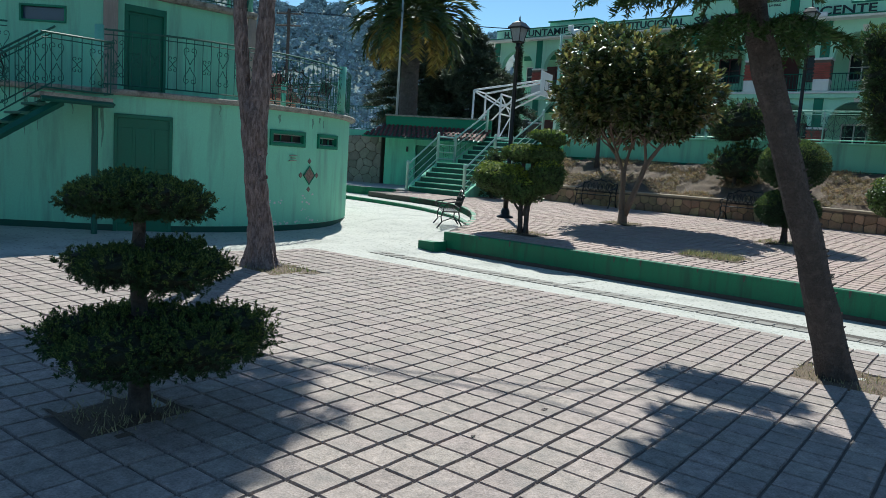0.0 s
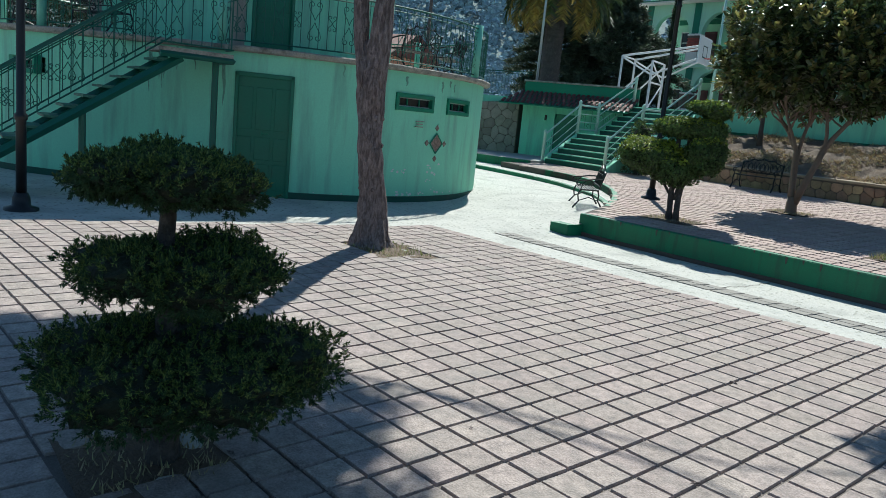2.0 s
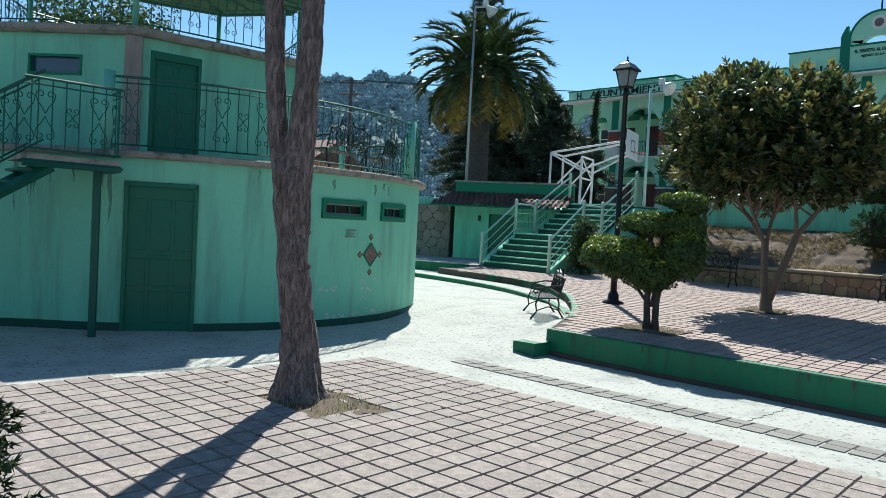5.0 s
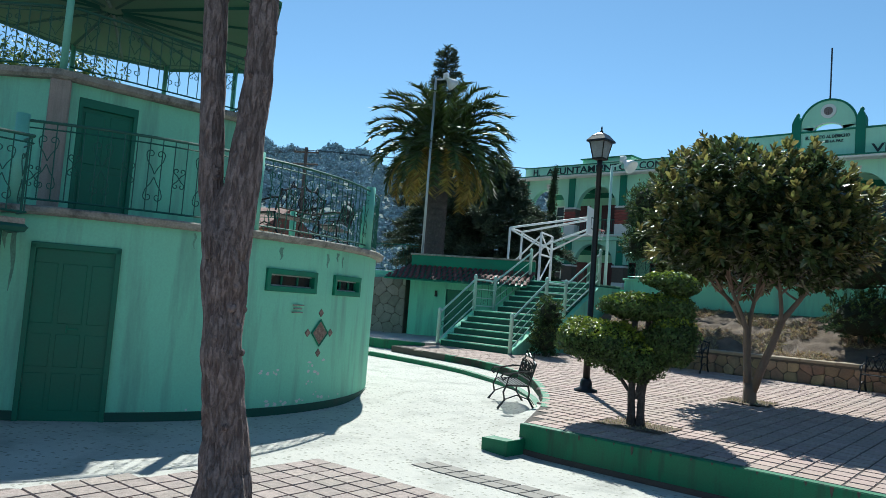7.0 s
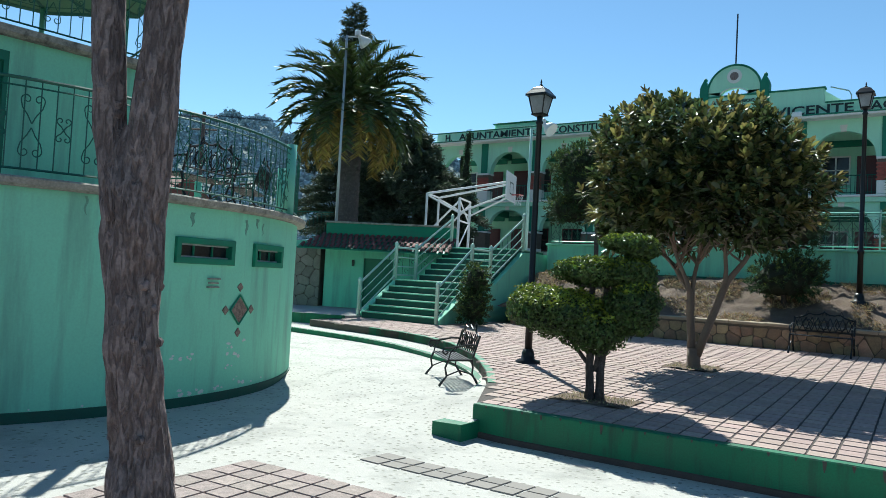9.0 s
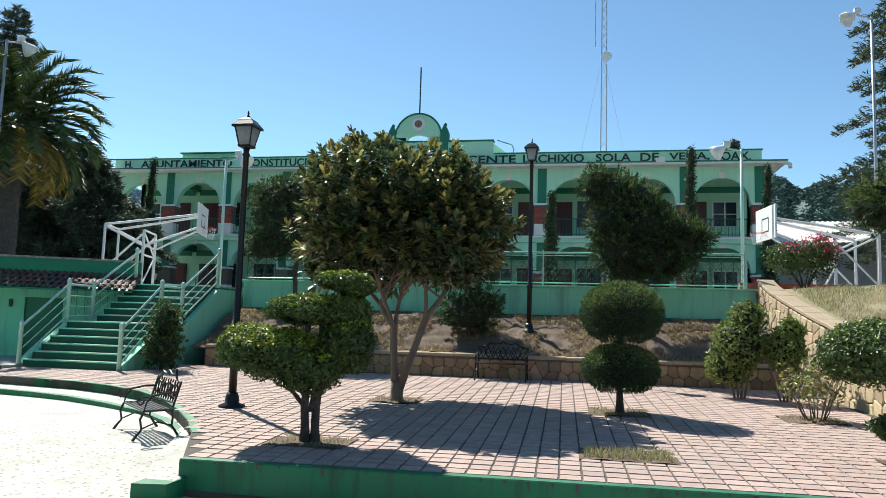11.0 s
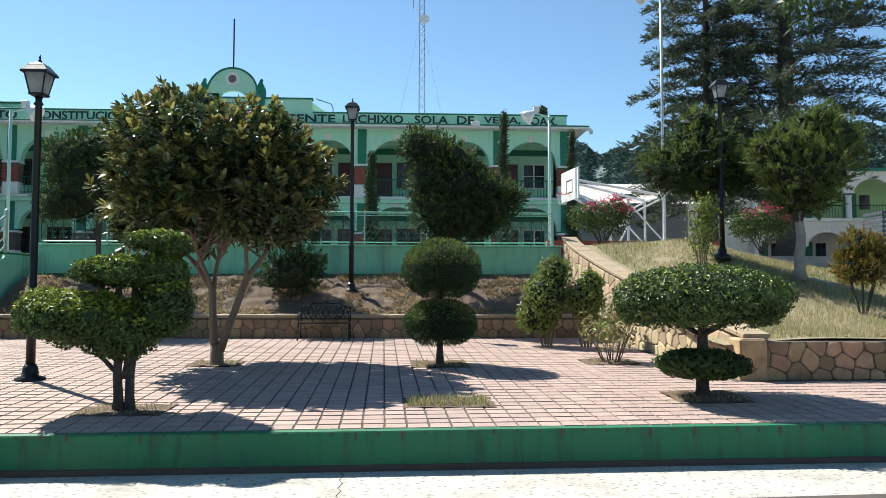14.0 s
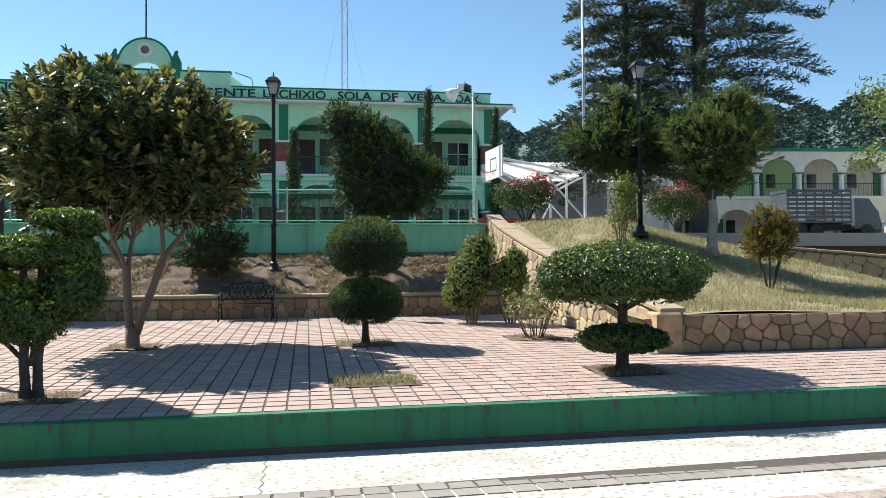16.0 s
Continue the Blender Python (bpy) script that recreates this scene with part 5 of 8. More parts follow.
part("dish", Mesh().lathe([(0.05, 0), (0.3, 0.1), (0.34, 0.14)], 14).move(Matrix.Translation((0.2, -0.3, 18.6)) @ Matrix.Rotation(1.4, 4, "X")), M_WHITE, mast)
part("antenna_arm", Mesh().tube([(0, 0, 19.4), (-0.5, 0, 19.4), (-0.5, 0, 22.5)], 0.03, 5), M_GALV, mast)
for sx, sy in ((-2.0, 0.5), (2.2, 3.0), (0.2, -3.0)):
    part("guy_wire", Mesh().tube([(0, 0, 19), (sx, sy, 9.5)], 0.012, 3), M_GALV, mast)

# ---------------------------------------------------------------- stairs up to the court
SX0, SX1 = -12.95, -10.55
stairs = thing("stairs", "broad green painted cement stairs with iron railings", "stairs", kind="structure")
Z0, NR, RISE, GO = terr(14.0), 12, 0.176, 0.27
steps = []
y, z = 13.95, Z0
for i in range(NR):
    if i == 6:
        y += 0.85
    z += RISE
    steps.append((y, z))
    y += GO
YT = y
for i, (yy, zz) in enumerate(steps):
    nx = steps[i + 1][0] if i + 1 < NR else 19.9
    sk = -0.05 * i / NR
    s_ = part("step", Mesh().box(SX0, SX1 + 0.0, yy, nx + 0.02 if i + 1 < NR else nx, zz - RISE - 0.15, zz - 0.03), M_RISER, stairs)
    part("tread", Mesh().box(SX0 - 0.01, SX1 + 0.01, yy + 0.03, nx, zz - 0.03, zz), M_RAW, s_, "worn grey tread")
    # this pale strip paints the bright line of sun along each step
    part("nosing", Mesh().box(SX0 - 0.01, SX1 + 0.01, yy - 0.02, yy + 0.03, zz - 0.035, zz + 0.002, 0.008), M_MINT, s_, "pale nosing with the sunlit step edge painted in")
side = [(13.95, 0.2), (steps[5][0], 0.2), (19.9, 0.2), (19.9, 2.5), (YT, 2.5), (steps[6][0], steps[5][1] - 0.05), (steps[5][0] + 0.1, steps[5][1] - 0.05), (13.95, Z0 + 0.1)]
for x in (SX0 - 0.16, SX1):
    part("cheek", Mesh().loft([[(x, yy, zz) for yy, zz in side], [(x + 0.16, yy, zz) for yy, zz in side]]), M_MINT, stairs, "mint green stair cheek")

S_CURL = [Mesh().tube([(0.08 * (1 - 0.6 * i / 14) * math.cos(5.2 * i / 14), 0, 0.08 * (1 - 0.6 * i / 14) * math.sin(5.2 * i / 14)) for i in range(15)], 0.007, 4).data("curl", M_RAIL)][0]


def flight_rail(x):
    n1, n2, n3, n4 = (13.9, Z0), (steps[5][0] + 0.08, steps[5][1]), (steps[6][0] - 0.1, steps[5][1]), (YT + 0.05, steps[-1][1])
    rl = thing("stair_rail", "pale green iron stair railing with scrolls", "railing", group="court stair railings")
    for yy, zz in (n1, n2, n3, n4):
        part("newel", Mesh().lathe([(0.05, zz - 0.05), (0.05, zz + 0.96), (0.06, zz + 0.98), (0.05, zz + 1.02), (0.015, zz + 1.06)], 10, x, yy), M_RAIL_PALE, rl, smooth=True)
    for (a, b) in ((n1, n2), (n2, n3), (n3, n4)):
        for hh, r, ma in ((0.90, 0.03, M_RAIL_PALE), (0.62, 0.014, M_RAIL_PALE), (0.36, 0.014, M_RAIL_PALE), (0.12, 0.02, M_RAIL_PALE)):
            part("rail", Mesh().tube([(x, a[0], a[1] + hh), (x, b[0], b[1] + hh)], r, 6), ma, rl)
        k = max(3, int((b[0] - a[0]) / 0.26))
        for i in range(k):
            t = (i + 0.5) / k
            part("scroll", S_CURL, None, rl, at=Matrix.Translation((x, lerp(a[0], b[0], t), lerp(a[1], b[1], t) + (0.24 if i % 2 else 0.50))) @ Matrix.Rotation(radians(90), 4, "Z"))
            part("baluster", BAR, None, rl, at=Matrix.Translation((x, lerp(a[0], b[0], i / k), lerp(a[1], b[1], i / k) + 0.12)) @ Matrix.Diagonal((1, 1, 0.78, 1)))
    return rl


flight_rail(SX0 - 0.08)
flight_rail(SX1 + 0.08)

# court fence on the green wall
FX0, FX1 = -10.25, 3.72
k = 8
for i in range(k):
    a, b = lerp(FX0, FX1, i / k), lerp(FX0, FX1, (i + 1) / k)
    fn = thing("court_fence", "mint green iron fence panel with dark scrolls", "fence", group="court fence panels")
    part("post", Mesh().tube([(b, 19.45, 2.84), (b, 19.45, 3.84)], 0.045 if i % 3 == 2 or i == 7 else 0.02, 8), M_RAIL_PALE, fn)
    for z, r in ((3.76, 0.026), (3.68, 0.010), (2.93, 0.016)):
        part("rail", Mesh().tube([(a, 19.45, z), (b, 19.45, z)], r, 5), M_RAIL_MINT, fn)
    n = 6
    for j in range(n):
        x = lerp(a, b, (j + 0.5) / n)
        part("scroll", HEART, None, fn, at=Matrix.Translation((x, 19.45, 2.86)) @ Matrix.Diagonal((1.15, 1, 1.05, 1)))
        part("scroll", DOUBLE, None, fn, at=Matrix.Translation((lerp(a, b, (j + 1) / n), 19.45, 2.88)) @ Matrix.Diagonal((0.9, 1, 0.95, 1)))
        part("baluster", BAR, None, fn, at=Matrix.Translation((lerp(a, b, j / n), 19.45, 2.9)) @ Matrix.Diagonal((1.3, 1.3, 0.86, 1)))

# ---------------------------------------------------------------- little shop beside the stairs
SA, SB = Vector((-16.5, 16.1, 0)), Vector((-12.9, 18.1, 0))
sd = (SB - SA).normalized()
sn = Vector((sd.y, -sd.x, 0))
shop = thing("shop", "low mint green shop under the court with a tiled lean-to roof", "shop", Matrix.Translation(SA) @ Matrix.Rotation(math.atan2(sd.y, sd.x), 4, "Z"))
SL = (SB - SA).length
m = Mesh().box(0, 1.25, 0, 0.25, 0.3, 2.5).box(1.25, 2.2, 0, 0.25, 2.12, 2.5).box(2.2, SL, 0, 0.25, 0.3, 2.5)
part("wall", m, M_MINT, shop, "mint green shop front")
part("door", Mesh().box(1.25, 2.2, 0.10, 0.16, 0.5, 2.12, 0.01), M_DOOR, shop, "dark green shop door")
part("parapet", Mesh().box(-0.1, SL, 0.28, 0.5, 2.4, 3.22), M_GREEN, shop, "dark green parapet over the lean-to")
part("parapet_cap", Mesh().box(-0.14, SL, 0.24, 0.54, 3.22, 3.28, 0.01), M_RAW, shop)
part("wall_lamp", Mesh().box(0.88, 0.96, -0.06, 0.0, 1.85, 2.05, 0.01), M_IRON, shop)
lt = part("lean_to", Mesh().loft([[(-0.65, -0.95, 2.32), (SL - 0.1, -0.95, 2.32), (SL - 0.1, -0.95, 2.36), (-0.65, -0.95, 2.36)], [(-0.1, 0.28, 2.80), (SL, 0.28, 2.80), (SL, 0.28, 2.84), (-0.1, 0.28, 2.84)]]), M_GREEN, shop, "painted lean-to board")
TL = Mesh().loft([[(0.075 * math.cos(math.pi * i / 6), 0, 0.045 * math.sin(math.pi * i / 6)) for i in range(7)], [(0.06 * math.cos(math.pi * i / 6), 0.36, 0.038 * math.sin(math.pi * i / 6) + 0.14) for i in range(7)]], caps=False, closed=False).data("roof_tile", M_TILE)
for r in range(4):
    for c in range(25):
        x = lerp(-0.55, SL - 0.15, c / 24) + r * 0.0
        part("roof_tile", TL, None, lt, at=Matrix.Translation((lerp(x, lerp(0.0, SL, c / 24), r / 4), -0.97 + r * 0.31, 2.37 + r * 0.122)))
# rubble wing wall and fence behind the bandstand
stone_run("wall_rubble", "grey rubble wing wall beside the shop", ((-19.6, 14.6), (-16.6, 16.0)), lambda t: 0.5, lambda t: lerp(2.2, 2.45, t), 0.4, M_STONE_DK, 11, None, size=(0.38, 0.32), max_parts=90)
m = Mesh().loft([[(-24, 14.2, 0.3), (-16.6, 16.4, 0.3), (-16.6, 16.7, 0.3), (-24, 14.5, 0.3)], [(-24, 14.2, 2.62), (-16.6, 16.4, 2.62), (-16.6, 16.7, 2.62), (-24, 14.5, 2.62)]])
solid("wall_upper_left", m, M_MINT, "mint green retaining wall behind the bandstand", "wall")
railing("court_railing", "dark green iron railing above the retaining wall", [(-24, 14.35, 2.62), (-20.3, 15.45, 2.62), (-16.7, 16.55, 2.62)], 0.95, 0.14, scrolls=False)
m = Mesh().box(-60, -16.6, 16.6, 19.6, 0.0, 2.58)
m.box(-16.6, -12.9, 18.4, 19.6, 0.0, 2.58)
solid("court_edge", m, M_COURT, "grey cement edge of the upper court", "court")


# ---------------------------------------------------------------- street lamps
def lantern_lamp(label, x, y, z0, top):
    """A black iron lamp post with a four-sided lantern."""
    lp = thing("street_lamp", label, "street lamp", Matrix.Translation((x, y, z0)), group="lantern posts")
    h = top - z0
    lz = h - 0.62
    neck = h - 0.545
    shrink = Matrix.Translation((0, 0, h)) @ Matrix.Diagonal((0.88, 0.88, 0.88, 1)) @ Matrix.Translation((0, 0, -h))
    part("base", Mesh().lathe([(0.20, -0.1), (0.20, 0.03), (0.11, 0.06), (0.10, 0.16), (0.075, 0.22)], 16), M_IRON, lp, smooth=True)
    part("pole", Mesh().lathe([(0.062, 0.2), (0.058, 1.1), (0.075, 1.12), (0.075, 1.17), (0.052, 1.2), (0.045, neck - 0.15), (0.066, neck - 0.12), (0.042, neck - 0.08), (0.055, neck)], 14), M_IRON, lp, smooth=True)
    ln = part("lantern_tray", Mesh().loft([[(sx * w, sy * w, z) for sx, sy in ((-1, -1), (1, -1), (1, 1), (-1, 1))] for w, z in ((0.04, lz - 0.02), (0.115, lz), (0.12, lz + 0.03))]), M_IRON, lp, at=shrink)
    part("glass", Mesh().loft([[(sx * w, sy * w, z) for sx, sy in ((-1, -1), (1, -1), (1, 1), (-1, 1))] for w, z in ((0.095, lz + 0.03), (0.16, lz + 0.36))]), M_LAMPGL, lp, "frosted lantern glass", at=shrink)
    m = Mesh()
    for sx, sy in ((-1, -1), (1, -1), (1, 1), (-1, 1)):
        m.tube([(sx * 0.10, sy * 0.10, lz + 0.02), (sx * 0.166, sy * 0.166, lz + 0.37)], 0.014, 4)
    part("lantern_frame", m, M_IRON, lp, at=shrink)
    cap = part("lantern_cap", Mesh().loft([[(sx * w, sy * w, z) for sx, sy in ((-1, -1), (1, -1), (1, 1), (-1, 1))] for w, z in ((0.21, lz + 0.35), (0.21, lz + 0.385), (0.15, lz + 0.46), (0.12, lz + 0.50), (0.04, lz + 0.55))]), M_IRON, lp, at=shrink)
    part("finial", Mesh().lathe([(0.02, lz + 0.54), (0.035, lz + 0.57), (0.012, lz + 0.6), (0.02, lz + 0.63), (0.003, lz + 0.69)], 8), M_IRON, cap, smooth=True)
    return lp


lantern_lamp("black iron lamp post with a square lantern on the terrace", -5.62, 9.71, terr(9.7), 4.95)
lantern_lamp("black iron lantern post on the bank before the fence", -1.76, 17.9, bank_z(-1.76, 17.9) - 0.02, 6.52)
lantern_lamp("black iron lantern post on the dry lawn", 7.08, 16.0, 2.42, 6.72)
lantern_lamp("black iron lamp post beside the bandstand stairs", -6.45, -1.79, 0.0, 4.6)


def flood_pole(label, x, y, z0, top, aim, material=M_GALV):
    """A slim steel pole with one bell-shaped floodlight."""
    fp = thing("light_pole", label, "light pole", Matrix.Translation((x, y, z0)), group="floodlight poles")
    h = top - z0
    part("pole", Mesh().tube([(0, 0, -0.2), (0, 0, h * 0.5), (0, 0, h)], [0.06, 0.05, 0.045], 10), material, fp, smooth=True)
    a = Vector((*aim, 0)).normalized()
    part("arm", Mesh().tube([(0, 0, h - 0.05), (a.x * 0.45, a.y * 0.45, h + 0.05)], 0.03, 6), material, fp)
    m = Mesh().lathe([(0.07, 0.0), (0.1, 0.1), (0.22, 0.28), (0.26, 0.42), (0.24, 0.43), (0.05, 0.2)], 14)
    m.move(Matrix.Translation((a.x * 0.5, a.y * 0.5, h + 0.12)) @ Vector((a.x, a.y, -0.75)).to_track_quat("Z", "Y").to_matrix().to_4x4())
    part("floodlight", m, M_WHITE, fp, "white bell floodlight", smooth=True)
    part("ballast", Mesh().box(a.x * 0.45 - 0.1, a.x * 0.45 + 0.1, a.y * 0.45 - 0.08, a.y * 0.45 + 0.08, h + 0.08, h + 0.3, 0.02), M_WHITE, fp)
    return fp


flood_pole("tall grey pole with a floodlight beside the palm", -18.6, 18.7, 2.5, 10.35, (0.3, 1))
flood_pole("pale grey floodlight pole behind the hoop", -12.3, 21.6, 2.6, 7.0, (1, -0.1), M_RAIL_PALE)
flood_pole("pale floodlight pole at the fence corner", 4.55, 24.0, 2.6, 7.65, (-1, 0.0), M_RAIL_PALE)
flood_pole("tall grey floodlight pole by the conifer", 8.6, 24.2, 2.7, 12.0, (-1, -0.2))


# ---------------------------------------------------------------- park benches
def bench(label, m, group="cast iron benches"):
    """A cast iron park bench: slatted seat, lattice back, scrolled ends. x runs along it, it looks to -y."""
    b = thing("park_bench", label, "bench", m, group=group)
    L = 1.16
    b.scale = (0.96, 0.84, 0.87)
    for i in range(7):
        y = -0.20 + i * 0.066
        part("seat_slat", Mesh().box(-L / 2, L / 2, y - 0.02, y + 0.02, 0.41, 0.43, 0.005), M_IRON, b)
    m2 = Mesh()
    m2.tube([(-L / 2, 0.22, 0.46), (-L / 2, 0.33, 0.84)], 0.017, 6).tube([(L / 2, 0.22, 0.46), (L / 2, 0.33, 0.84)], 0.017, 6)
    m2.tube([(-L / 2, 0.24, 0.52), (L / 2, 0.24, 0.52)], 0.014, 5)
    m2.tube([(-L / 2 + L * i / 12, 0.325, 0.80 + 0.12 * math.sin(math.pi * i / 12) + (0.05 if i in (3, 6, 9) else 0)) for i in range(13)], 0.018, 6)
    back = part("backrest", m2, M_IRON, b, "cast iron backrest frame")
    for i in range(10):
        x0, x1 = -L / 2 + L * i / 10, -L / 2 + L * (i + 1) / 10
        part("lattice_bar", Mesh().tube([(x0, 0.245, 0.53), (x1, 0.32, 0.84)], 0.009, 4), M_IRON, back)
        part("lattice_bar", Mesh().tube([(x1, 0.245, 0.53), (x0, 0.32, 0.84)], 0.009, 4), M_IRON, back)
    for cx in (-0.32, 0.0, 0.32):
        part("ring", Mesh().tube([(cx + 0.1 * math.cos(2 * math.pi * i / 12), 0.285, 0.68 + 0.11 * math.sin(2 * math.pi * i / 12)) for i in range(13)], 0.012, 5), M_IRON, back)
        part("finial", Mesh().tube([(cx - 0.04, 0.325, 0.9), (cx, 0.335, 1.0), (cx + 0.04, 0.325, 0.9)], 0.012, 5), M_IRON, back)
    for s in (-1, 1):
        x = s * L / 2
        e = Mesh()
        e.tube([(x, -0.34, 0.0), (x, -0.30, 0.06), (x, -0.22, 0.16), (x, -0.25, 0.30), (x, -0.20, 0.42)], [0.022, 0.02, 0.017, 0.017, 0.02], 6)
        e.tube([(x, 0.36, 0.0), (x, 0.31, 0.07), (x, 0.22, 0.20), (x, 0.23, 0.32), (x, 0.20, 0.44)], [0.022, 0.02, 0.017, 0.017, 0.02], 6)
        e.tube([(x, -0.2, 0.42), (x, 0.22, 0.43)], 0.018, 6)
        e.tube([(x, -0.22, 0.17), (x, 0.0, 0.26), (x, 0.22, 0.2)], 0.012, 5)
        part("end_frame", e, M_IRON, b, "scrolled cast iron end frame")
        a = Mesh()
        a.tube([(x, 0.29, 0.68), (x, 0.12, 0.68), (x, -0.12, 0.63), (x, -0.27, 0.62), (x, -0.31, 0.56), (x, -0.26, 0.51), (x, -0.21, 0.55)], 0.017, 6)
        a.tube([(x, -0.2, 0.43), (x, -0.17, 0.55), (x, -0.1, 0.62)], 0.012, 5)
        part("armrest", a, M_IRON, b)
    return b


bench("black cast iron bench on the pale cement below the curved steps", pose(-6.10, 8.22, 0.14, 0, 0, -43.5))
bench("black cast iron bench against the low stone wall", pose(-2.17, 15.6, terr(15.6), 0, 0, 0))
bench("black cast iron bench at the far side of the terrace", pose(-6.55, 15.45, terr(15.4), 0, 0, 4))
for r, a, tw in ((3.75, 17, 104), (3.85, 40, 130), (3.9, -97, 10), (3.8, -69, 28)):
    p = polar(r, a, 2.465)
    bench("black cast iron bench on the bandstand deck", Matrix.Translation(p) @ Matrix.Rotation(radians(a - 90), 4, "Z"), "benches on the deck")


# ---------------------------------------------------------------- basketball hoops
def hoop(label, m, flip=1):
    """A white tube frame carrying a board towards +x."""
    h = thing("basketball_hoop", label, "basketball hoop", m, group="court hoops")
    for y in (-0.75, 0.75):
        part("post", Mesh().tube([(0, y, 0), (0, y, 2.05)], 0.05, 6), M_WHITE, h)
        part("post", Mesh().tube([(-1.3, y, 0), (-1.3, y, 2.2)], 0.045, 6), M_WHITE, h)
        part("top_arm", Mesh().tube([(-1.3, y, 2.2), (1.75, y * 0.35, 2.75)], 0.045, 6), M_WHITE, h)
        part("lower_arm", Mesh().tube([(0, y, 1.5), (1.75, y * 0.35, 2.3)], 0.04, 6), M_WHITE, h)
        part("brace", Mesh().tube([(0, y, 1.95), (-1.3, y, 0.6)], 0.035, 6), M_WHITE, h)
        part("brace", Mesh().tube([(-1.3, y, 2.15), (0, y, 1.5)], 0.035, 6), M_WHITE, h)
    for z, x in ((2.05, 0), (1.2, 0), (2.2, -1.3)):
        part("cross_bar", Mesh().tube([(x, -0.75, z), (x, 0.75, z)], 0.035, 6), M_WHITE, h)
    part("cross_brace", Mesh().tube([(0, -0.75, 0.1), (0, 0.75, 1.2)], 0.03, 6), M_WHITE, h)
    part("cross_brace", Mesh().tube([(0, 0.75, 1.2), (0, -0.75, 2.0)], 0.03, 6), M_WHITE, h)
    bd = part("backboard", Mesh().box(1.75, 1.80, -0.85, 0.85, 2.05, 3.1, 0.01), M_BOARD, h, "white backboard with worn markings")
    m2 = Mesh()
    for a, b, c, d in ((-0.3, 0.3, 2.3, 2.34), (-0.3, 0.3, 2.72, 2.76), (-0.3, -0.26, 2.34, 2.72), (0.26, 0.3, 2.34, 2.72)):
        m2.box(1.80, 1.806, a, b, c, d)
    part("marking", m2, M_LETTER, bd)
    part("rim", Mesh().tube([(2.05 + 0.22 * math.cos(2 * math.pi * i / 16), 0.22 * math.sin(2 * math.pi * i / 16), 2.28) for i in range(17)], 0.012, 5), M_RED, h, "red steel rim")
    m2 = Mesh()
    for i in range(12):
        a, b = 2 * math.pi * i / 12, 2 * math.pi * (i + 1.5) / 12
        m2.tube([(2.05 + 0.22 * math.cos(a), 0.22 * math.sin(a), 2.28), (2.05 + 0.12 * math.cos(b), 0.12 * math.sin(b), 1.9)], 0.006, 3)
    part("net", m2, M_WHITE, h)
    return h


hoop("white tube basketball hoop at the top of the stairs", pose(-15.6, 22.6, 2.6, 0, 0, 18))
hoop("white tube basketball hoop by the bougainvillea", pose(7.0, 24.1, 2.62, 0, 0, 187))


# ---------------------------------------------------------------- shrubs and trees
def stem(parent, pts, r0, r1, material, name="trunk", n=8, label=""):
    return part(name, Mesh().tube(pts, taper(r0, r1, len(pts) - 1, r0 * 0.5 if name == "trunk" else 0), n), material, parent, label, smooth=True)


# clipped cloud juniper beside the walk
t = thing("topiary_juniper", "dark green juniper clipped into three flat tiers", "topiary", Matrix.Translation((0.69, -2.28, 0)))
stem(t, wobble((0, 0, -0.1), (0.02, 0.0, 1.3), 8, 0.03, 2), 0.065, 0.03, M_BARK_DK)
for i, (z, r, h) in enumerate(((0.49, 0.65, 0.16), (0.91, 0.46, 0.115), (1.295, 0.41, 0.12))):
    ox, oy = ((0.09, 0.10), (0.04, 0.045), (0.0, 0.0))[i]
    bl = [(ox, oy, z, r * 0.86, r * 0.86, h)]
    for k in range(6):
        a = k * 1.05 + i
        bl.append((ox + r * 0.55 * math.cos(a), oy + r * 0.55 * math.sin(a), z + 0.03 * math.sin(k * 2.3), r * 0.48, r * 0.48, h * (0.85 + 0.2 * math.sin(k * 1.7))))
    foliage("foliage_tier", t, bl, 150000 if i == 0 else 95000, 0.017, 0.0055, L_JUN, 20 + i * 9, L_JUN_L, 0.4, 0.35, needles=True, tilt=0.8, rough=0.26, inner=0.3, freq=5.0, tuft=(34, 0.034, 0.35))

# twin-stemmed tree by the bandstand
t = thing("tree", "twin-stemmed tree with knobbly ridged grey-brown bark", "tree", Matrix.Translation((-3.66, 1.56, 0)))
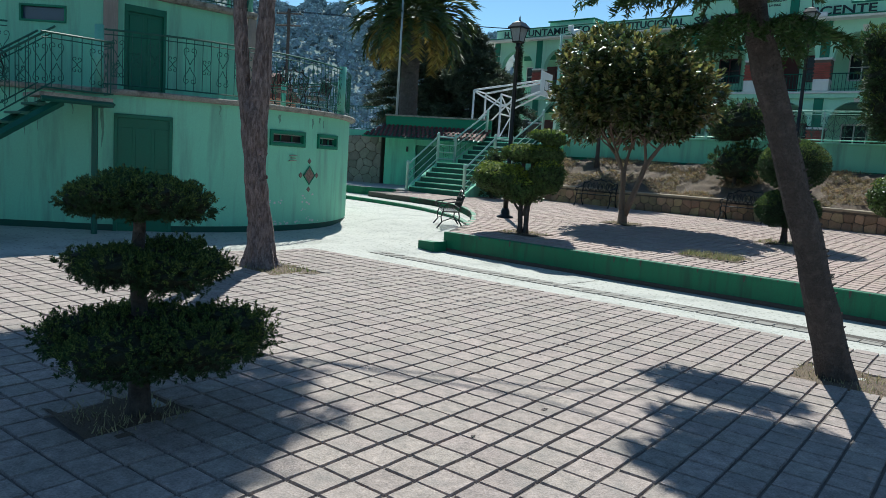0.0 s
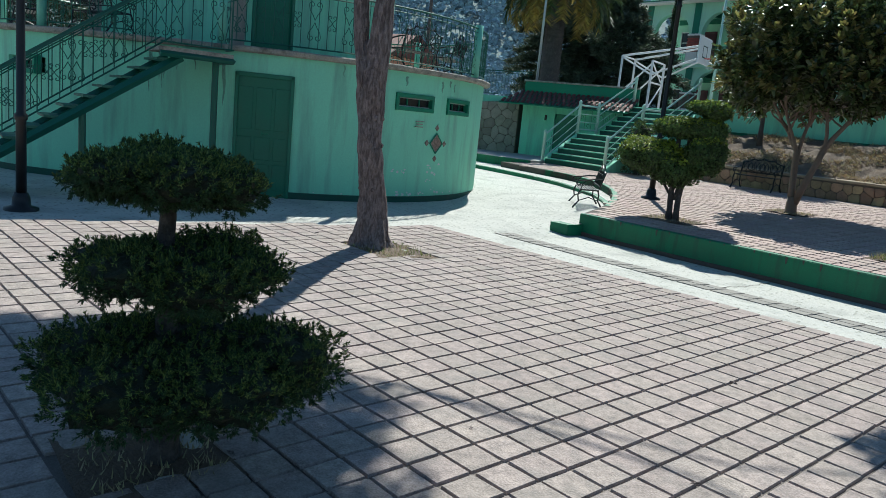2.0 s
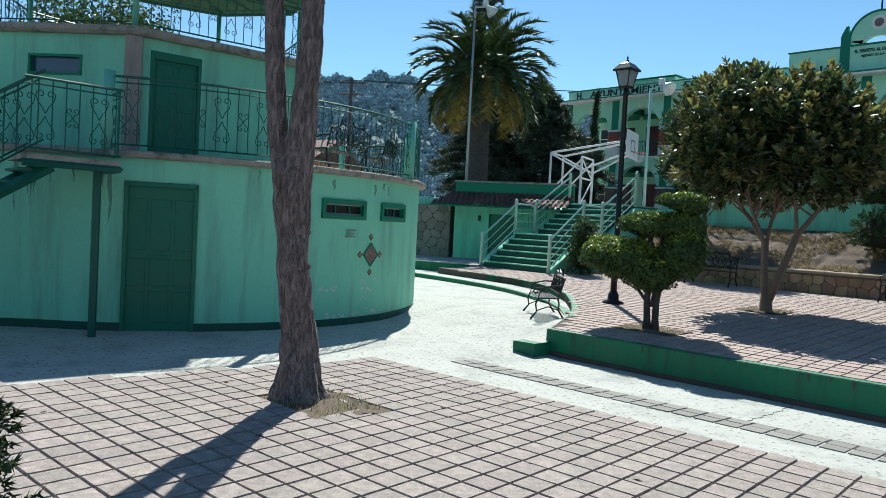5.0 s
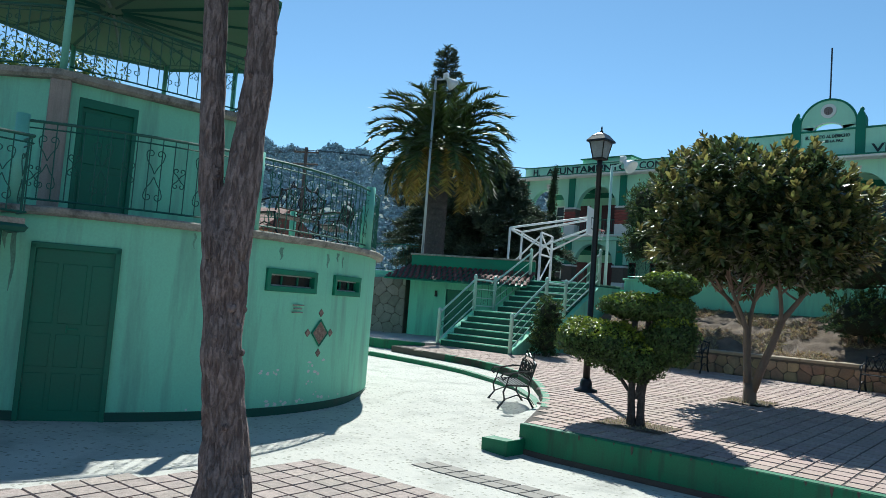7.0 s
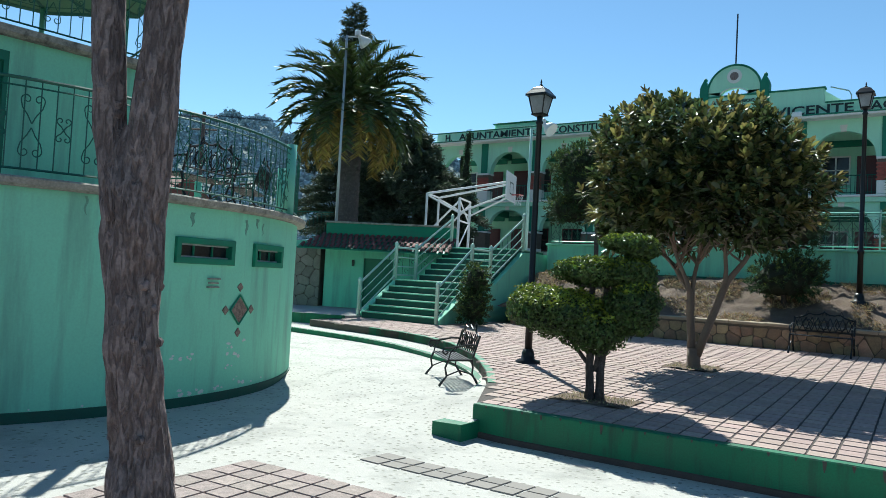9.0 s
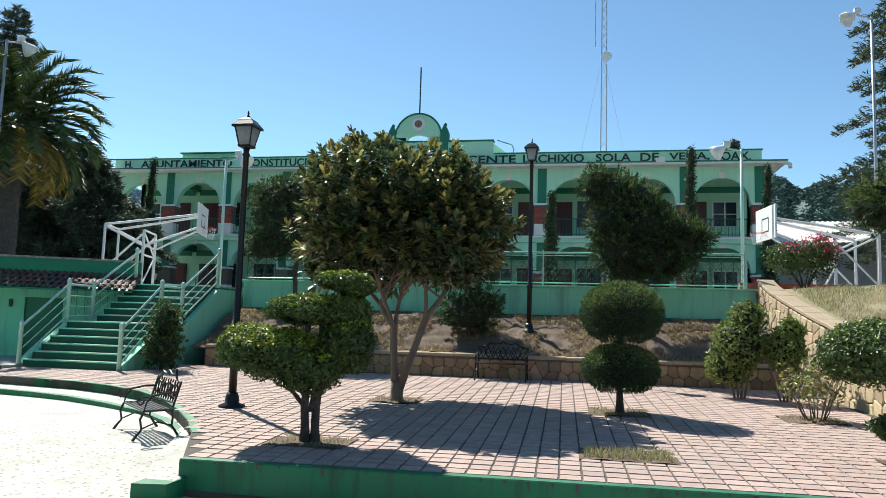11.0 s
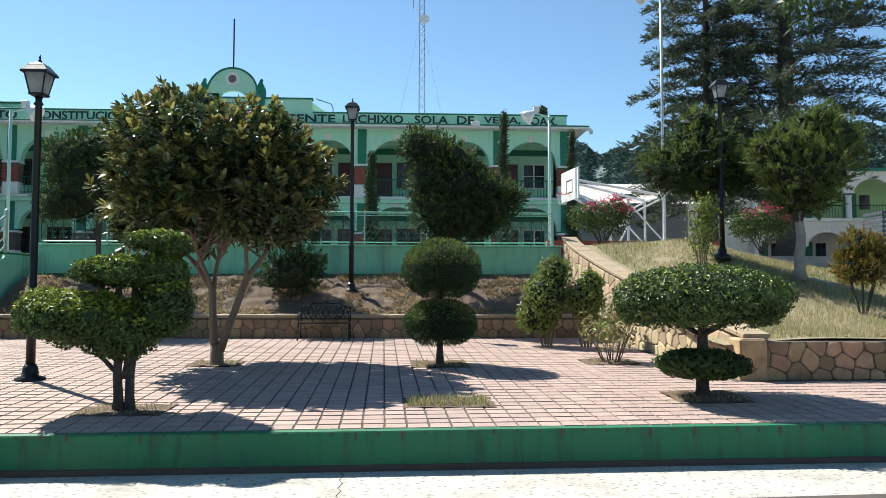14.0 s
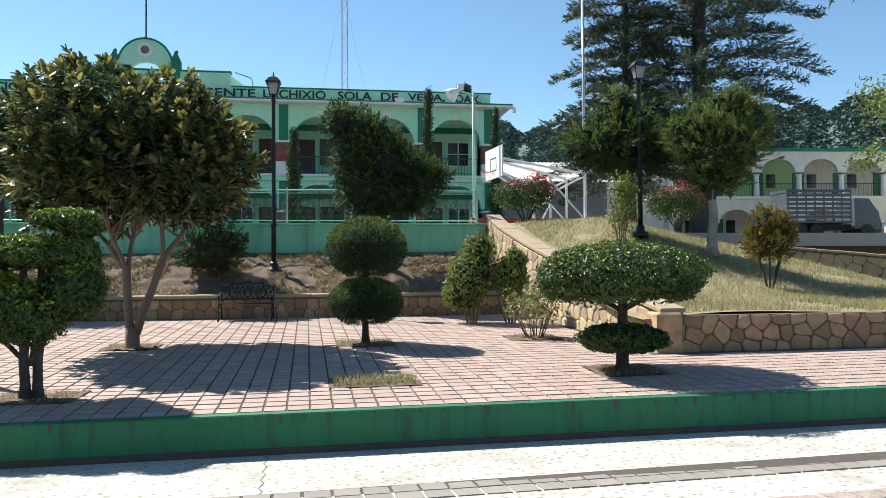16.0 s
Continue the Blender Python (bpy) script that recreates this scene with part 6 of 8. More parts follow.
def knobbly(pts, radii, seed, n=16, sub=5, groove=None):
    """A limb with buttress ridges and knots."""
    P, Rr = [], []
    for i in range(len(pts) - 1):
        for k in range(sub):
            P.append(Vector(pts[i]).lerp(Vector(pts[i + 1]), k / sub))
            Rr.append(lerp(radii[i], radii[i + 1], k / sub))
    P.append(Vector(pts[-1]))
    Rr.append(radii[-1])
    rings = []
    for p, r in zip(P, Rr):
        ring = []
        for k in range(n):
            a = 2 * math.pi * k / n
            q = Vector((math.cos(a), math.sin(a), 0))
            w = 1 + 0.12 * noise.noise(q * 1.3 + Vector((seed, 2, p.z * 3.4))) + 0.16 * noise.noise(q * 1.6 + Vector((seed, 0, p.z * 0.9))) + 0.14 * noise.noise(q * 3.5 + Vector((seed, 4, p.z * 5))) + 0.20 * noise.noise(q * 5.5 + Vector((seed, 9, p.z * 2.2)))
            if groove:
                off = (a - groove + math.pi) % (2 * math.pi) - math.pi
                w -= 0.24 * math.exp(-(off / 0.3) ** 2) * smooth(p.z / 0.5) * (0.6 + 0.8 * noise.noise(Vector((seed, 1, p.z * 1.7))))
                w += 0.13 * noise.noise(q * 1.1 + Vector((seed, 6, p.z * 2.3)))
            w += 0.22 * max(0, 1 - p.z / 0.55) ** 2 * (0.6 + 0.8 * math.cos(3 * a + seed) ** 2)
            ring.append(p + q * r * w)
        rings.append(ring)
    return Mesh().loft(rings)
part("trunk", knobbly([(0.02, 0, -0.1), (0, 0, 0.15), (-0.03, 0, 0.6), (-0.07, -0.06, 1.2), (-0.09, -0.08, 1.75), (-0.11, -0.10, 2.1), (-0.12, -0.11, 2.45)], [0.25, 0.20, 0.152, 0.143, 0.15, 0.155, 0.06], 3.0, 36, 14, 5.65), M_BARK, t, "ridged grey-brown trunk", smooth=True)
part("limb", knobbly([(-0.15, -0.14, 1.9), (-0.22, -0.20, 2.4), (-0.27, -0.25, 3.3), (-0.31, -0.29, 4.3), (-0.6, -0.4, 6.0), (-1.2, -0.1, 8.0)], [0.105, 0.09, 0.083, 0.08, 0.07, 0.03], 5.0, 20, 8), M_BARK, t, smooth=True)
part("limb", knobbly([(-0.08, -0.07, 1.9), (-0.05, -0.045, 2.5), (-0.015, -0.02, 3.3), (-0.01, -0.02, 4.3), (-0.1, 0.1, 5.6), (-0.5, 0.2, 8.0)], [0.14, 0.118, 0.106, 0.102, 0.08, 0.03], 8.0, 22, 8), M_BARK, t, smooth=True)
# thin added limbs, out of view, reaching to the shadow-casting leaf clumps
for k, pts in enumerate((((-0.25, 0.2, 5.3), (0.5, 1.4, 5.9), (2.0, 2.6, 6.2), (2.65, 3.8, 6.35)), ((0.5, 1.4, 5.9), (2.0, 2.2, 6.1), (3.3, 2.4, 6.3)))):
    stem(t, pts, 0.022, 0.01, M_BARK, "limb", 7)
g = random.Random(2)
m = Mesh()
for k in range(90):
    z = g.uniform(0.6, 4.3)
    a = g.uniform(0, 6.28)
    s = 0 if z < 1.9 else g.choice((-1, 1))
    if s == 0:
        c, r = Vector((lerp(-0.01, -0.10, z / 2.1), lerp(0.0, -0.09, z / 2.1), z)), 0.135
    elif s < 0:
        c, r = Vector((np.interp(z, (1.9, 2.4, 3.3, 4.3), (-0.15, -0.22, -0.27, -0.31)), np.interp(z, (1.9, 2.4, 3.3, 4.3), (-0.14, -0.20, -0.25, -0.29)), z)), 0.078
    else:
        c, r = Vector((np.interp(z, (1.9, 2.5, 3.3), (-0.08, -0.05, -0.015)), np.interp(z, (1.9, 2.5, 3.3), (-0.07, -0.045, -0.02)), z)), 0.10
    d = Vector((math.cos(a), math.sin(a), 0.3))
    m.tube([c + d * r * 0.6, c + d * (r + 0.006), c + d * (r + g.uniform(0.012, 0.022))], [0.036, 0.027, 0.010], 7)
part("knot", m, M_BARK, t, "knots and twig stubs")["kind"] = "stuff"
# Crown out of view, placed by its shadow; last three clumps added to cast more.
foliage("crown", t, [(-0.7, 0.1, 8.2, 1.7, 1.6, 0.8), (0.3, -0.5, 7.9, 1.4, 1.4, 0.8), (-1.7, 0.5, 8.4, 1.5, 1.4, 0.8), (-0.3, -1.2, 8.3, 1.4, 1.3, 0.7), (-1.2, 1.4, 8.5, 1.4, 1.3, 0.7), (0.9, -1.1, 8.2, 1.1, 1.0, 0.7),
                        (2.65, 3.75, 6.35, 0.55, 0.3, 0.18), (3.25, 2.85, 6.35, 0.6, 0.4, 0.2), (3.4, 2.05, 6.25, 0.55, 0.4, 0.18)], 46000, 0.20, 0.11, L_PRIVET, 50, core=False, inner=0.7, rough=0.3)

# leaning araucaria beside the path
t = thing("araucaria_tree", "leaning araucaria with dark scaly bark and drooping whorled branches", "tree", Matrix.Translation((3.35, 2.6, 0)))
A_LINE = [Vector(p) for p in ((0, 0, -0.15), (-0.24, -0.46, 1.0), (-0.5, -0.98, 2.15), (-0.66, -1.32, 3.0), (-0.78, -1.55, 3.9), (-0.85, -1.65, 6.65))]


def on_axis(s):
    """A place on the curved trunk, s from 0 to 1 by height."""
    z = -0.15 + 6.8 * s
    for a, b in zip(A_LINE, A_LINE[1:]):
        if z <= b.z:
            return a.lerp(b, (z - a.z) / (b.z - a.z))
    return A_LINE[-1]


part("trunk", knobbly([on_axis(i / 8) + Vector((0.02 * math.sin(i), 0, 0)) for i in range(9)], [lerp(0.128, 0.06, i / 8) for i in range(9)], 11.0, 18, 6), M_BARK_DK, t, "dark scaly leaning trunk", smooth=True)
m = Mesh()
g = random.Random(5)
for k in range(420):
    s = g.uniform(0.03, 0.75)
    c = on_axis(s)
    a = g.uniform(0, 6.28)
    r = lerp(0.128, 0.06, s)
    d = Vector((math.cos(a), math.sin(a), 0.5)).normalized()
    m.tube([c + d * r * 0.9, c + d * (r + 0.035)], [0.016, 0.004], 4)
part("bark_scale", m, M_BARK_DK, t)["kind"] = "stuff"
P, Dv = [], []
# height along the trunk, compass angle and length of each bough
BOUGHS = [(0.472, a, l) for a, l in ((180, 0.95), (212, 1.1), (245, 1.3), (290, 1.0), (335, 0.8))] + [(0.543, 95, 1.8), (0.543, 114, 2.05), (0.535, 132, 1.6)]
BOUGHS += [(0.42, 25 + 60 * k, 0.62) for k in range(6)]
for sh, turn, big in ((0.86, 8, 1.9), (0.93, 30, 1.6), (0.98, 0, 1.1)):
    BOUGHS += [(sh, turn + 60 * k, big if 160 <= (turn + 60 * k) % 360 <= 310 else min(big, 1.2)) for k in range(6)]
for s, a, ln in BOUGHS:
    c = on_axis(s)
    d = Vector((math.cos(radians(a)), math.sin(radians(a)), 0))
    rise = 0.17 if s < 0.7 else 0.36
    pts = [c + d * ln * u + Vector((0, 0, rise * ln * math.sin(u * 2.2) - 0.20 * ln * u * u * (1 if s < 0.7 else 0.6))) for u in (0, 0.2, 0.4, 0.6, 0.8, 1.0)]
    part("branch", Mesh().tube(pts, [0.032, 0.026, 0.021, 0.017, 0.012, 0.006], 6), M_BARK_DK, t)
    sidev = Vector((-d.y, d.x, 0))
    for u in np.linspace(0.22, 1.0, max(6, int(19 * ln))):
        i = min(4, int(u * 5))
        b = Vector(pts[i]).lerp(Vector(pts[i + 1]), u * 5 - i)
        for sg in (-1, 1):
            tw = (0.50 * (1.15 - u) + 0.17) * min(1.2, ln / 1.7) * rng.uniform(0.75, 1.2)
            e = b + (sidev * sg * 0.75 + d * 0.6 + Vector((0, 0, -0.25 + 0.2 * rng.normal()))).normalized() * tw
            for q in np.linspace(0, 1, max(8, int(tw * 60))):
                pt = b.lerp(e, q) - Vector((0, 0, 0.10 * q * q))
                for _ in range(5):
                    P.append(pt)
                    Dv.append((e - b).normalized() * 1.0 + Vector(rng.normal(size=3)) * 0.5)
v, f = blades(np.array(P), np.array(Dv), 0.062, 0.017)
part("needles", fast("needles", v, f, L_ARAU), None, t, "stiff green needles")["kind"] = "stuff"

# clipped privet of stepped pads on the terrace
t = thing("topiary_privet", "privet clipped into stepped green pads on forked trunks", "topiary", Matrix.Translation((-3.47, 7.40, terr(7.4))))
for k, (x, y) in enumerate(((-0.05, 0), (0.06, 0.04))):
    stem(t, wobble((x, y, -0.1), (x * 1.5, y * 2, 1.4), 6, 0.03, k + 3), 0.052, 0.036, M_BARK_DK)
for k, e in enumerate(((-0.55, -0.05, 0.9), (0.35, 0.1, 1.05), (0.2, 0.1, 1.75))):
    stem(t, wobble((0, 0, 0.35), e, 5, 0.04, k + 9), 0.03, 0.015, M_BARK_DK, "branch", 6)
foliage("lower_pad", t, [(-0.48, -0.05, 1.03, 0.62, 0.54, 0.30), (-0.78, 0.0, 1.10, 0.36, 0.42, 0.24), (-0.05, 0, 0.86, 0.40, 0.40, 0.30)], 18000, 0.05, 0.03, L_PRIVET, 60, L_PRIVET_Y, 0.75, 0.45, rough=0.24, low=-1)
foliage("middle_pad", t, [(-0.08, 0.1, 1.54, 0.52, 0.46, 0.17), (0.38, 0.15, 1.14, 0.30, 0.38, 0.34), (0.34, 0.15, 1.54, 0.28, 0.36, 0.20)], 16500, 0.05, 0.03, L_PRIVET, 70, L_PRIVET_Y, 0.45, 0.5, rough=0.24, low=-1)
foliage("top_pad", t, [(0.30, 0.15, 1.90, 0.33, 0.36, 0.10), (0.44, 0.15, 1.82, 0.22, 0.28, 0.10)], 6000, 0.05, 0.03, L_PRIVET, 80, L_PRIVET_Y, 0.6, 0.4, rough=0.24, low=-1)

# glossy multi-stemmed tree in the middle of the terrace
t = thing("loquat_tree", "round-crowned multi-stemmed tree with glossy dark leaves and bronze tips", "tree", Matrix.Translation((-3.47, 11.40, terr(11.4))))
g = random.Random(9)
stem(t, wobble((0, 0, -0.1), (0.0, 0.0, 0.32), 3, 0.01, 1), 0.12, 0.10, M_BARK_LT)
ends = [(-0.85, 0.2, 2.2), (-0.45, -0.3, 2.4), (0.02, 0.35, 2.5), (1.15, 0.0, 2.35), (0.55, -0.45, 2.5)]
mids = [(-0.11, 0.02, 1.25), (-0.09, -0.02, 1.22), (-0.07, 0.03, 1.22), (0.47, 0.0, 1.42), (0.45, -0.03, 1.42)]
for k, (mi, e) in enumerate(zip(mids, ends)):
    b0 = (-0.03 if k < 3 else 0.05, 0, 0.2)
    pts = wobble(b0, mi, 3, 0.012, 3 if k < 3 else 5) + wobble(mi, e, 5, 0.06, k + 12)[1:]
    stem(t, pts, 0.072 if k in (0, 3) else 0.05, 0.018, M_BARK_LT, "limb", 8)
    for j in range(5):
        a = g.uniform(0, 6.28)
        p0 = Vector(mi).lerp(Vector(e), g.uniform(0.35, 0.95))
        p1 = p0 + Vector((math.cos(a) * 0.6, math.sin(a) * 0.6, g.uniform(0.4, 0.9)))
        stem(t, wobble(p0, p1, 4, 0.06, k * 7 + j), 0.022, 0.008, M_BARK_LT, "branch", 5)
P, Dv = [], []
while len(P) < 1900:
    d = Vector(rng.normal(size=3)).normalized()
    q = 1 - 0.75 * rng.random() ** 2.2
    lump = 1 + 0.20 * noise.noise(d * 2.6 + Vector((4, 0, 0))) + 0.12 * noise.noise(d * 6.0)
    c = Vector((d.x * 1.88 * q * lump, d.y * 1.8 * q * lump, 2.95 + d.z * (1.4 if d.z > 0 else 1.2) * q * lump))
    c.z -= 0.20 * c.x * max(0, d.z)
    if c.z > 1.75 + 0.7 * max(0, 1 - math.hypot(c.x, c.y) / 1.5) + 0.35 * noise.noise(c * 1.7) and noise.noise(c * 1.25 + Vector((9, 3, 1))) > -0.33:
        P.append(c)
        Dv.append((d * 0.8 + Vector((0, 0, 0.75)) + Vector(rng.normal(size=3)) * 0.3).normalized())
sprays = {False: ([], []), True: ([], [])}
for c, d in zip(P, Dv):
    young_lit = c.z > 2.3 and (c - Vector((0, 0, 2.75))).length > 1.4 and rng.random() < 0.6
    n = 15
    for k in range(n):
        a = k * 2.4
        s1 = d.orthogonal().normalized()
        s2 = d.cross(s1)
        w = k / n
        ld = d * lerp(1.0, -0.15, w) + (s1 * math.cos(a) + s2 * math.sin(a)) * lerp(0.25, 1.0, w)
        pos = c + d * 0.10 * (1 - w) - d * 0.10 * w
        sel = sprays[bool(young_lit and k < 9)]
        sel[0].append(pos)
        sel[1].append(ld.normalized())
crown = None
for key, nm, ma in ((False, "crown", L_MAG), (True, "young_lit_leaves", L_MAG_Y)):
    pos, ld = np.array(sprays[key][0]), unit(np.array(sprays[key][1]) + rng.normal(size=(len(sprays[key][0]), 3)) * 0.15)
    wv = unit(np.cross(ld, unit(np.array((0, 0, 1.0)) + rng.normal(size=ld.shape) * 0.35)))
    ln = rng.uniform(0.10, 0.19, (len(pos), 1))
    wd = ln * 0.2
    sag = np.array((0, 0, -1.0)) * ln
    v = np.stack([pos, pos + ld * ln * 0.35 - wv * wd + sag * 0.02, pos + ld * ln * 0.75 - wv * wd * 0.8 + sag * 0.08, pos + ld * ln + sag * 0.18, pos + ld * ln * 0.75 + wv * wd * 0.8 + sag * 0.08, pos + ld * ln * 0.35 + wv * wd + sag * 0.02], axis=1).reshape(-1, 3)
    ii = np.arange(len(pos))[:, None] * 6
    o = new(nm, fast(nm, v, np.concatenate([ii + np.array((0, 1, 2, 3)), ii + np.array((0, 3, 4, 5))]), ma))
    o.parent = crown or t
    crown = crown or o

# two-ball juniper
t = thing("topiary_ball", "dark juniper clipped into two stacked balls", "topiary", Matrix.Translation((0.21, 11.2, terr(11.2))))
stem(t, wobble((0, 0, -0.1), (0, 0, 1.6), 5, 0.02, 4), 0.06, 0.04, M_BARK_DK)
foliage("upper_ball", t, [(0.02, 0, 1.57, 0.65, 0.65, 0.51)], 20000, 0.04, 0.014, L_JUN, 140, L_JUN_L, 0.4, 0.2, needles=True, rough=0.05, freq=3)
foliage("lower_ball", t, [(0, 0, 0.69, 0.60, 0.60, 0.40)], 15000, 0.04, 0.014, L_JUN, 150, L_JUN_L, 0.3, 0.2, needles=True, rough=0.06, freq=3)

# mushroom-shaped privet
t = thing("topiary_mushroom", "dark green privet clipped like a mushroom over a small disc", "topiary", Matrix.Translation((3.35, 8.12, terr(8.1))))
stem(t, wobble((0, 0, -0.1), (0.0, 0, 1.15), 6, 0.02, 6), 0.085, 0.05, M_BARK_DK)
for k in range(6):
    a = k * 1.05
    stem(t, wobble((0, 0, 0.75), (0.7 * math.cos(a), 0.7 * math.sin(a), 1.12), 4, 0.04, k + 31), 0.03, 0.012, M_BARK_DK, "branch", 5)
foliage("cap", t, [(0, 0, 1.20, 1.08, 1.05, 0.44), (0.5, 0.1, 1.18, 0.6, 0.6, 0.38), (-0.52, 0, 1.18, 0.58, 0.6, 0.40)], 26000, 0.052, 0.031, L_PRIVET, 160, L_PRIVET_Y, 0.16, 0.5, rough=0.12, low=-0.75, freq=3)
foliage("disc", t, [(0, 0, 0.40, 0.58, 0.58, 0.18)], 5000, 0.055, 0.034, L_PRIVET, 170, rough=0.10, low=-1)

# leaning bird-shaped juniper before the fence
t = thing("topiary_bird", "large dark juniper clipped into a leaning bird shape", "topiary", Matrix.Translation((1.0, 18.1, bank_z(1.0, 18.1))))
stem(t, wobble((0, 0, -0.2), (0.1, 0, 1.2), 5, 0.04, 6), 0.12, 0.09, M_BARK_DK)
bl = [(-1.1, 0, 3.6, 0.42, 0.4, 0.5), (-0.65, 0, 3.45, 0.52, 0.5, 0.52), (-0.15, 0, 3.2, 0.58, 0.55, 0.55), (-0.72, 0, 2.75, 0.6, 0.6, 0.62), (0.0, 0, 2.55, 0.82, 0.75, 0.72), (0.5, 0, 2.45, 0.7, 0.65, 0.6),
      (-0.45, 0, 2.0, 0.75, 0.7, 0.68), (0.3, 0, 1.85, 0.78, 0.7, 0.62), (0.9, 0, 2.1, 0.6, 0.55, 0.5), (1.32, 0, 2.35, 0.38, 0.38, 0.32), (0.6, 0, 1.6, 0.4, 0.4, 0.35), (-0.3, 0, 1.5, 0.42, 0.4, 0.4)]
foliage("crown", t, bl, 48000, 0.10, 0.028, L_JUN, 200, L_JUN_L, 0.3, 0.3, needles=True, rough=0.22, freq=4, tilt=0.45, tuft=(26, 0.26, 0.2))

# dark junipers along the fence
for lab, x, y, bls, cnt in (("dark upright juniper before the court fence", -8.2, 18.2, [(-0.1, 0, 2.6, 1.2, 1.0, 0.85), (-0.5, 0, 3.3, 0.95, 0.9, 0.6), (0.2, 0, 3.5, 0.75, 0.8, 0.55), (0.6, 0, 2.2, 0.7, 0.7, 0.5), (-0.8, 0, 2.1, 0.75, 0.7, 0.5)], 34000),
                            ("dark juniper clipped into two tiers on the earth bank", -3.25, 17.6, [(0, 0, 0.55, 0.78, 0.7, 0.5), (0.3, 0, 0.8, 0.5, 0.5, 0.35), (0, 0, 1.75, 0.85, 0.8, 0.5), (-0.25, 0, 1.55, 0.6, 0.55, 0.4), (0.1, 0, 2.1, 0.55, 0.5, 0.3)], 18000),
                            ("small dark clipped shrub beside the stairs", -9.85, 14.6, [(0, 0, 0.5, 0.4, 0.4, 0.5), (0.05, 0, 1.1, 0.33, 0.33, 0.45)], 6000)):
    z = bank_z(x, y) if y > 16.2 else terr(y)
    t = thing("juniper", lab, "shrub", Matrix.Translation((x, y, z)))
    stem(t, wobble((0, 0, -0.2), (0, 0, bls[0][2]), 4, 0.03, 3), 0.07, 0.05, M_BARK_DK)
    foliage("crown", t, bls, cnt, 0.08, 0.022, L_JUN, int(abs(x) * 10), L_JUN_L, 0.2, 0.2, needles=True, rough=0.2, freq=4, tuft=(26, 0.2, 0.3))

# light green shrubs and the dry rose by the sloping wall
for lab, x, y, bls, cnt in (("light green leafy shrub by the stone wall", 2.55, 14.2, [(0, 0, 1.0, 0.5, 0.5, 0.55), (0.15, 0, 1.5, 0.35, 0.35, 0.35), (-0.2, 0, 0.6, 0.42, 0.4, 0.4)], 3600),
                            ("small bright green shrub by the stone wall", 3.3, 13.9, [(0, 0, 0.95, 0.36, 0.36, 0.42), (0.1, 0, 1.3, 0.25, 0.25, 0.25)], 2200)):
    t = thing("shrub", lab, "shrub", Matrix.Translation((x, y, terr(y))))
    for k in range(4):
        stem(t, wobble((0.05 * k - 0.07, 0, -0.05), (0.2 * (k - 1.5), 0.1, 0.9), 4, 0.04, k), 0.025, 0.01, M_BARK_LT, "stem", 5)
    foliage("leaves", t, bls, cnt, 0.10, 0.05, L_LIGHT, int(x * 30), None, core=True, rough=0.25, inner=0.5)
t = thing("rose_bush", "half-dry rose bush with yellowing leaves", "shrub", Matrix.Translation((3.15, 11.55, terr(11.5))))
g = random.Random(21)
for k in range(14):
    a = g.uniform(0, 6.28)
    stem(t, wobble((0.1 * math.cos(a), 0.1 * math.sin(a), -0.05), (0.42 * math.cos(a), 0.42 * math.sin(a), g.uniform(0.5, 0.95)), 4, 0.05, k), 0.012, 0.005, M_BARK_LT, "stem", 5)
foliage("leaves", t, [(0, 0, 0.5, 0.45, 0.45, 0.35), (0.1, 0, 0.75, 0.3, 0.3, 0.25)], 700, 0.09, 0.05, L_GRASS, 310, L_LIGHT, 0.4, -1, core=False, rough=0.3, inner=0.8)
foliage("dry_leaves", t, [(-0.3, 0.3, 0.6, 0.25, 0.2, 0.3)], 50, 0.08, 0.06, L_MAG_Y, 311, core=False, inner=0.8)

# lawn trees
def lollipop(label, x, y, z, trunk_h, blobs, cnt, seed, white=False, mat1=L_CYP, young_lit=0.4, lift=0.12):
    t = thing("juniper_tree", label, "tree", Matrix.Translation((x, y, z)), group="clipped lawn junipers")
    stem(t, wobble((0, 0, -0.2), (0.03, 0, trunk_h), 6, 0.04, seed), 0.12, 0.09, M_WOOD_W if white else M_BARK_DK)
    for k in range(5):
        a = k * 1.3
        stem(t, wobble((0, 0, trunk_h * 0.75), (0.6 * math.cos(a), 0.6 * math.sin(a), trunk_h + 0.7), 4, 0.05, seed + k), 0.05, 0.02, M_BARK_DK, "branch", 5)
    foliage("crown", t, blobs, int(cnt * 2.6), 0.085, 0.022, mat1, seed, L_JUN_L, young_lit, 0.25, needles=True, rough=0.42, freq=4.6, inner=0.4, tilt=0.4, tuft=(34, 0.22, lift))


lollipop("dense dark green clipped juniper tree on the lawn", 7.0, 17.0, 2.5, 1.6, [(-0.1, 0, 2.3, 1.25, 1.1, 0.55), (0.6, 0, 2.0, 0.95, 0.9, 0.42), (-0.75, 0, 2.1, 0.8, 0.75, 0.5), (0.05, 0, 2.9, 0.85, 0.8, 0.42), (-0.05, 0, 3.3, 0.5, 0.5, 0.35), (0.1, 0, 1.8, 1.0, 0.9, 0.25)], 18000, 400, mat1=L_JUN, young_lit=0.6, lift=0.05)
lollipop("olive green clipped juniper tree with a grey trunk", 8.5, 15.2, 2.05, 1.4, [(0.2, 0, 2.3, 1.05, 1.0, 0.7), (0.75, 0, 2.9, 0.72, 0.7, 0.6), (-0.35, 0, 2.75, 0.75, 0.7, 0.55), (0.1, 0, 1.7, 0.6, 0.55, 0.45), (0.5, 0, 3.4, 0.5, 0.5, 0.38)], 18000, 420, True, lift=0.75)
t = thing("golden_cypress", "small golden brown cypress bush on thin stems", "shrub", Matrix.Translation((8.55, 13.0, lawn_z(8.55, 13.0) - 0.03)))
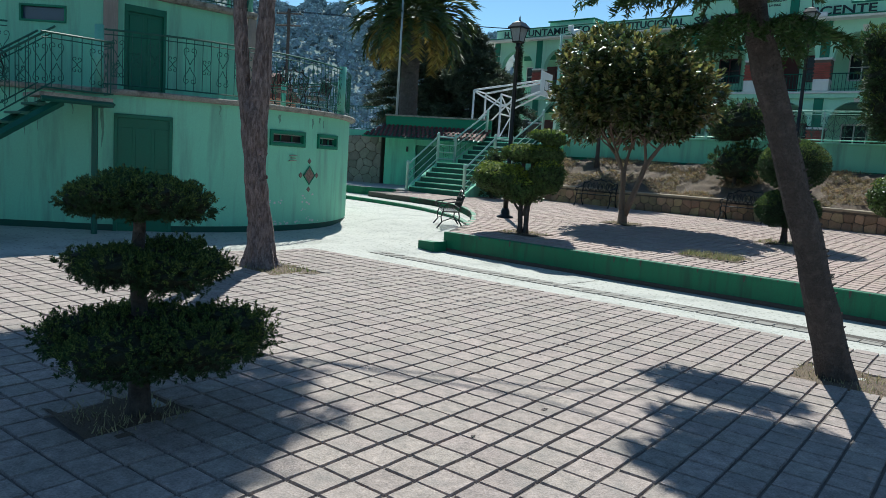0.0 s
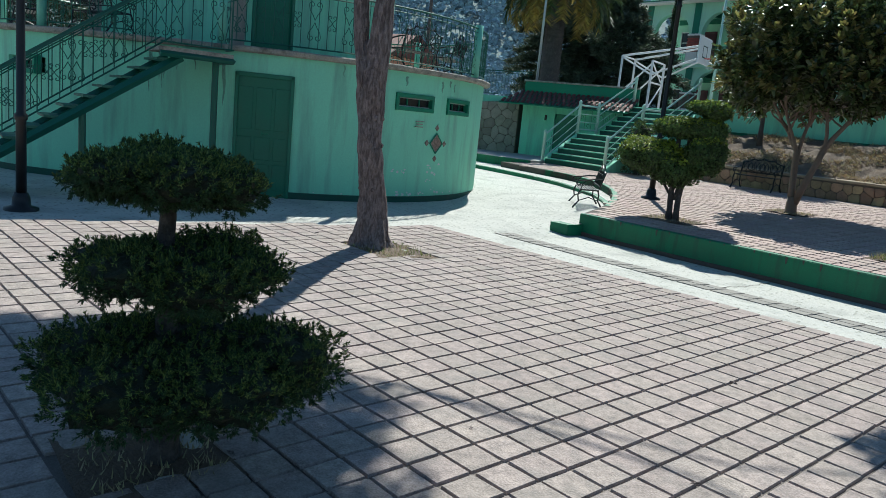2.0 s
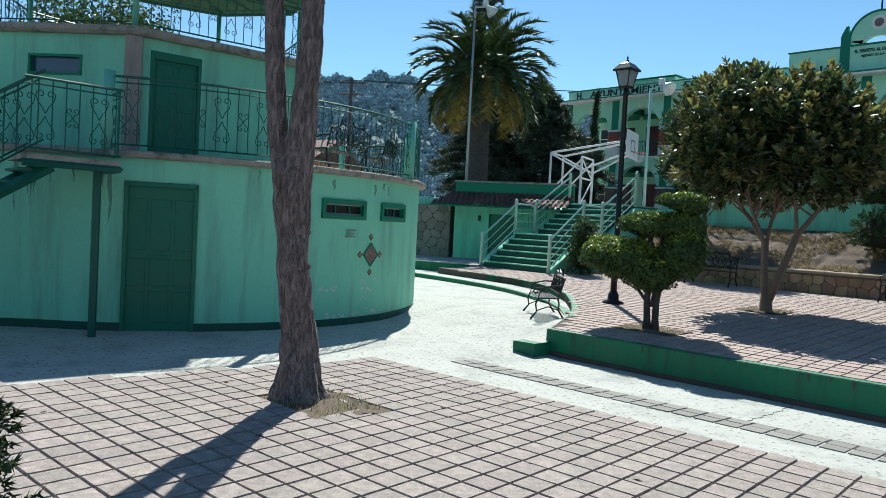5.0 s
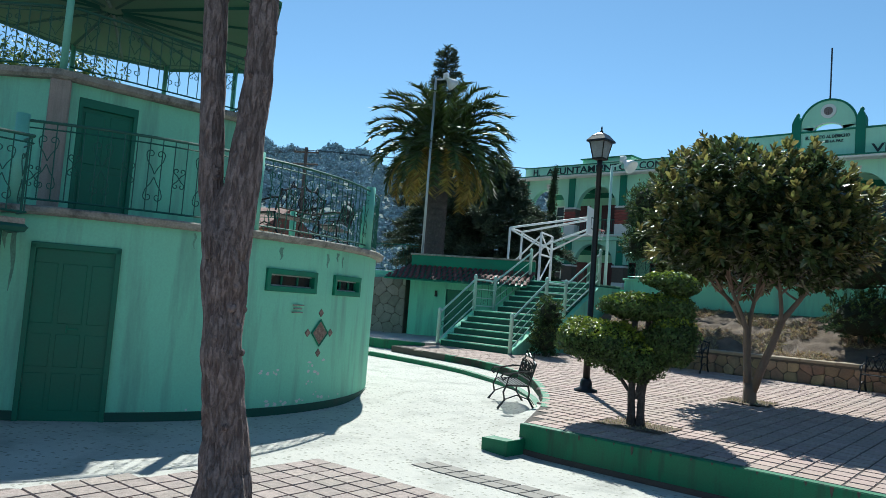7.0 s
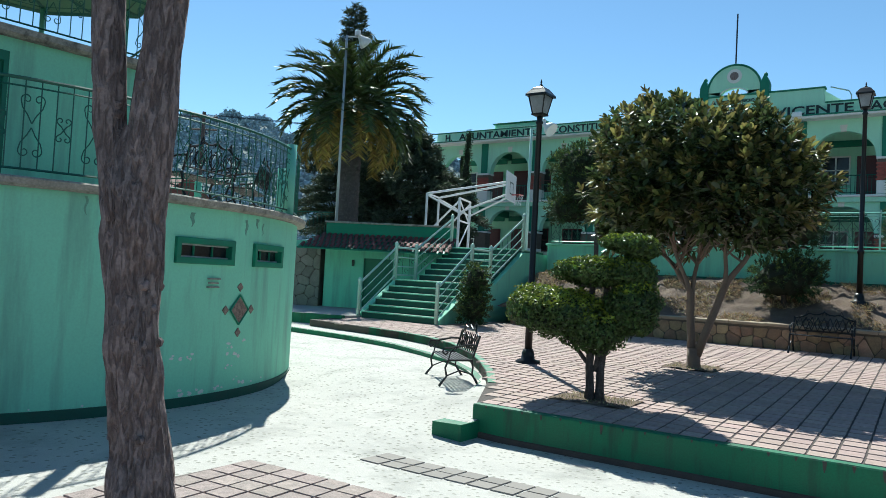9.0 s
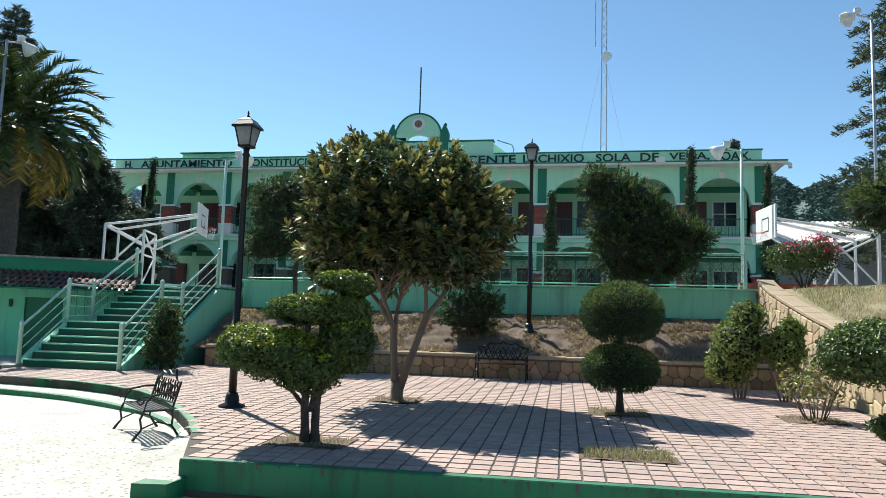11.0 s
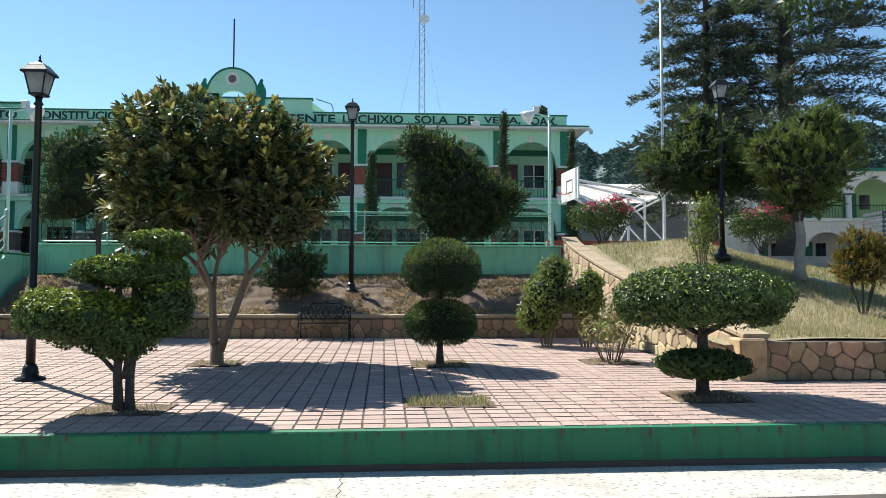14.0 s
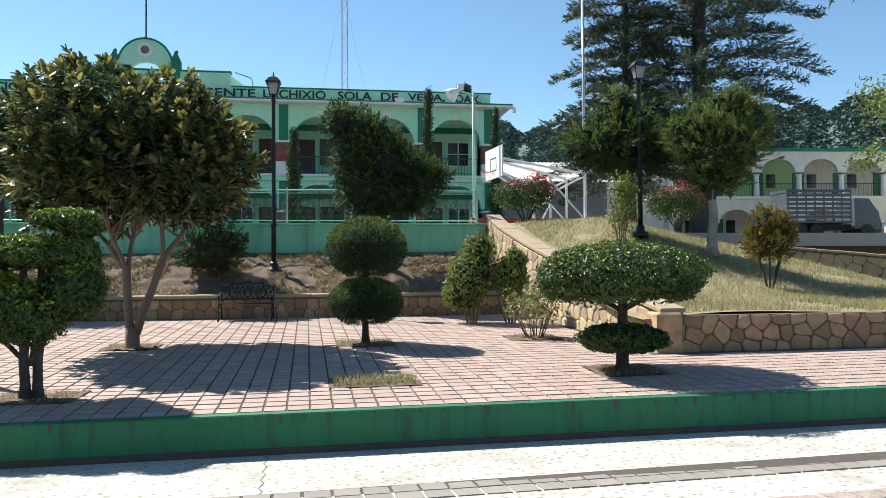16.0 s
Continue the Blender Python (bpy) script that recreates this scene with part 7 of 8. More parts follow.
for k in range(6):
    a = k * 1.05
    stem(t, wobble((0.05 * math.cos(a), 0.05 * math.sin(a), 0), (0.3 * math.cos(a), 0.3 * math.sin(a), 0.9), 4, 0.03, k), 0.025, 0.012, M_BARK_DK, "stem", 5)
foliage("crown", t, [(0, 0, 0.95, 0.46, 0.45, 0.38), (-0.1, 0, 1.3, 0.34, 0.33, 0.34), (0.2, 0, 1.2, 0.3, 0.3, 0.3)], 9000, 0.08, 0.022, L_GOLD, 440, L_JUN_L, 0.15, -0.5, rough=0.3, needles=True, tilt=0.5, tuft=(30, 0.22, 0.9))

for lab, x, y, z, sc in (("bougainvillea bush with pink-red bracts by the hoop", 5.35, 20.2, 2.95, 0.95), ("bougainvillea bush with red bracts on the lawn edge", 10.0, 20.0, 2.75, 1.0)):
    t = thing("bougainvillea", lab, "shrub", Matrix.Translation((x, y, z)))
    for k in range(8):
        a = k * 0.8
        stem(t, wobble((0, 0, -0.1), (0.6 * sc * math.cos(a), 0.6 * sc * math.sin(a), 0.9), 4, 0.05, k), 0.02, 0.008, M_BARK_DK, "stem", 5)
    foliage("leaves", t, [(0, 0, 0.75, 0.85 * sc, 0.7, 0.55), (0.4, 0, 0.9, 0.5, 0.5, 0.4), (-0.5, 0, 0.8, 0.5, 0.5, 0.4)], 3800, 0.09, 0.05, L_PRIVET, int(x * 50), None, core=False, rough=0.3, inner=0.6)
    foliage("bract_cluster", t, [(0.3, 0, 1.1, 0.55 * sc, 0.45, 0.36), (-0.35, 0, 1.05, 0.3 * sc, 0.3, 0.2), (0.75 * sc, 0, 0.95, 0.2, 0.25, 0.2)], 330, 0.09, 0.07, L_RED, int(x * 51), None, core=False, rough=0.4, inner=0.5)["kind"] = "stuff"
t = thing("shrub", "thin light green shrub beside the lantern post", "shrub", Matrix.Translation((6.35, 15.4, 2.25)))
for k in range(5):
    stem(t, wobble((0.04 * k - 0.08, 0, -0.1), (0.16 * (k - 2), 0.05 * k, 1.4), 5, 0.04, k), 0.02, 0.008, M_BARK_LT, "stem", 5)
foliage("leaves", t, [(0, 0, 0.8, 0.35, 0.35, 0.75), (0.15, 0, 1.2, 0.25, 0.25, 0.4)], 900, 0.10, 0.05, L_LIGHT, 460, core=False, inner=0.7, rough=0.3)

# columnar cypresses before the hall
for lab, x, y, h in (("slim dark columnar cypress before the hall", 3.55, 28.5, 5.9), ("slim dark columnar cypress before the hall", -1.75, 27.5, 4.1), ("slim dark columnar cypress before the hall", -20.2, 29.5, 6.0), ("slim dark columnar cypress before the hall", 6.9, 31.0, 5.7)):
    t = thing("cypress", lab, "tree", Matrix.Translation((x, y, 2.6)), group="columnar cypresses")
    stem(t, wobble((0, 0, -0.1), (0, 0, h - 0.3), 4, 0.03, 3), 0.07, 0.02, M_BARK_DK)
    foliage("crown", t, [(0.04 * math.sin(k * 2.1), 0, 0.5 + k * (h - 0.6) / 7, lerp(0.36, 0.16, k / 7), lerp(0.36, 0.16, k / 7), (h - 0.6) / 10) for k in range(8)], 3600, 0.12, 0.04, L_JUN, int(h * 37), needles=True, rough=0.2)

# palm
t = thing("palm_tree", "stout date palm with arching dark fronds and a yellowed skirt", "palm", Matrix.Translation((-20.15, 20.95, 2.58)))
m = Mesh()
rings = []
for i in range(40):
    z = -0.1 + i * 0.142
    r = 0.42 - 0.02 * (i / 40) + (0.025 if i % 2 else 0) + (0.12 * max(0, (i - 30) / 10))
    rings.append([(r * (1 + 0.04 * math.sin(k * 5 + i * 2)) * math.cos(2 * math.pi * k / 18), r * math.sin(2 * math.pi * k / 18), z) for k in range(18)])
m.loft(rings)
part("trunk", m, M_BARK_DK, t, "thick scarred palm trunk")
g = random.Random(3)
crown_z = 5.75
for kk in range(92):
    el = math.radians(lerp(80, -42, (kk / 91) ** 0.85) + g.uniform(-7, 7))
    az = kk * 2.399 + g.uniform(-0.2, 0.2)
    ln = g.uniform(2.7, 3.3)
    d = Vector((math.cos(az), math.sin(az), 0))
    pts = []
    for j in range(11):
        s = j / 10
        e2 = el - 1.15 * s * s
        p = (pts[-1] if pts else Vector((0, 0, crown_z)) + d * 0.3) + (d * math.cos(e2) + Vector((0, 0, math.sin(e2)))) * ln / 11
        pts.append(p)
    fr = part("frond", Mesh().tube(pts, taper(0.03, 0.006, 10), 4), L_PALM if kk < 80 else L_PALM_Y, t)
    P, Dv = [], []
    for j in np.linspace(1.0, 9.9, 58):
        i = int(j)
        b = pts[i].lerp(pts[min(10, i + 1)], j - i)
        ax = (pts[min(10, i + 1)] - pts[i]).normalized()
        sv = ax.cross(Vector((0, 0, 1)))
        sv = sv.normalized() if sv.length > 1e-3 else Vector((1, 0, 0))
        for sg in (-1, 1):
            P.append(b)
            Dv.append(sv * sg * 0.75 + ax * 0.75 + Vector((0, 0, 0.12)) + Vector(rng.normal(size=3)) * 0.08)
    v, f = blades(np.array(P), np.array(Dv), 0.50, 0.075)
    part("leaflet_blade", fast("leaflet_blade", v, f, L_PALM if kk < 78 else L_PALM_Y), None, fr)["kind"] = "stuff"

# big conifers
def conifer(label, x, y, z, h, r, seed, start=0.12, dense=70, material=L_FIR):
    t = thing("conifer", label, "tree", Matrix.Translation((x, y, z)), group="tall conifers")
    stem(t, wobble((0, 0, -0.3), (0, 0, h), 10, 0.12, seed), 0.02 * h, 0.03, M_BARK_DK)
    g = random.Random(seed)
    P, Q = [], []
    k = max(int(h * 5.5), 95)
    bm_ = Mesh()
    for i in range(k):
        s = start + (1 - start) * i / k
        az = i * 2.4 + g.uniform(-0.3, 0.3)
        ln = r * (math.sin(min(1, (1 - s) * 1.35) * math.pi / 2)) * g.uniform(0.55, 1.1) + 0.15
        d = Vector((math.cos(az), math.sin(az), 0))
        p0 = Vector((0, 0, s * h))
        pts = [p0 + d * ln * u + Vector((0, 0, 0.16 * ln * u - 0.30 * ln * u * u)) for u in (0, 0.33, 0.66, 1)]
        bm_.tube(pts, [0.05, 0.035, 0.02, 0.008], 4)
        side = Vector((-d.y, d.x, 0))
        for u in np.linspace(0.22, 1.0, max(4, int(dense * ln / r / 26))):
            b = p0 + d * ln * u + Vector((0, 0, 0.16 * ln * u - 0.30 * ln * u * u))
            for sg in (-1, 1):
                tw = ((1.1 - u) * ln * 0.30 + 0.28) * g.uniform(0.6, 1.2)
                ax = (d * 0.75 + side * sg * g.uniform(0.3, 1.0) + Vector((0, 0, g.uniform(-0.35, 0.35)))).normalized()
                w = np.linspace(0.1, 1.0, 18)[:, None]
                q = np.array(b) + np.array(ax) * tw * w + np.array((0, 0, 0.22)) * tw * w * w
                P.append(q + rng.normal(size=q.shape) * 0.075 * (1.2 - w))
                Q.append(np.tile(np.array(ax), (18, 1)) + rng.normal(size=q.shape) * 0.5)
    part("bough", bm_, M_BARK_DK, t)["kind"] = "stuff"
    v, f = blades(np.concatenate(P), np.concatenate(Q), 0.25, 0.06)
    part("foliage", fast("foliage", v, f, material), None, t)
    return t


conifer("towering dark conifer with drooping layered boughs", 18.6, 34.5, 2.7, 27, 5.7, 31, 0.22, 800)
conifer("tall dark conifer beside the larger one", 15.2, 36.0, 2.7, 20, 4.3, 37, 0.14, 640)
conifer("dark conifer behind the palm", -25.5, 26.5, 2.6, 12.6, 2.1, 41, 0.05, 560)
conifer("dark broad conifer beside the palm", -22.3, 27.5, 2.6, 6.6, 3.4, 43, 0.03, 900)
conifer("dark conifer beyond the bandstand stairs", -27.0, 1.5, 0.0, 11.0, 3.4, 47, 0.05, 560)
conifer("conifer tip behind the hall", 9.0, 50.0, 2.6, 11.8, 1.3, 49, 0.3, 60)
for lab, x, y, z, r in (("leafy tree beyond the bandstand deck", -25.0, 6.7, 0, 2.6),):
    t = thing("tree", lab, "tree", Matrix.Translation((x, y, z)))
    stem(t, wobble((0, 0, -0.1), (0, 0, 7.0), 5, 0.1, 5), 0.2, 0.1, M_BARK)
    foliage("crown", t, [(r * 0.5 * math.cos(k * 1.3), r * 0.5 * math.sin(k * 1.3), 7.4 + 0.7 * math.sin(k * 2.2), r * 0.55, r * 0.55, r * 0.5) for k in range(7)], 6000, 0.2, 0.09, L_PRIVET, int(abs(x) * 7), L_LIGHT, 0.2, 0.2, core=False, inner=0.8, rough=0.35)

# slender light tree at the right edge
t = thing("slender_tree", "slender tree with thin branches and sparse light leaves", "tree", Matrix.Translation((12.1, 12.6, lawn_z(12.1, 12.6))))
g = random.Random(8)
stem(t, wobble((0, 0, -0.2), (-0.2, 0, 2.3), 6, 0.1, 8), 0.11, 0.07, M_BARK)
for k in range(9):
    a = g.uniform(0, 6.28)
    p0 = Vector((-0.2, 0, 1.3 + 0.12 * k))
    p1 = p0 + Vector((math.cos(a) * 1.2 - 0.3, math.sin(a) * 1.0, g.uniform(1.6, 3.0)))
    stem(t, wobble(p0, p1, 6, 0.14, k), 0.035, 0.008, M_BARK_LT, "branch", 5)
foliage("leaves", t, [(-0.3 + 0.9 * math.cos(k * 2.4), 0.9 * math.sin(k * 2.4), 2.6 + 0.3 * k, 0.6, 0.6, 0.4) for k in range(7)], 1500, 0.13, 0.05, L_LIGHT, 480, core=False, inner=0.8, rough=0.4)


# ---------------------------------------------------------------- grass and litter
def tufts(name, label, pts, h, w, material, kind="stuff", up=1.0):
    k = len(pts)
    d = np.stack([rng.normal(0, 0.45, k), rng.normal(0, 0.45, k), np.full(k, up)], axis=1)
    v, f = blades(np.array(pts), d, h, w)
    return tagged(new(name, fast(name, v, f, material)), label, "grass", kind=kind)


pts = []
while len(pts) < 42000:
    x, y = rng.uniform(4.75, 16), 9.75 + 9.5 * rng.random() ** 1.2
    if noise.noise(Vector((x * 0.7, y * 0.7, 0))) > -0.35:
        pts.append((x, y, lawn_z(x, y) - 0.01))
tufts("dry_grass", "dry yellow grass over the sloping lawn", pts, 0.13, 0.014, L_GRASS)
pts = [(x, y, lawn_z(x, y) - 0.01) for x, y in zip(rng.uniform(4.8, 16, 30000), 9.75 + 9 * rng.random(30000)) if noise.noise(Vector((x * 0.5, y * 0.5, 9))) > -0.08]
tufts("green_grass", "greener grass patches on the lawn", pts, 0.11, 0.013, L_GRASS_G)
pts = [(x, y, bank_z(x, y) - 0.01) for x, y in zip(rng.uniform(-10, 4, 24000), 16.25 + 3 * rng.random(24000)) if noise.noise(Vector((x * 1.1, y * 1.3, 4))) > -0.05]
tufts("bank_litter", "dry stalks and litter on the earth bank", pts, 0.15, 0.026, L_LITTER, up=0.22)
tufts("bank_grass", "thin dry grass on the earth bank", pts[1::3], 0.12, 0.014, L_GRASS)


# ---------------------------------------------------------------- far side of the court
sheds = thing("tin_shed", "long grey shed with a rusty pale tin roof", "shed")
part("wall", Mesh().box(8.4, 15.6, 40, 40.3, 2.6, 6.5), M_GREYW, sheds)
part("side_wall", Mesh().box(8.4, 8.7, 40.3, 47, 2.6, 7.2), M_GREYW, sheds)
k = 28
rings = []
for i in range(k * 2 + 1):
    x = lerp(8.0, 16.0, i / (k * 2))
    z = 0.05 if i % 2 else 0.0
    rings.append([(x, 39.6, 6.45 + z), (x, 46.8, 8.55 + z), (x, 46.8, 8.50 + z), (x, 39.6, 6.40 + z)])
part("roof", Mesh().loft(rings), M_TIN, sheds, "corrugated tin roof with rust patches")
part("side_wall", Mesh().box(15.3, 15.6, 40.3, 47, 2.6, 7.2), M_GREYW, sheds)
part("kerb_wall", Mesh().box(4.0, 9.5, 21.6, 21.85, 2.4, 3.15), M_BRICK, sheds)

far = thing("arcade_building", "long cream two-storey building with arcaded galleries", "building", pose(23.0, 47.0, 2.95, 0, 0, -6))
W, n = 3.05, 8
for lv in (0, 1):
    z0 = 3.35 * lv
    for i in range(n):
        xc = i * W + W / 2
        m = Mesh()
        q = 12
        half, sp, rise, zt = 1.22, 1.75 if lv else 1.55, 0.95, 3.2
        pf = [(-W / 2, 0)] + [(half * math.cos(math.pi * (1 - j / q)), rise * math.sin(math.pi * (1 - j / q))) for j in range(q + 1)] + [(W / 2, 0)]
        fr = [(xc + u, 0, z0 + sp + v) for u, v in pf]
        kk = len(fr)
        bk = [(a, 0.3, c) for a, b, c in fr]
        tf = [(a, 0, z0 + zt) for a, b, c in fr]
        tb = [(a, 0.3, z0 + zt) for a, b, c in fr]
        fs = []
        for j in range(kk - 1):
            fs += [(j, j + 1, 2 * kk + j + 1, 2 * kk + j), (kk + j + 1, kk + j, 3 * kk + j, 3 * kk + j + 1), (j + 1, j, kk + j, kk + j + 1)]
        part("arch", Mesh().add(fr + bk + tf + tb, fs), M_CREAM, far)
        part("door", Mesh().box(xc - 0.75, xc + 0.1, 2.42, 2.5, z0, z0 + 2.0), M_DOOR, far)
        part("window", Mesh().box(xc + 0.35, xc + 1.0, 2.42, 2.5, z0 + 0.9, z0 + 1.9), M_PANE, far)
        if lv:
            m = Mesh().tube([(xc - 1.3, 0.15, z0 + 0.95), (xc + 1.3, 0.15, z0 + 0.95)], 0.03, 4)
            for j in range(14):
                m.tube([(xc - 1.25 + j * 0.19, 0.15, z0 + 0.1), (xc - 1.25 + j * 0.19, 0.15, z0 + 0.95)], 0.012, 3)
            part("railing", m, M_IRON, far)["kind"] = "stuff"
    for i in range(n + 1):
        part("column", Mesh().lathe([(0.24, z0), (0.2, z0 + 0.1), (0.17, z0 + 1.5), (0.24, z0 + 1.62)], 10, i * W, 0.15), M_WHITEPL, far)
    seam = 3 * W + 1.3 if lv else 0.0
    if lv:
        part("rear_wall", Mesh().box(0, seam, 2.5, 2.8, z0, z0 + 3.3), M_GALLERY, far, "light green gallery wall")
    part("rear_wall", Mesh().box(seam, n * W, 2.5, 2.8, z0, z0 + 3.3), M_CREAM, far)
    part("floor_slab", Mesh().box(-0.1, n * W + 0.1, -0.15, 2.8, z0 + 3.2, z0 + 3.42), M_CREAM if not lv else M_TRIMDK, far)
part("side_block", Mesh().box(-6.5, 0, 0.5, 3, 0, 6.2), M_CREAM, far)
white = thing("white_house", "plain white house at the end of the arcade", "house", pose(36.0, 36.0, 2.3, 0, 0, -12))
part("wall", Mesh().box(0.9, 7, 0, 6, 0, 8.5), M_WHITEPL, white)
part("roof", Mesh().box(0.7, 7.2, -0.2, 6.2, 8.5, 8.7), M_RAW, white)
part("window", Mesh().box(2.6, 3.8, -0.02, 0.05, 4.2, 5.4), M_PANE, white)

truck = thing("cargo_truck", "grey cargo truck with a slatted stake body parked by the arcade", "truck", pose(27.4, 40.6, 3.2, 0, 0, -4))
bed = part("bed", Mesh().box(0, 4.2, 0, 2.0, 0.95, 1.1, 0.02), M_TRUCK, truck)
for i in range(8):
    part("stake", Mesh().box(0.05 + i * 0.58, 0.13 + i * 0.58, -0.03, 0.0, 0.95, 2.9), M_TRUCK, bed)
for z in np.arange(1.25, 2.9, 0.27):
    part("slat", Mesh().box(0, 4.2, 0.0, 0.04, z, z + 0.17), M_TRUCK, bed)
    part("slat", Mesh().box(0, 0.04, 0.04, 2.0, z, z + 0.17), M_TRUCK, bed)
part("cab", Mesh().loft([[(4.4, 0, 0.6), (6.1, 0, 0.6), (6.1, 2, 0.6), (4.4, 2, 0.6)], [(4.4, 0, 1.6), (6.0, 0, 1.6), (6.0, 2, 1.6), (4.4, 2, 1.6)], [(4.45, 0.1, 2.5), (5.4, 0.1, 2.5), (5.4, 1.9, 2.5), (4.45, 1.9, 2.5)]]), M_TRUCK, truck)
part("chassis", Mesh().box(0.1, 6, 0.4, 1.6, 0.55, 0.9), M_TYRE, truck)
for x in (0.9, 1.9, 5.2):
    part("wheel", Mesh().tube([(x, -0.02, 0.45), (x, 0.3, 0.45)], 0.45, 18), M_TYRE, truck)
    part("wheel", Mesh().tube([(x, 1.7, 0.45), (x, 2.02, 0.45)], 0.45, 18), M_TYRE, truck)

road = solid("road", grid_sheet(9.5, 60, 22.0, 47.0, 20, 12, lambda x, y: 2.62 + 0.6 * smooth((y - 26) / 12)), M_COURT, "pale dusty street before the arcade", "road")
stone_run("wall_lawn_edge", "low pale stone wall along the street edge of the lawn", ((8.9, 21.0), (16.0, 15.6)), lambda t: lerp(2.3, 1.0, t), lambda t: lerp(2.58, 1.62, t), 0.3, M_STONE, 15, M_CAP, size=(0.4, 0.3), max_parts=80)

post = thing("blue_post", "pale blue round post on a low cement block", "post", Matrix.Translation((20.0, 22.2, 2.6)))
part("column", Mesh().tube([(0, 0, 0.3), (0, 0, 2.3)], 0.2, 14), mat("pale_blue_paint", (0.25, 0.42, 0.55), 0.6, vary=0.1, bump=0.1), post)
part("block", Mesh().box(-0.9, 0.5, -0.4, 0.4, -0.2, 0.35, 0.03), M_COURT, post)

# power pole on the hillside and the neighbouring roof behind the bandstand
pole = thing("utility_pole", "wooden utility pole with cross-arms and wires", "utility pole", Matrix.Translation((-49.0, 35.0, 2)))
part("pole", Mesh().tube([(0, 0, 0), (0, 0, 11.6)], 0.14, 8), M_BARK_DK, pole)
for z in (11.2, 10.2):
    part("cross_arm", Mesh().tube([(-0.9, -0.6, z), (0.9, 0.6, z)], 0.08, 4), M_BARK_DK, pole)
for s in (-0.8, 0.0, 0.8):
    part("insulator", Mesh().lathe([(0.05, 11.25), (0.07, 11.35), (0.03, 11.5)], 8, s, s * 0.66), M_WHITEPL, pole)
    part("wire", Mesh().tube([(s + 60 * u, s * 0.66 + 45 * u, 11.4 - 2.5 * math.sin(math.pi * u) + 5 * u) for u in np.linspace(0, 1, 12)], 0.02, 3), M_IRON, pole)
    part("wire", Mesh().tube([(s - 30 * u, s * 0.66 - 26 * u, 11.4 - 2.0 * math.sin(math.pi * u) + 1 * u) for u in np.linspace(0, 1, 12)], 0.02, 3), M_IRON, pole)
house = thing("brick_house", "small reddish house beyond the bandstand", "house", pose(-33, 18, 0, 0, 0, 30))
part("wall", Mesh().box(-4, 4, -3, 3, 0, 4.4), M_SALMON, house)
part("roof", Mesh().loft([[(-4.3, -3.3, 4.4), (4.3, -3.3, 4.4), (4.3, 3.3, 4.4), (-4.3, 3.3, 4.4)], [(-4.3, -0.1, 5.7), (4.3, -0.1, 5.7), (4.3, 0.1, 5.7), (-4.3, 0.1, 5.7)]]), M_TILE, house)


# ---------------------------------------------------------------- wooded hills
def hill_height(az, r):
    """Height of the hills; az in degrees, counted to the left of straight ahead."""
    el = float(np.interp(az, (-180, -60, -42, -30, -20, -13, 0, 15, 30, 38, 53, 70, 180), (9, 9.6, 10.3, 9.9, 9.8, 9.8, 8.5, 8, 8.4, 8.9, 10.2, 9.6, 9)))
    el += 0.35 * math.sin(az * 0.9) + 0.25 * math.sin(az * 2.3 + 1)
    top = 330 * math.tan(radians(el))
    return 2 + top * smooth((r - 130) / 200) + 3.0 * noise.noise(Vector((math.sin(radians(az)) * r * 0.03, math.cos(radians(az)) * r * 0.03, 0)))


m = Mesh()
az = np.linspace(-180, 180, 181)
rs = [110, 150, 190, 230, 270, 300, 330, 360, 420]
vs = []
for r in rs:
    for a in az:
        z = hill_height(a, min(r, 330)) if r <= 330 else hill_height(a, 330) * (1 - 0.25 * (r - 330) / 90)
        if r == 110:
            z = -1
        vs.append((-math.sin(radians(a)) * r, math.cos(radians(a)) * r, z))
fs = [(j * 181 + i + 1, j * 181 + i, (j + 1) * 181 + i, (j + 1) * 181 + i + 1) for j in range(len(rs) - 1) for i in range(180)]
m.add(vs, fs)
solid("hills", m, M_HILL, "wooded hills around the town", "hill", smooth=True)
g = np.random.default_rng(5)
# the far trees get the colour with more haze painted in
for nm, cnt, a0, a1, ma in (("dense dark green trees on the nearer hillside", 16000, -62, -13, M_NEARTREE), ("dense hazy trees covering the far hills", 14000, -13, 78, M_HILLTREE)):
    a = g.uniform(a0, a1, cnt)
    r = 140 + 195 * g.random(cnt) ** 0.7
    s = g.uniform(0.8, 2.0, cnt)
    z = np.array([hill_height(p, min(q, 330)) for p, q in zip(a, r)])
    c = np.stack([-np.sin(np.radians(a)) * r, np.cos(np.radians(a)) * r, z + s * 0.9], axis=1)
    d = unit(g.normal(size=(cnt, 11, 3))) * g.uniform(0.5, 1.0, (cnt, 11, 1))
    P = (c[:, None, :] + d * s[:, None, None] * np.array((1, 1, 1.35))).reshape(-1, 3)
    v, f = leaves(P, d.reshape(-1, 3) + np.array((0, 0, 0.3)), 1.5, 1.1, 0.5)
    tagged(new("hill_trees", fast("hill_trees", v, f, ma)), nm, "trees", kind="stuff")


# ---------------------------------------------------------------- pavers
PT = 0.2245
GAP = 0.0175


def paver_mesh(name, material, seed, wide=0.0):
    g = random.Random(seed)
    h = PT / 2 - GAP / 2
    j = lambda: g.uniform(-0.004, 0.004)
    e = h - wide / 2
    c = [(-h + j(), -e + j()), (h + j(), -e + j()), (h + j(), e + j()), (-h + j(), e + j())]
    return Mesh().loft([[(x, y, -0.035) for x, y in c], [(x, y, -0.013) for x, y in c], [(x * 0.965, y * 0.965, 0.0) for x, y in c]]).data(name, material)


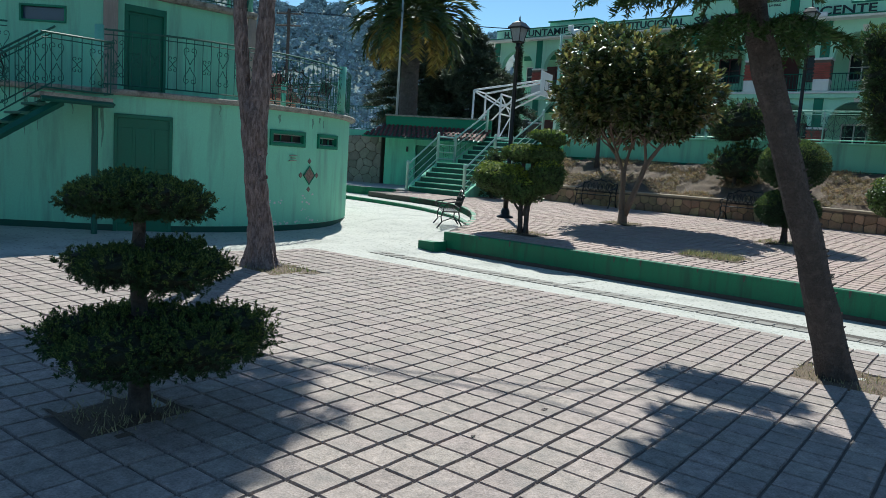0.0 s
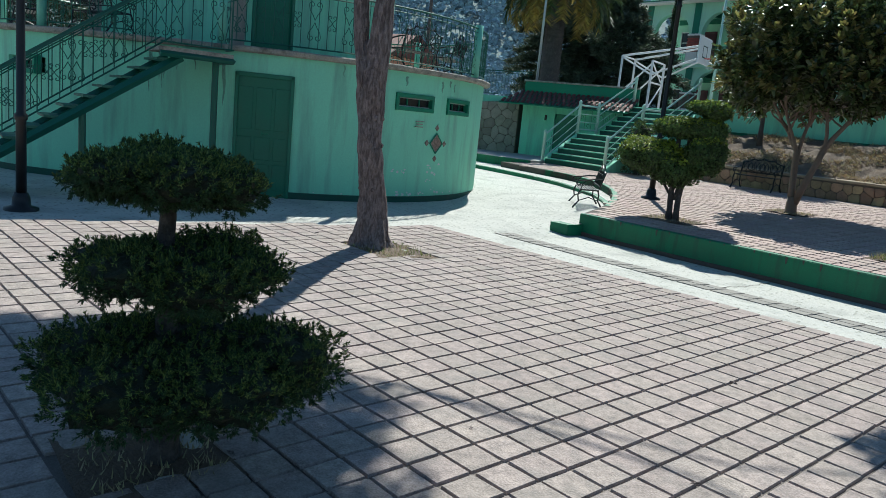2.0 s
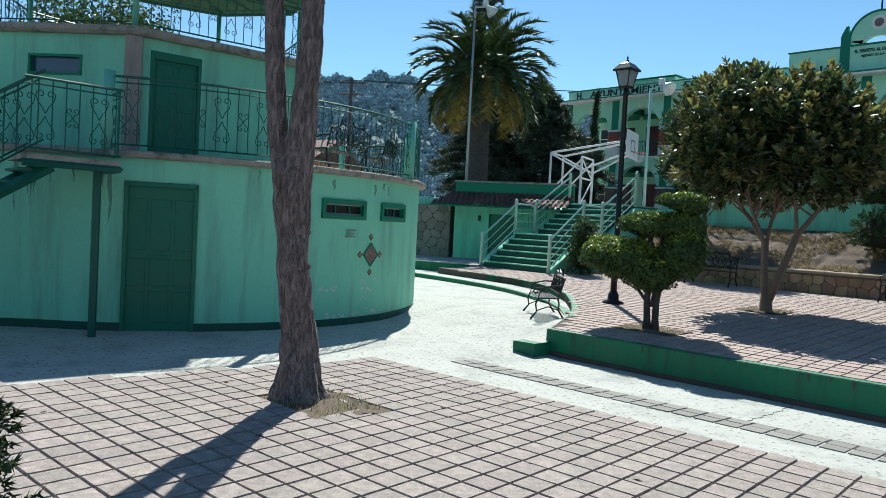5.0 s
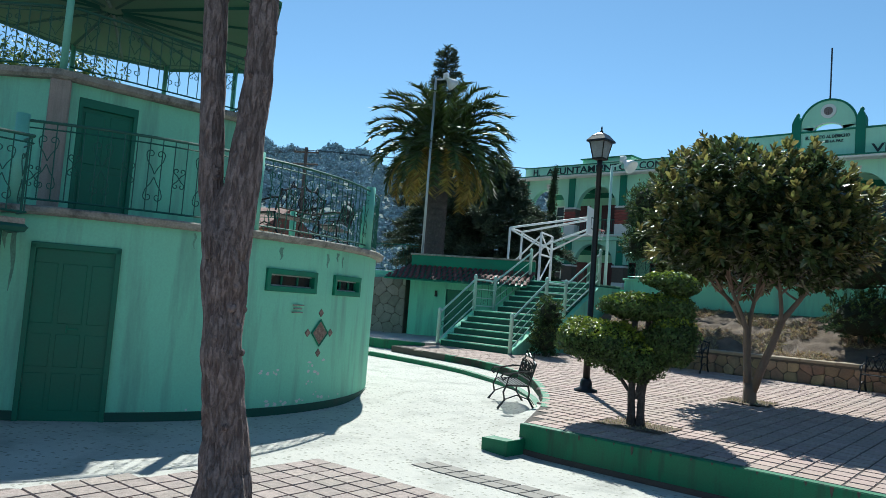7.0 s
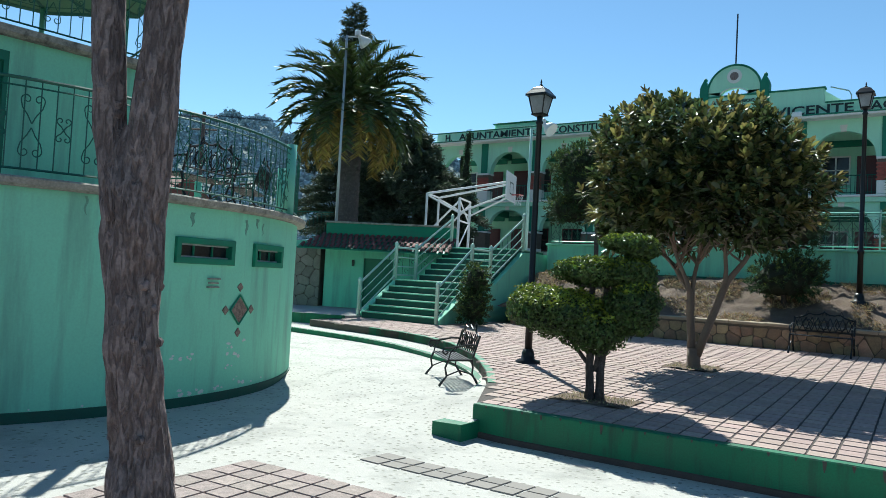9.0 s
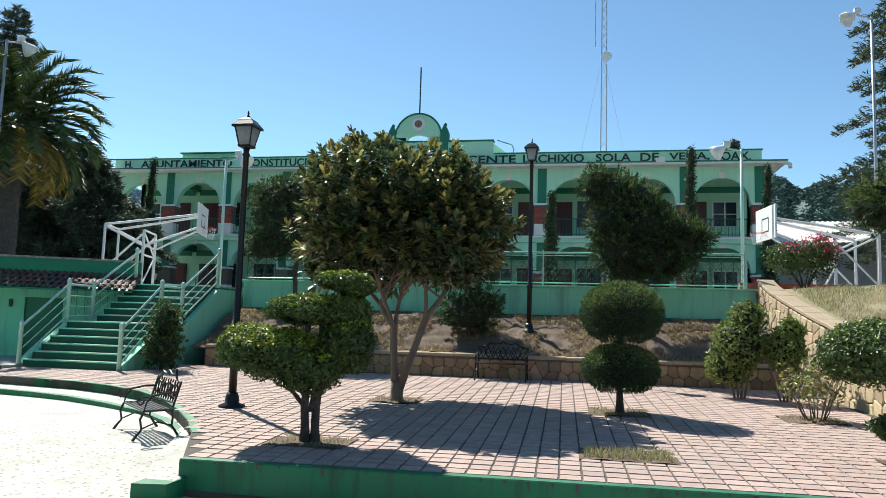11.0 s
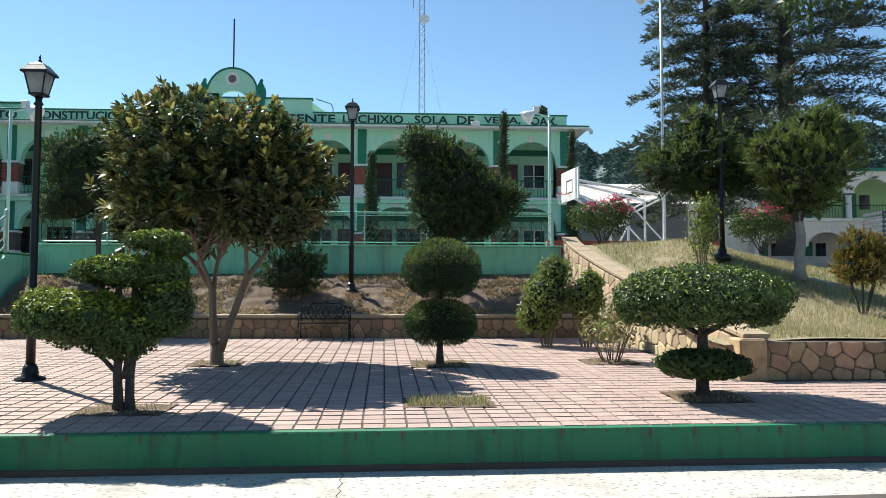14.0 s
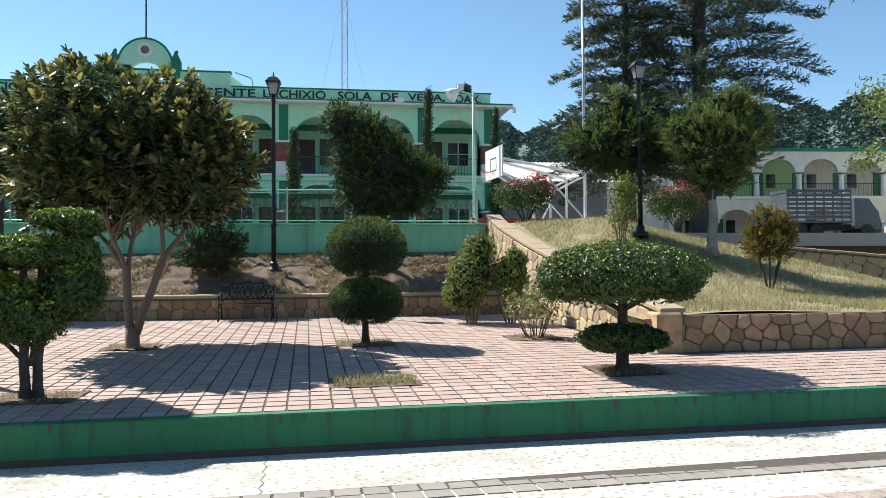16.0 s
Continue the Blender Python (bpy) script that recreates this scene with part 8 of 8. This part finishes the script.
def lay(parent, inside, zf, turn, origin, rng_u, rng_v, near, material, material_far, limit=290, wide=0.0):
    """Pavers on a turned grid: those in the near stretch are parts, the rest one mesh of stuff."""
    shapes = [paver_mesh("paver", material, k, wide) for k in range(6)]
    g = random.Random(77)
    ca, sa = math.cos(radians(turn)), math.sin(radians(turn))
    rest = Mesh()
    spots = []
    for iv in range(*rng_v):
        for iu in range(*rng_u):
            u, v = iu * PT, iv * PT
            x, y = origin[0] + u * ca - v * sa, origin[1] + u * sa + v * ca
            if inside(x, y):
                spots.append((x, y))
    spots.sort(key=lambda p: (p[0] - near[0]) ** 2 + (p[1] - near[1]) ** 2)
    h = PT / 2 - GAP / 2
    tv, tf = [], []
    for k, (x, y) in enumerate(spots):
        z = zf(x, y) + g.uniform(-0.0018, 0.0018)
        tx, ty = (zf(x, y + 0.1) - zf(x, y - 0.1)) / 0.2 + g.uniform(-0.005, 0.005), -(zf(x + 0.1, y) - zf(x - 0.1, y)) / 0.2 + g.uniform(-0.005, 0.005)
        mm = Matrix.Translation((x, y, z)) @ Euler((tx, ty, radians(turn) + g.uniform(-0.008, 0.008))).to_matrix().to_4x4()
        if k < limit:
            part("paver", shapes[k % 6], None, parent, at=mm)
        else:
            e = h - wide / 2
            c = [(-h, -e), (h, -e), (h, e), (-h, e)]
            pts = [(a, b, -0.03) for a, b in c] + [(a, b, -0.013) for a, b in c] + [(a * 0.965, b * 0.965, 0.0) for a, b in c]
            b0 = len(tv)
            tv.extend(tuple(mm @ Vector(p)) for p in pts)
            for r in (0, 4):
                for i in range(4):
                    tf.append((b0 + r + i, b0 + r + (i + 1) % 4, b0 + r + 4 + (i + 1) % 4, b0 + r + 4 + i))
            tf.append((b0 + 8, b0 + 9, b0 + 10, b0 + 11))
    if tv:
        o = part("pavers", fast("pavers", tv, tf, material_far), None, parent)
        o["kind"] = "stuff"


PITS = [(-3.45, 7.43, 0.42, 0.28), (-3.47, 11.42, 0.36, 0.30), (0.2, 11.24, 0.42, 0.36), (3.35, 8.05, 0.4, 0.34), (0.15, 7.75, 0.47, 0.26), (3.1, 11.5, 0.4, 0.34)]
LPITS = [(-3.33, 1.62, 0.44, 0.36), (0.66, -2.33, 0.30, 0.28), (3.42, 2.55, 0.42, 0.34)]


def in_pit(x, y, pits):
    return any(abs(x - a) < w and abs(y - b) < h for a, b, w, h in pits)


def seg_left(p, line):
    """Whether a place lies above the line of points (towards +y)."""
    for a, b in zip(line, line[1:]):
        if a[0] <= p[0] <= b[0]:
            t = (p[0] - a[0]) / (b[0] - a[0])
            return p[1] > lerp(a[1], b[1], t) + 0.10
    return None


def on_terrace(x, y):
    if y < edge_y(x) + 0.12 or y > 16.0 or in_pit(x, y, PITS):
        return False
    if x < -4.4:
        up = seg_left((x, y), UP_ARC + [(-4.3, 6.2)])
        if up is None:
            return -12.9 < x < -10.9 and 12.2 < y < 14.0
        return up and (x > -10.4 or y < 13.9)
    if x > 4.15:
        return x < 13.5 and y < (9.3 if x > 4.4 else 9.55)
    return y < 16.0 and x < 4.15


def on_plaza(x, y):
    if in_pit(x, y, LPITS):
        return False
    if y > min(3.95, 3.80 + 0.07 * x) - 0.08 * smooth((-x - 3.5) / 1.5):
        return False
    lim = -4.95 - 0.30 * max(0, (2.6 - y)) * 0.55
    return lim < x < 8.5 and y > -7.5


lay(terrace, on_terrace, lambda x, y: terr(y), 1.8, (0.0, 6.52), (-64, 66), (0, 46), (0.3, 6.5), M_PAVER, M_PAVER_I, wide=0.018)
plaza = solid("plaza", grid_sheet(-7.0, 8.7, -7.6, 4.2, 190, 150, lambda x, y: ground_z(x, y) + 0.004 if on_plaza(x, y) else ground_z(x, y) - 0.05), M_JOINT_P, "lower plaza of pinkish grey concrete pavers", "pavement")
lay(plaza, on_plaza, lambda x, y: ground_z(x, y) + 0.019, 4.0, (-0.07, 0.06), (-36, 40), (-35, 20), (1.2, -0.4), M_PLAZA, M_PLAZA_I)
strip = solid("paver_strip", Mesh().loft([[(x, 4.59 + 0.0559 * x + d, ground_z(x, 4.8) + dz) for d, dz in ((-PT / 2, -0.05), (-PT / 2, 0.003), (PT * 1.5, 0.003), (PT * 1.5, -0.05))] for x in np.linspace(-4.33, 8.6, 40)]), M_JOINT, "strip of two rows of grey pavers in the cement path", "pavement")
lay(strip, lambda x, y: -4.3 < x < 8.5, lambda x, y: ground_z(x, y) + 0.010, 3.2, (0.0, 4.59), (-19, 38), (0, 2), (1.0, 4.8), M_STRIP, M_STRIP)

# planting pits with soil, dry leaves and weeds
for k, (a, b, w, h) in enumerate(PITS + LPITS):
    zf = (lambda x, y: terr(y) - 0.004) if k < len(PITS) else (lambda x, y: 0.0)
    mm = grid_sheet(a - w - 0.06, a + w + 0.06, b - h - 0.06, b + h + 0.06, 14, 10, lambda x, y: zf(x, y) + 0.012 + 0.025 * noise.noise(Vector((x * 5, y * 5, 0))))
    solid("planting_pit", mm, M_SOIL, "square planting pit of dry soil in the paving", "planting pit", smooth=True)
    n = 700 if k == 4 else 260
    pts = [(x, y, zf(x, y)) for x, y in zip(rng.uniform(a - w, a + w, n), rng.uniform(b - h, b + h, n))]
    tufts("weeds", "dry weeds and litter in the planting pit", pts, 0.06 if k != 4 else 0.10, 0.012, L_GRASS)
    if k in (2, 4, 6):
        tufts("weeds", "green weeds in the planting pit", pts[: n // 3], 0.09, 0.012, L_GRASS_G)
g = random.Random(6)
for k in range(26):
    x, y = g.uniform(-4.5, 4.5), g.uniform(-2.5, 3.2)
    if on_plaza(x, y):
        s = g.uniform(0.02, 0.05)
        a = g.uniform(0, 6.28)
        m = Mesh().add([(x - s * math.cos(a), y - s * math.sin(a), 0.017), (x - 0.3 * s * math.sin(a), y + 0.3 * s * math.cos(a), 0.028), (x + s * math.cos(a), y + s * math.sin(a), 0.019), (x + 0.3 * s * math.sin(a), y - 0.3 * s * math.cos(a), 0.026)], [(0, 1, 2, 3)])
        tagged(part("fallen_leaf", m, M_BARK), "dry brown leaf lying on the pavers", "leaf", "fallen leaves")
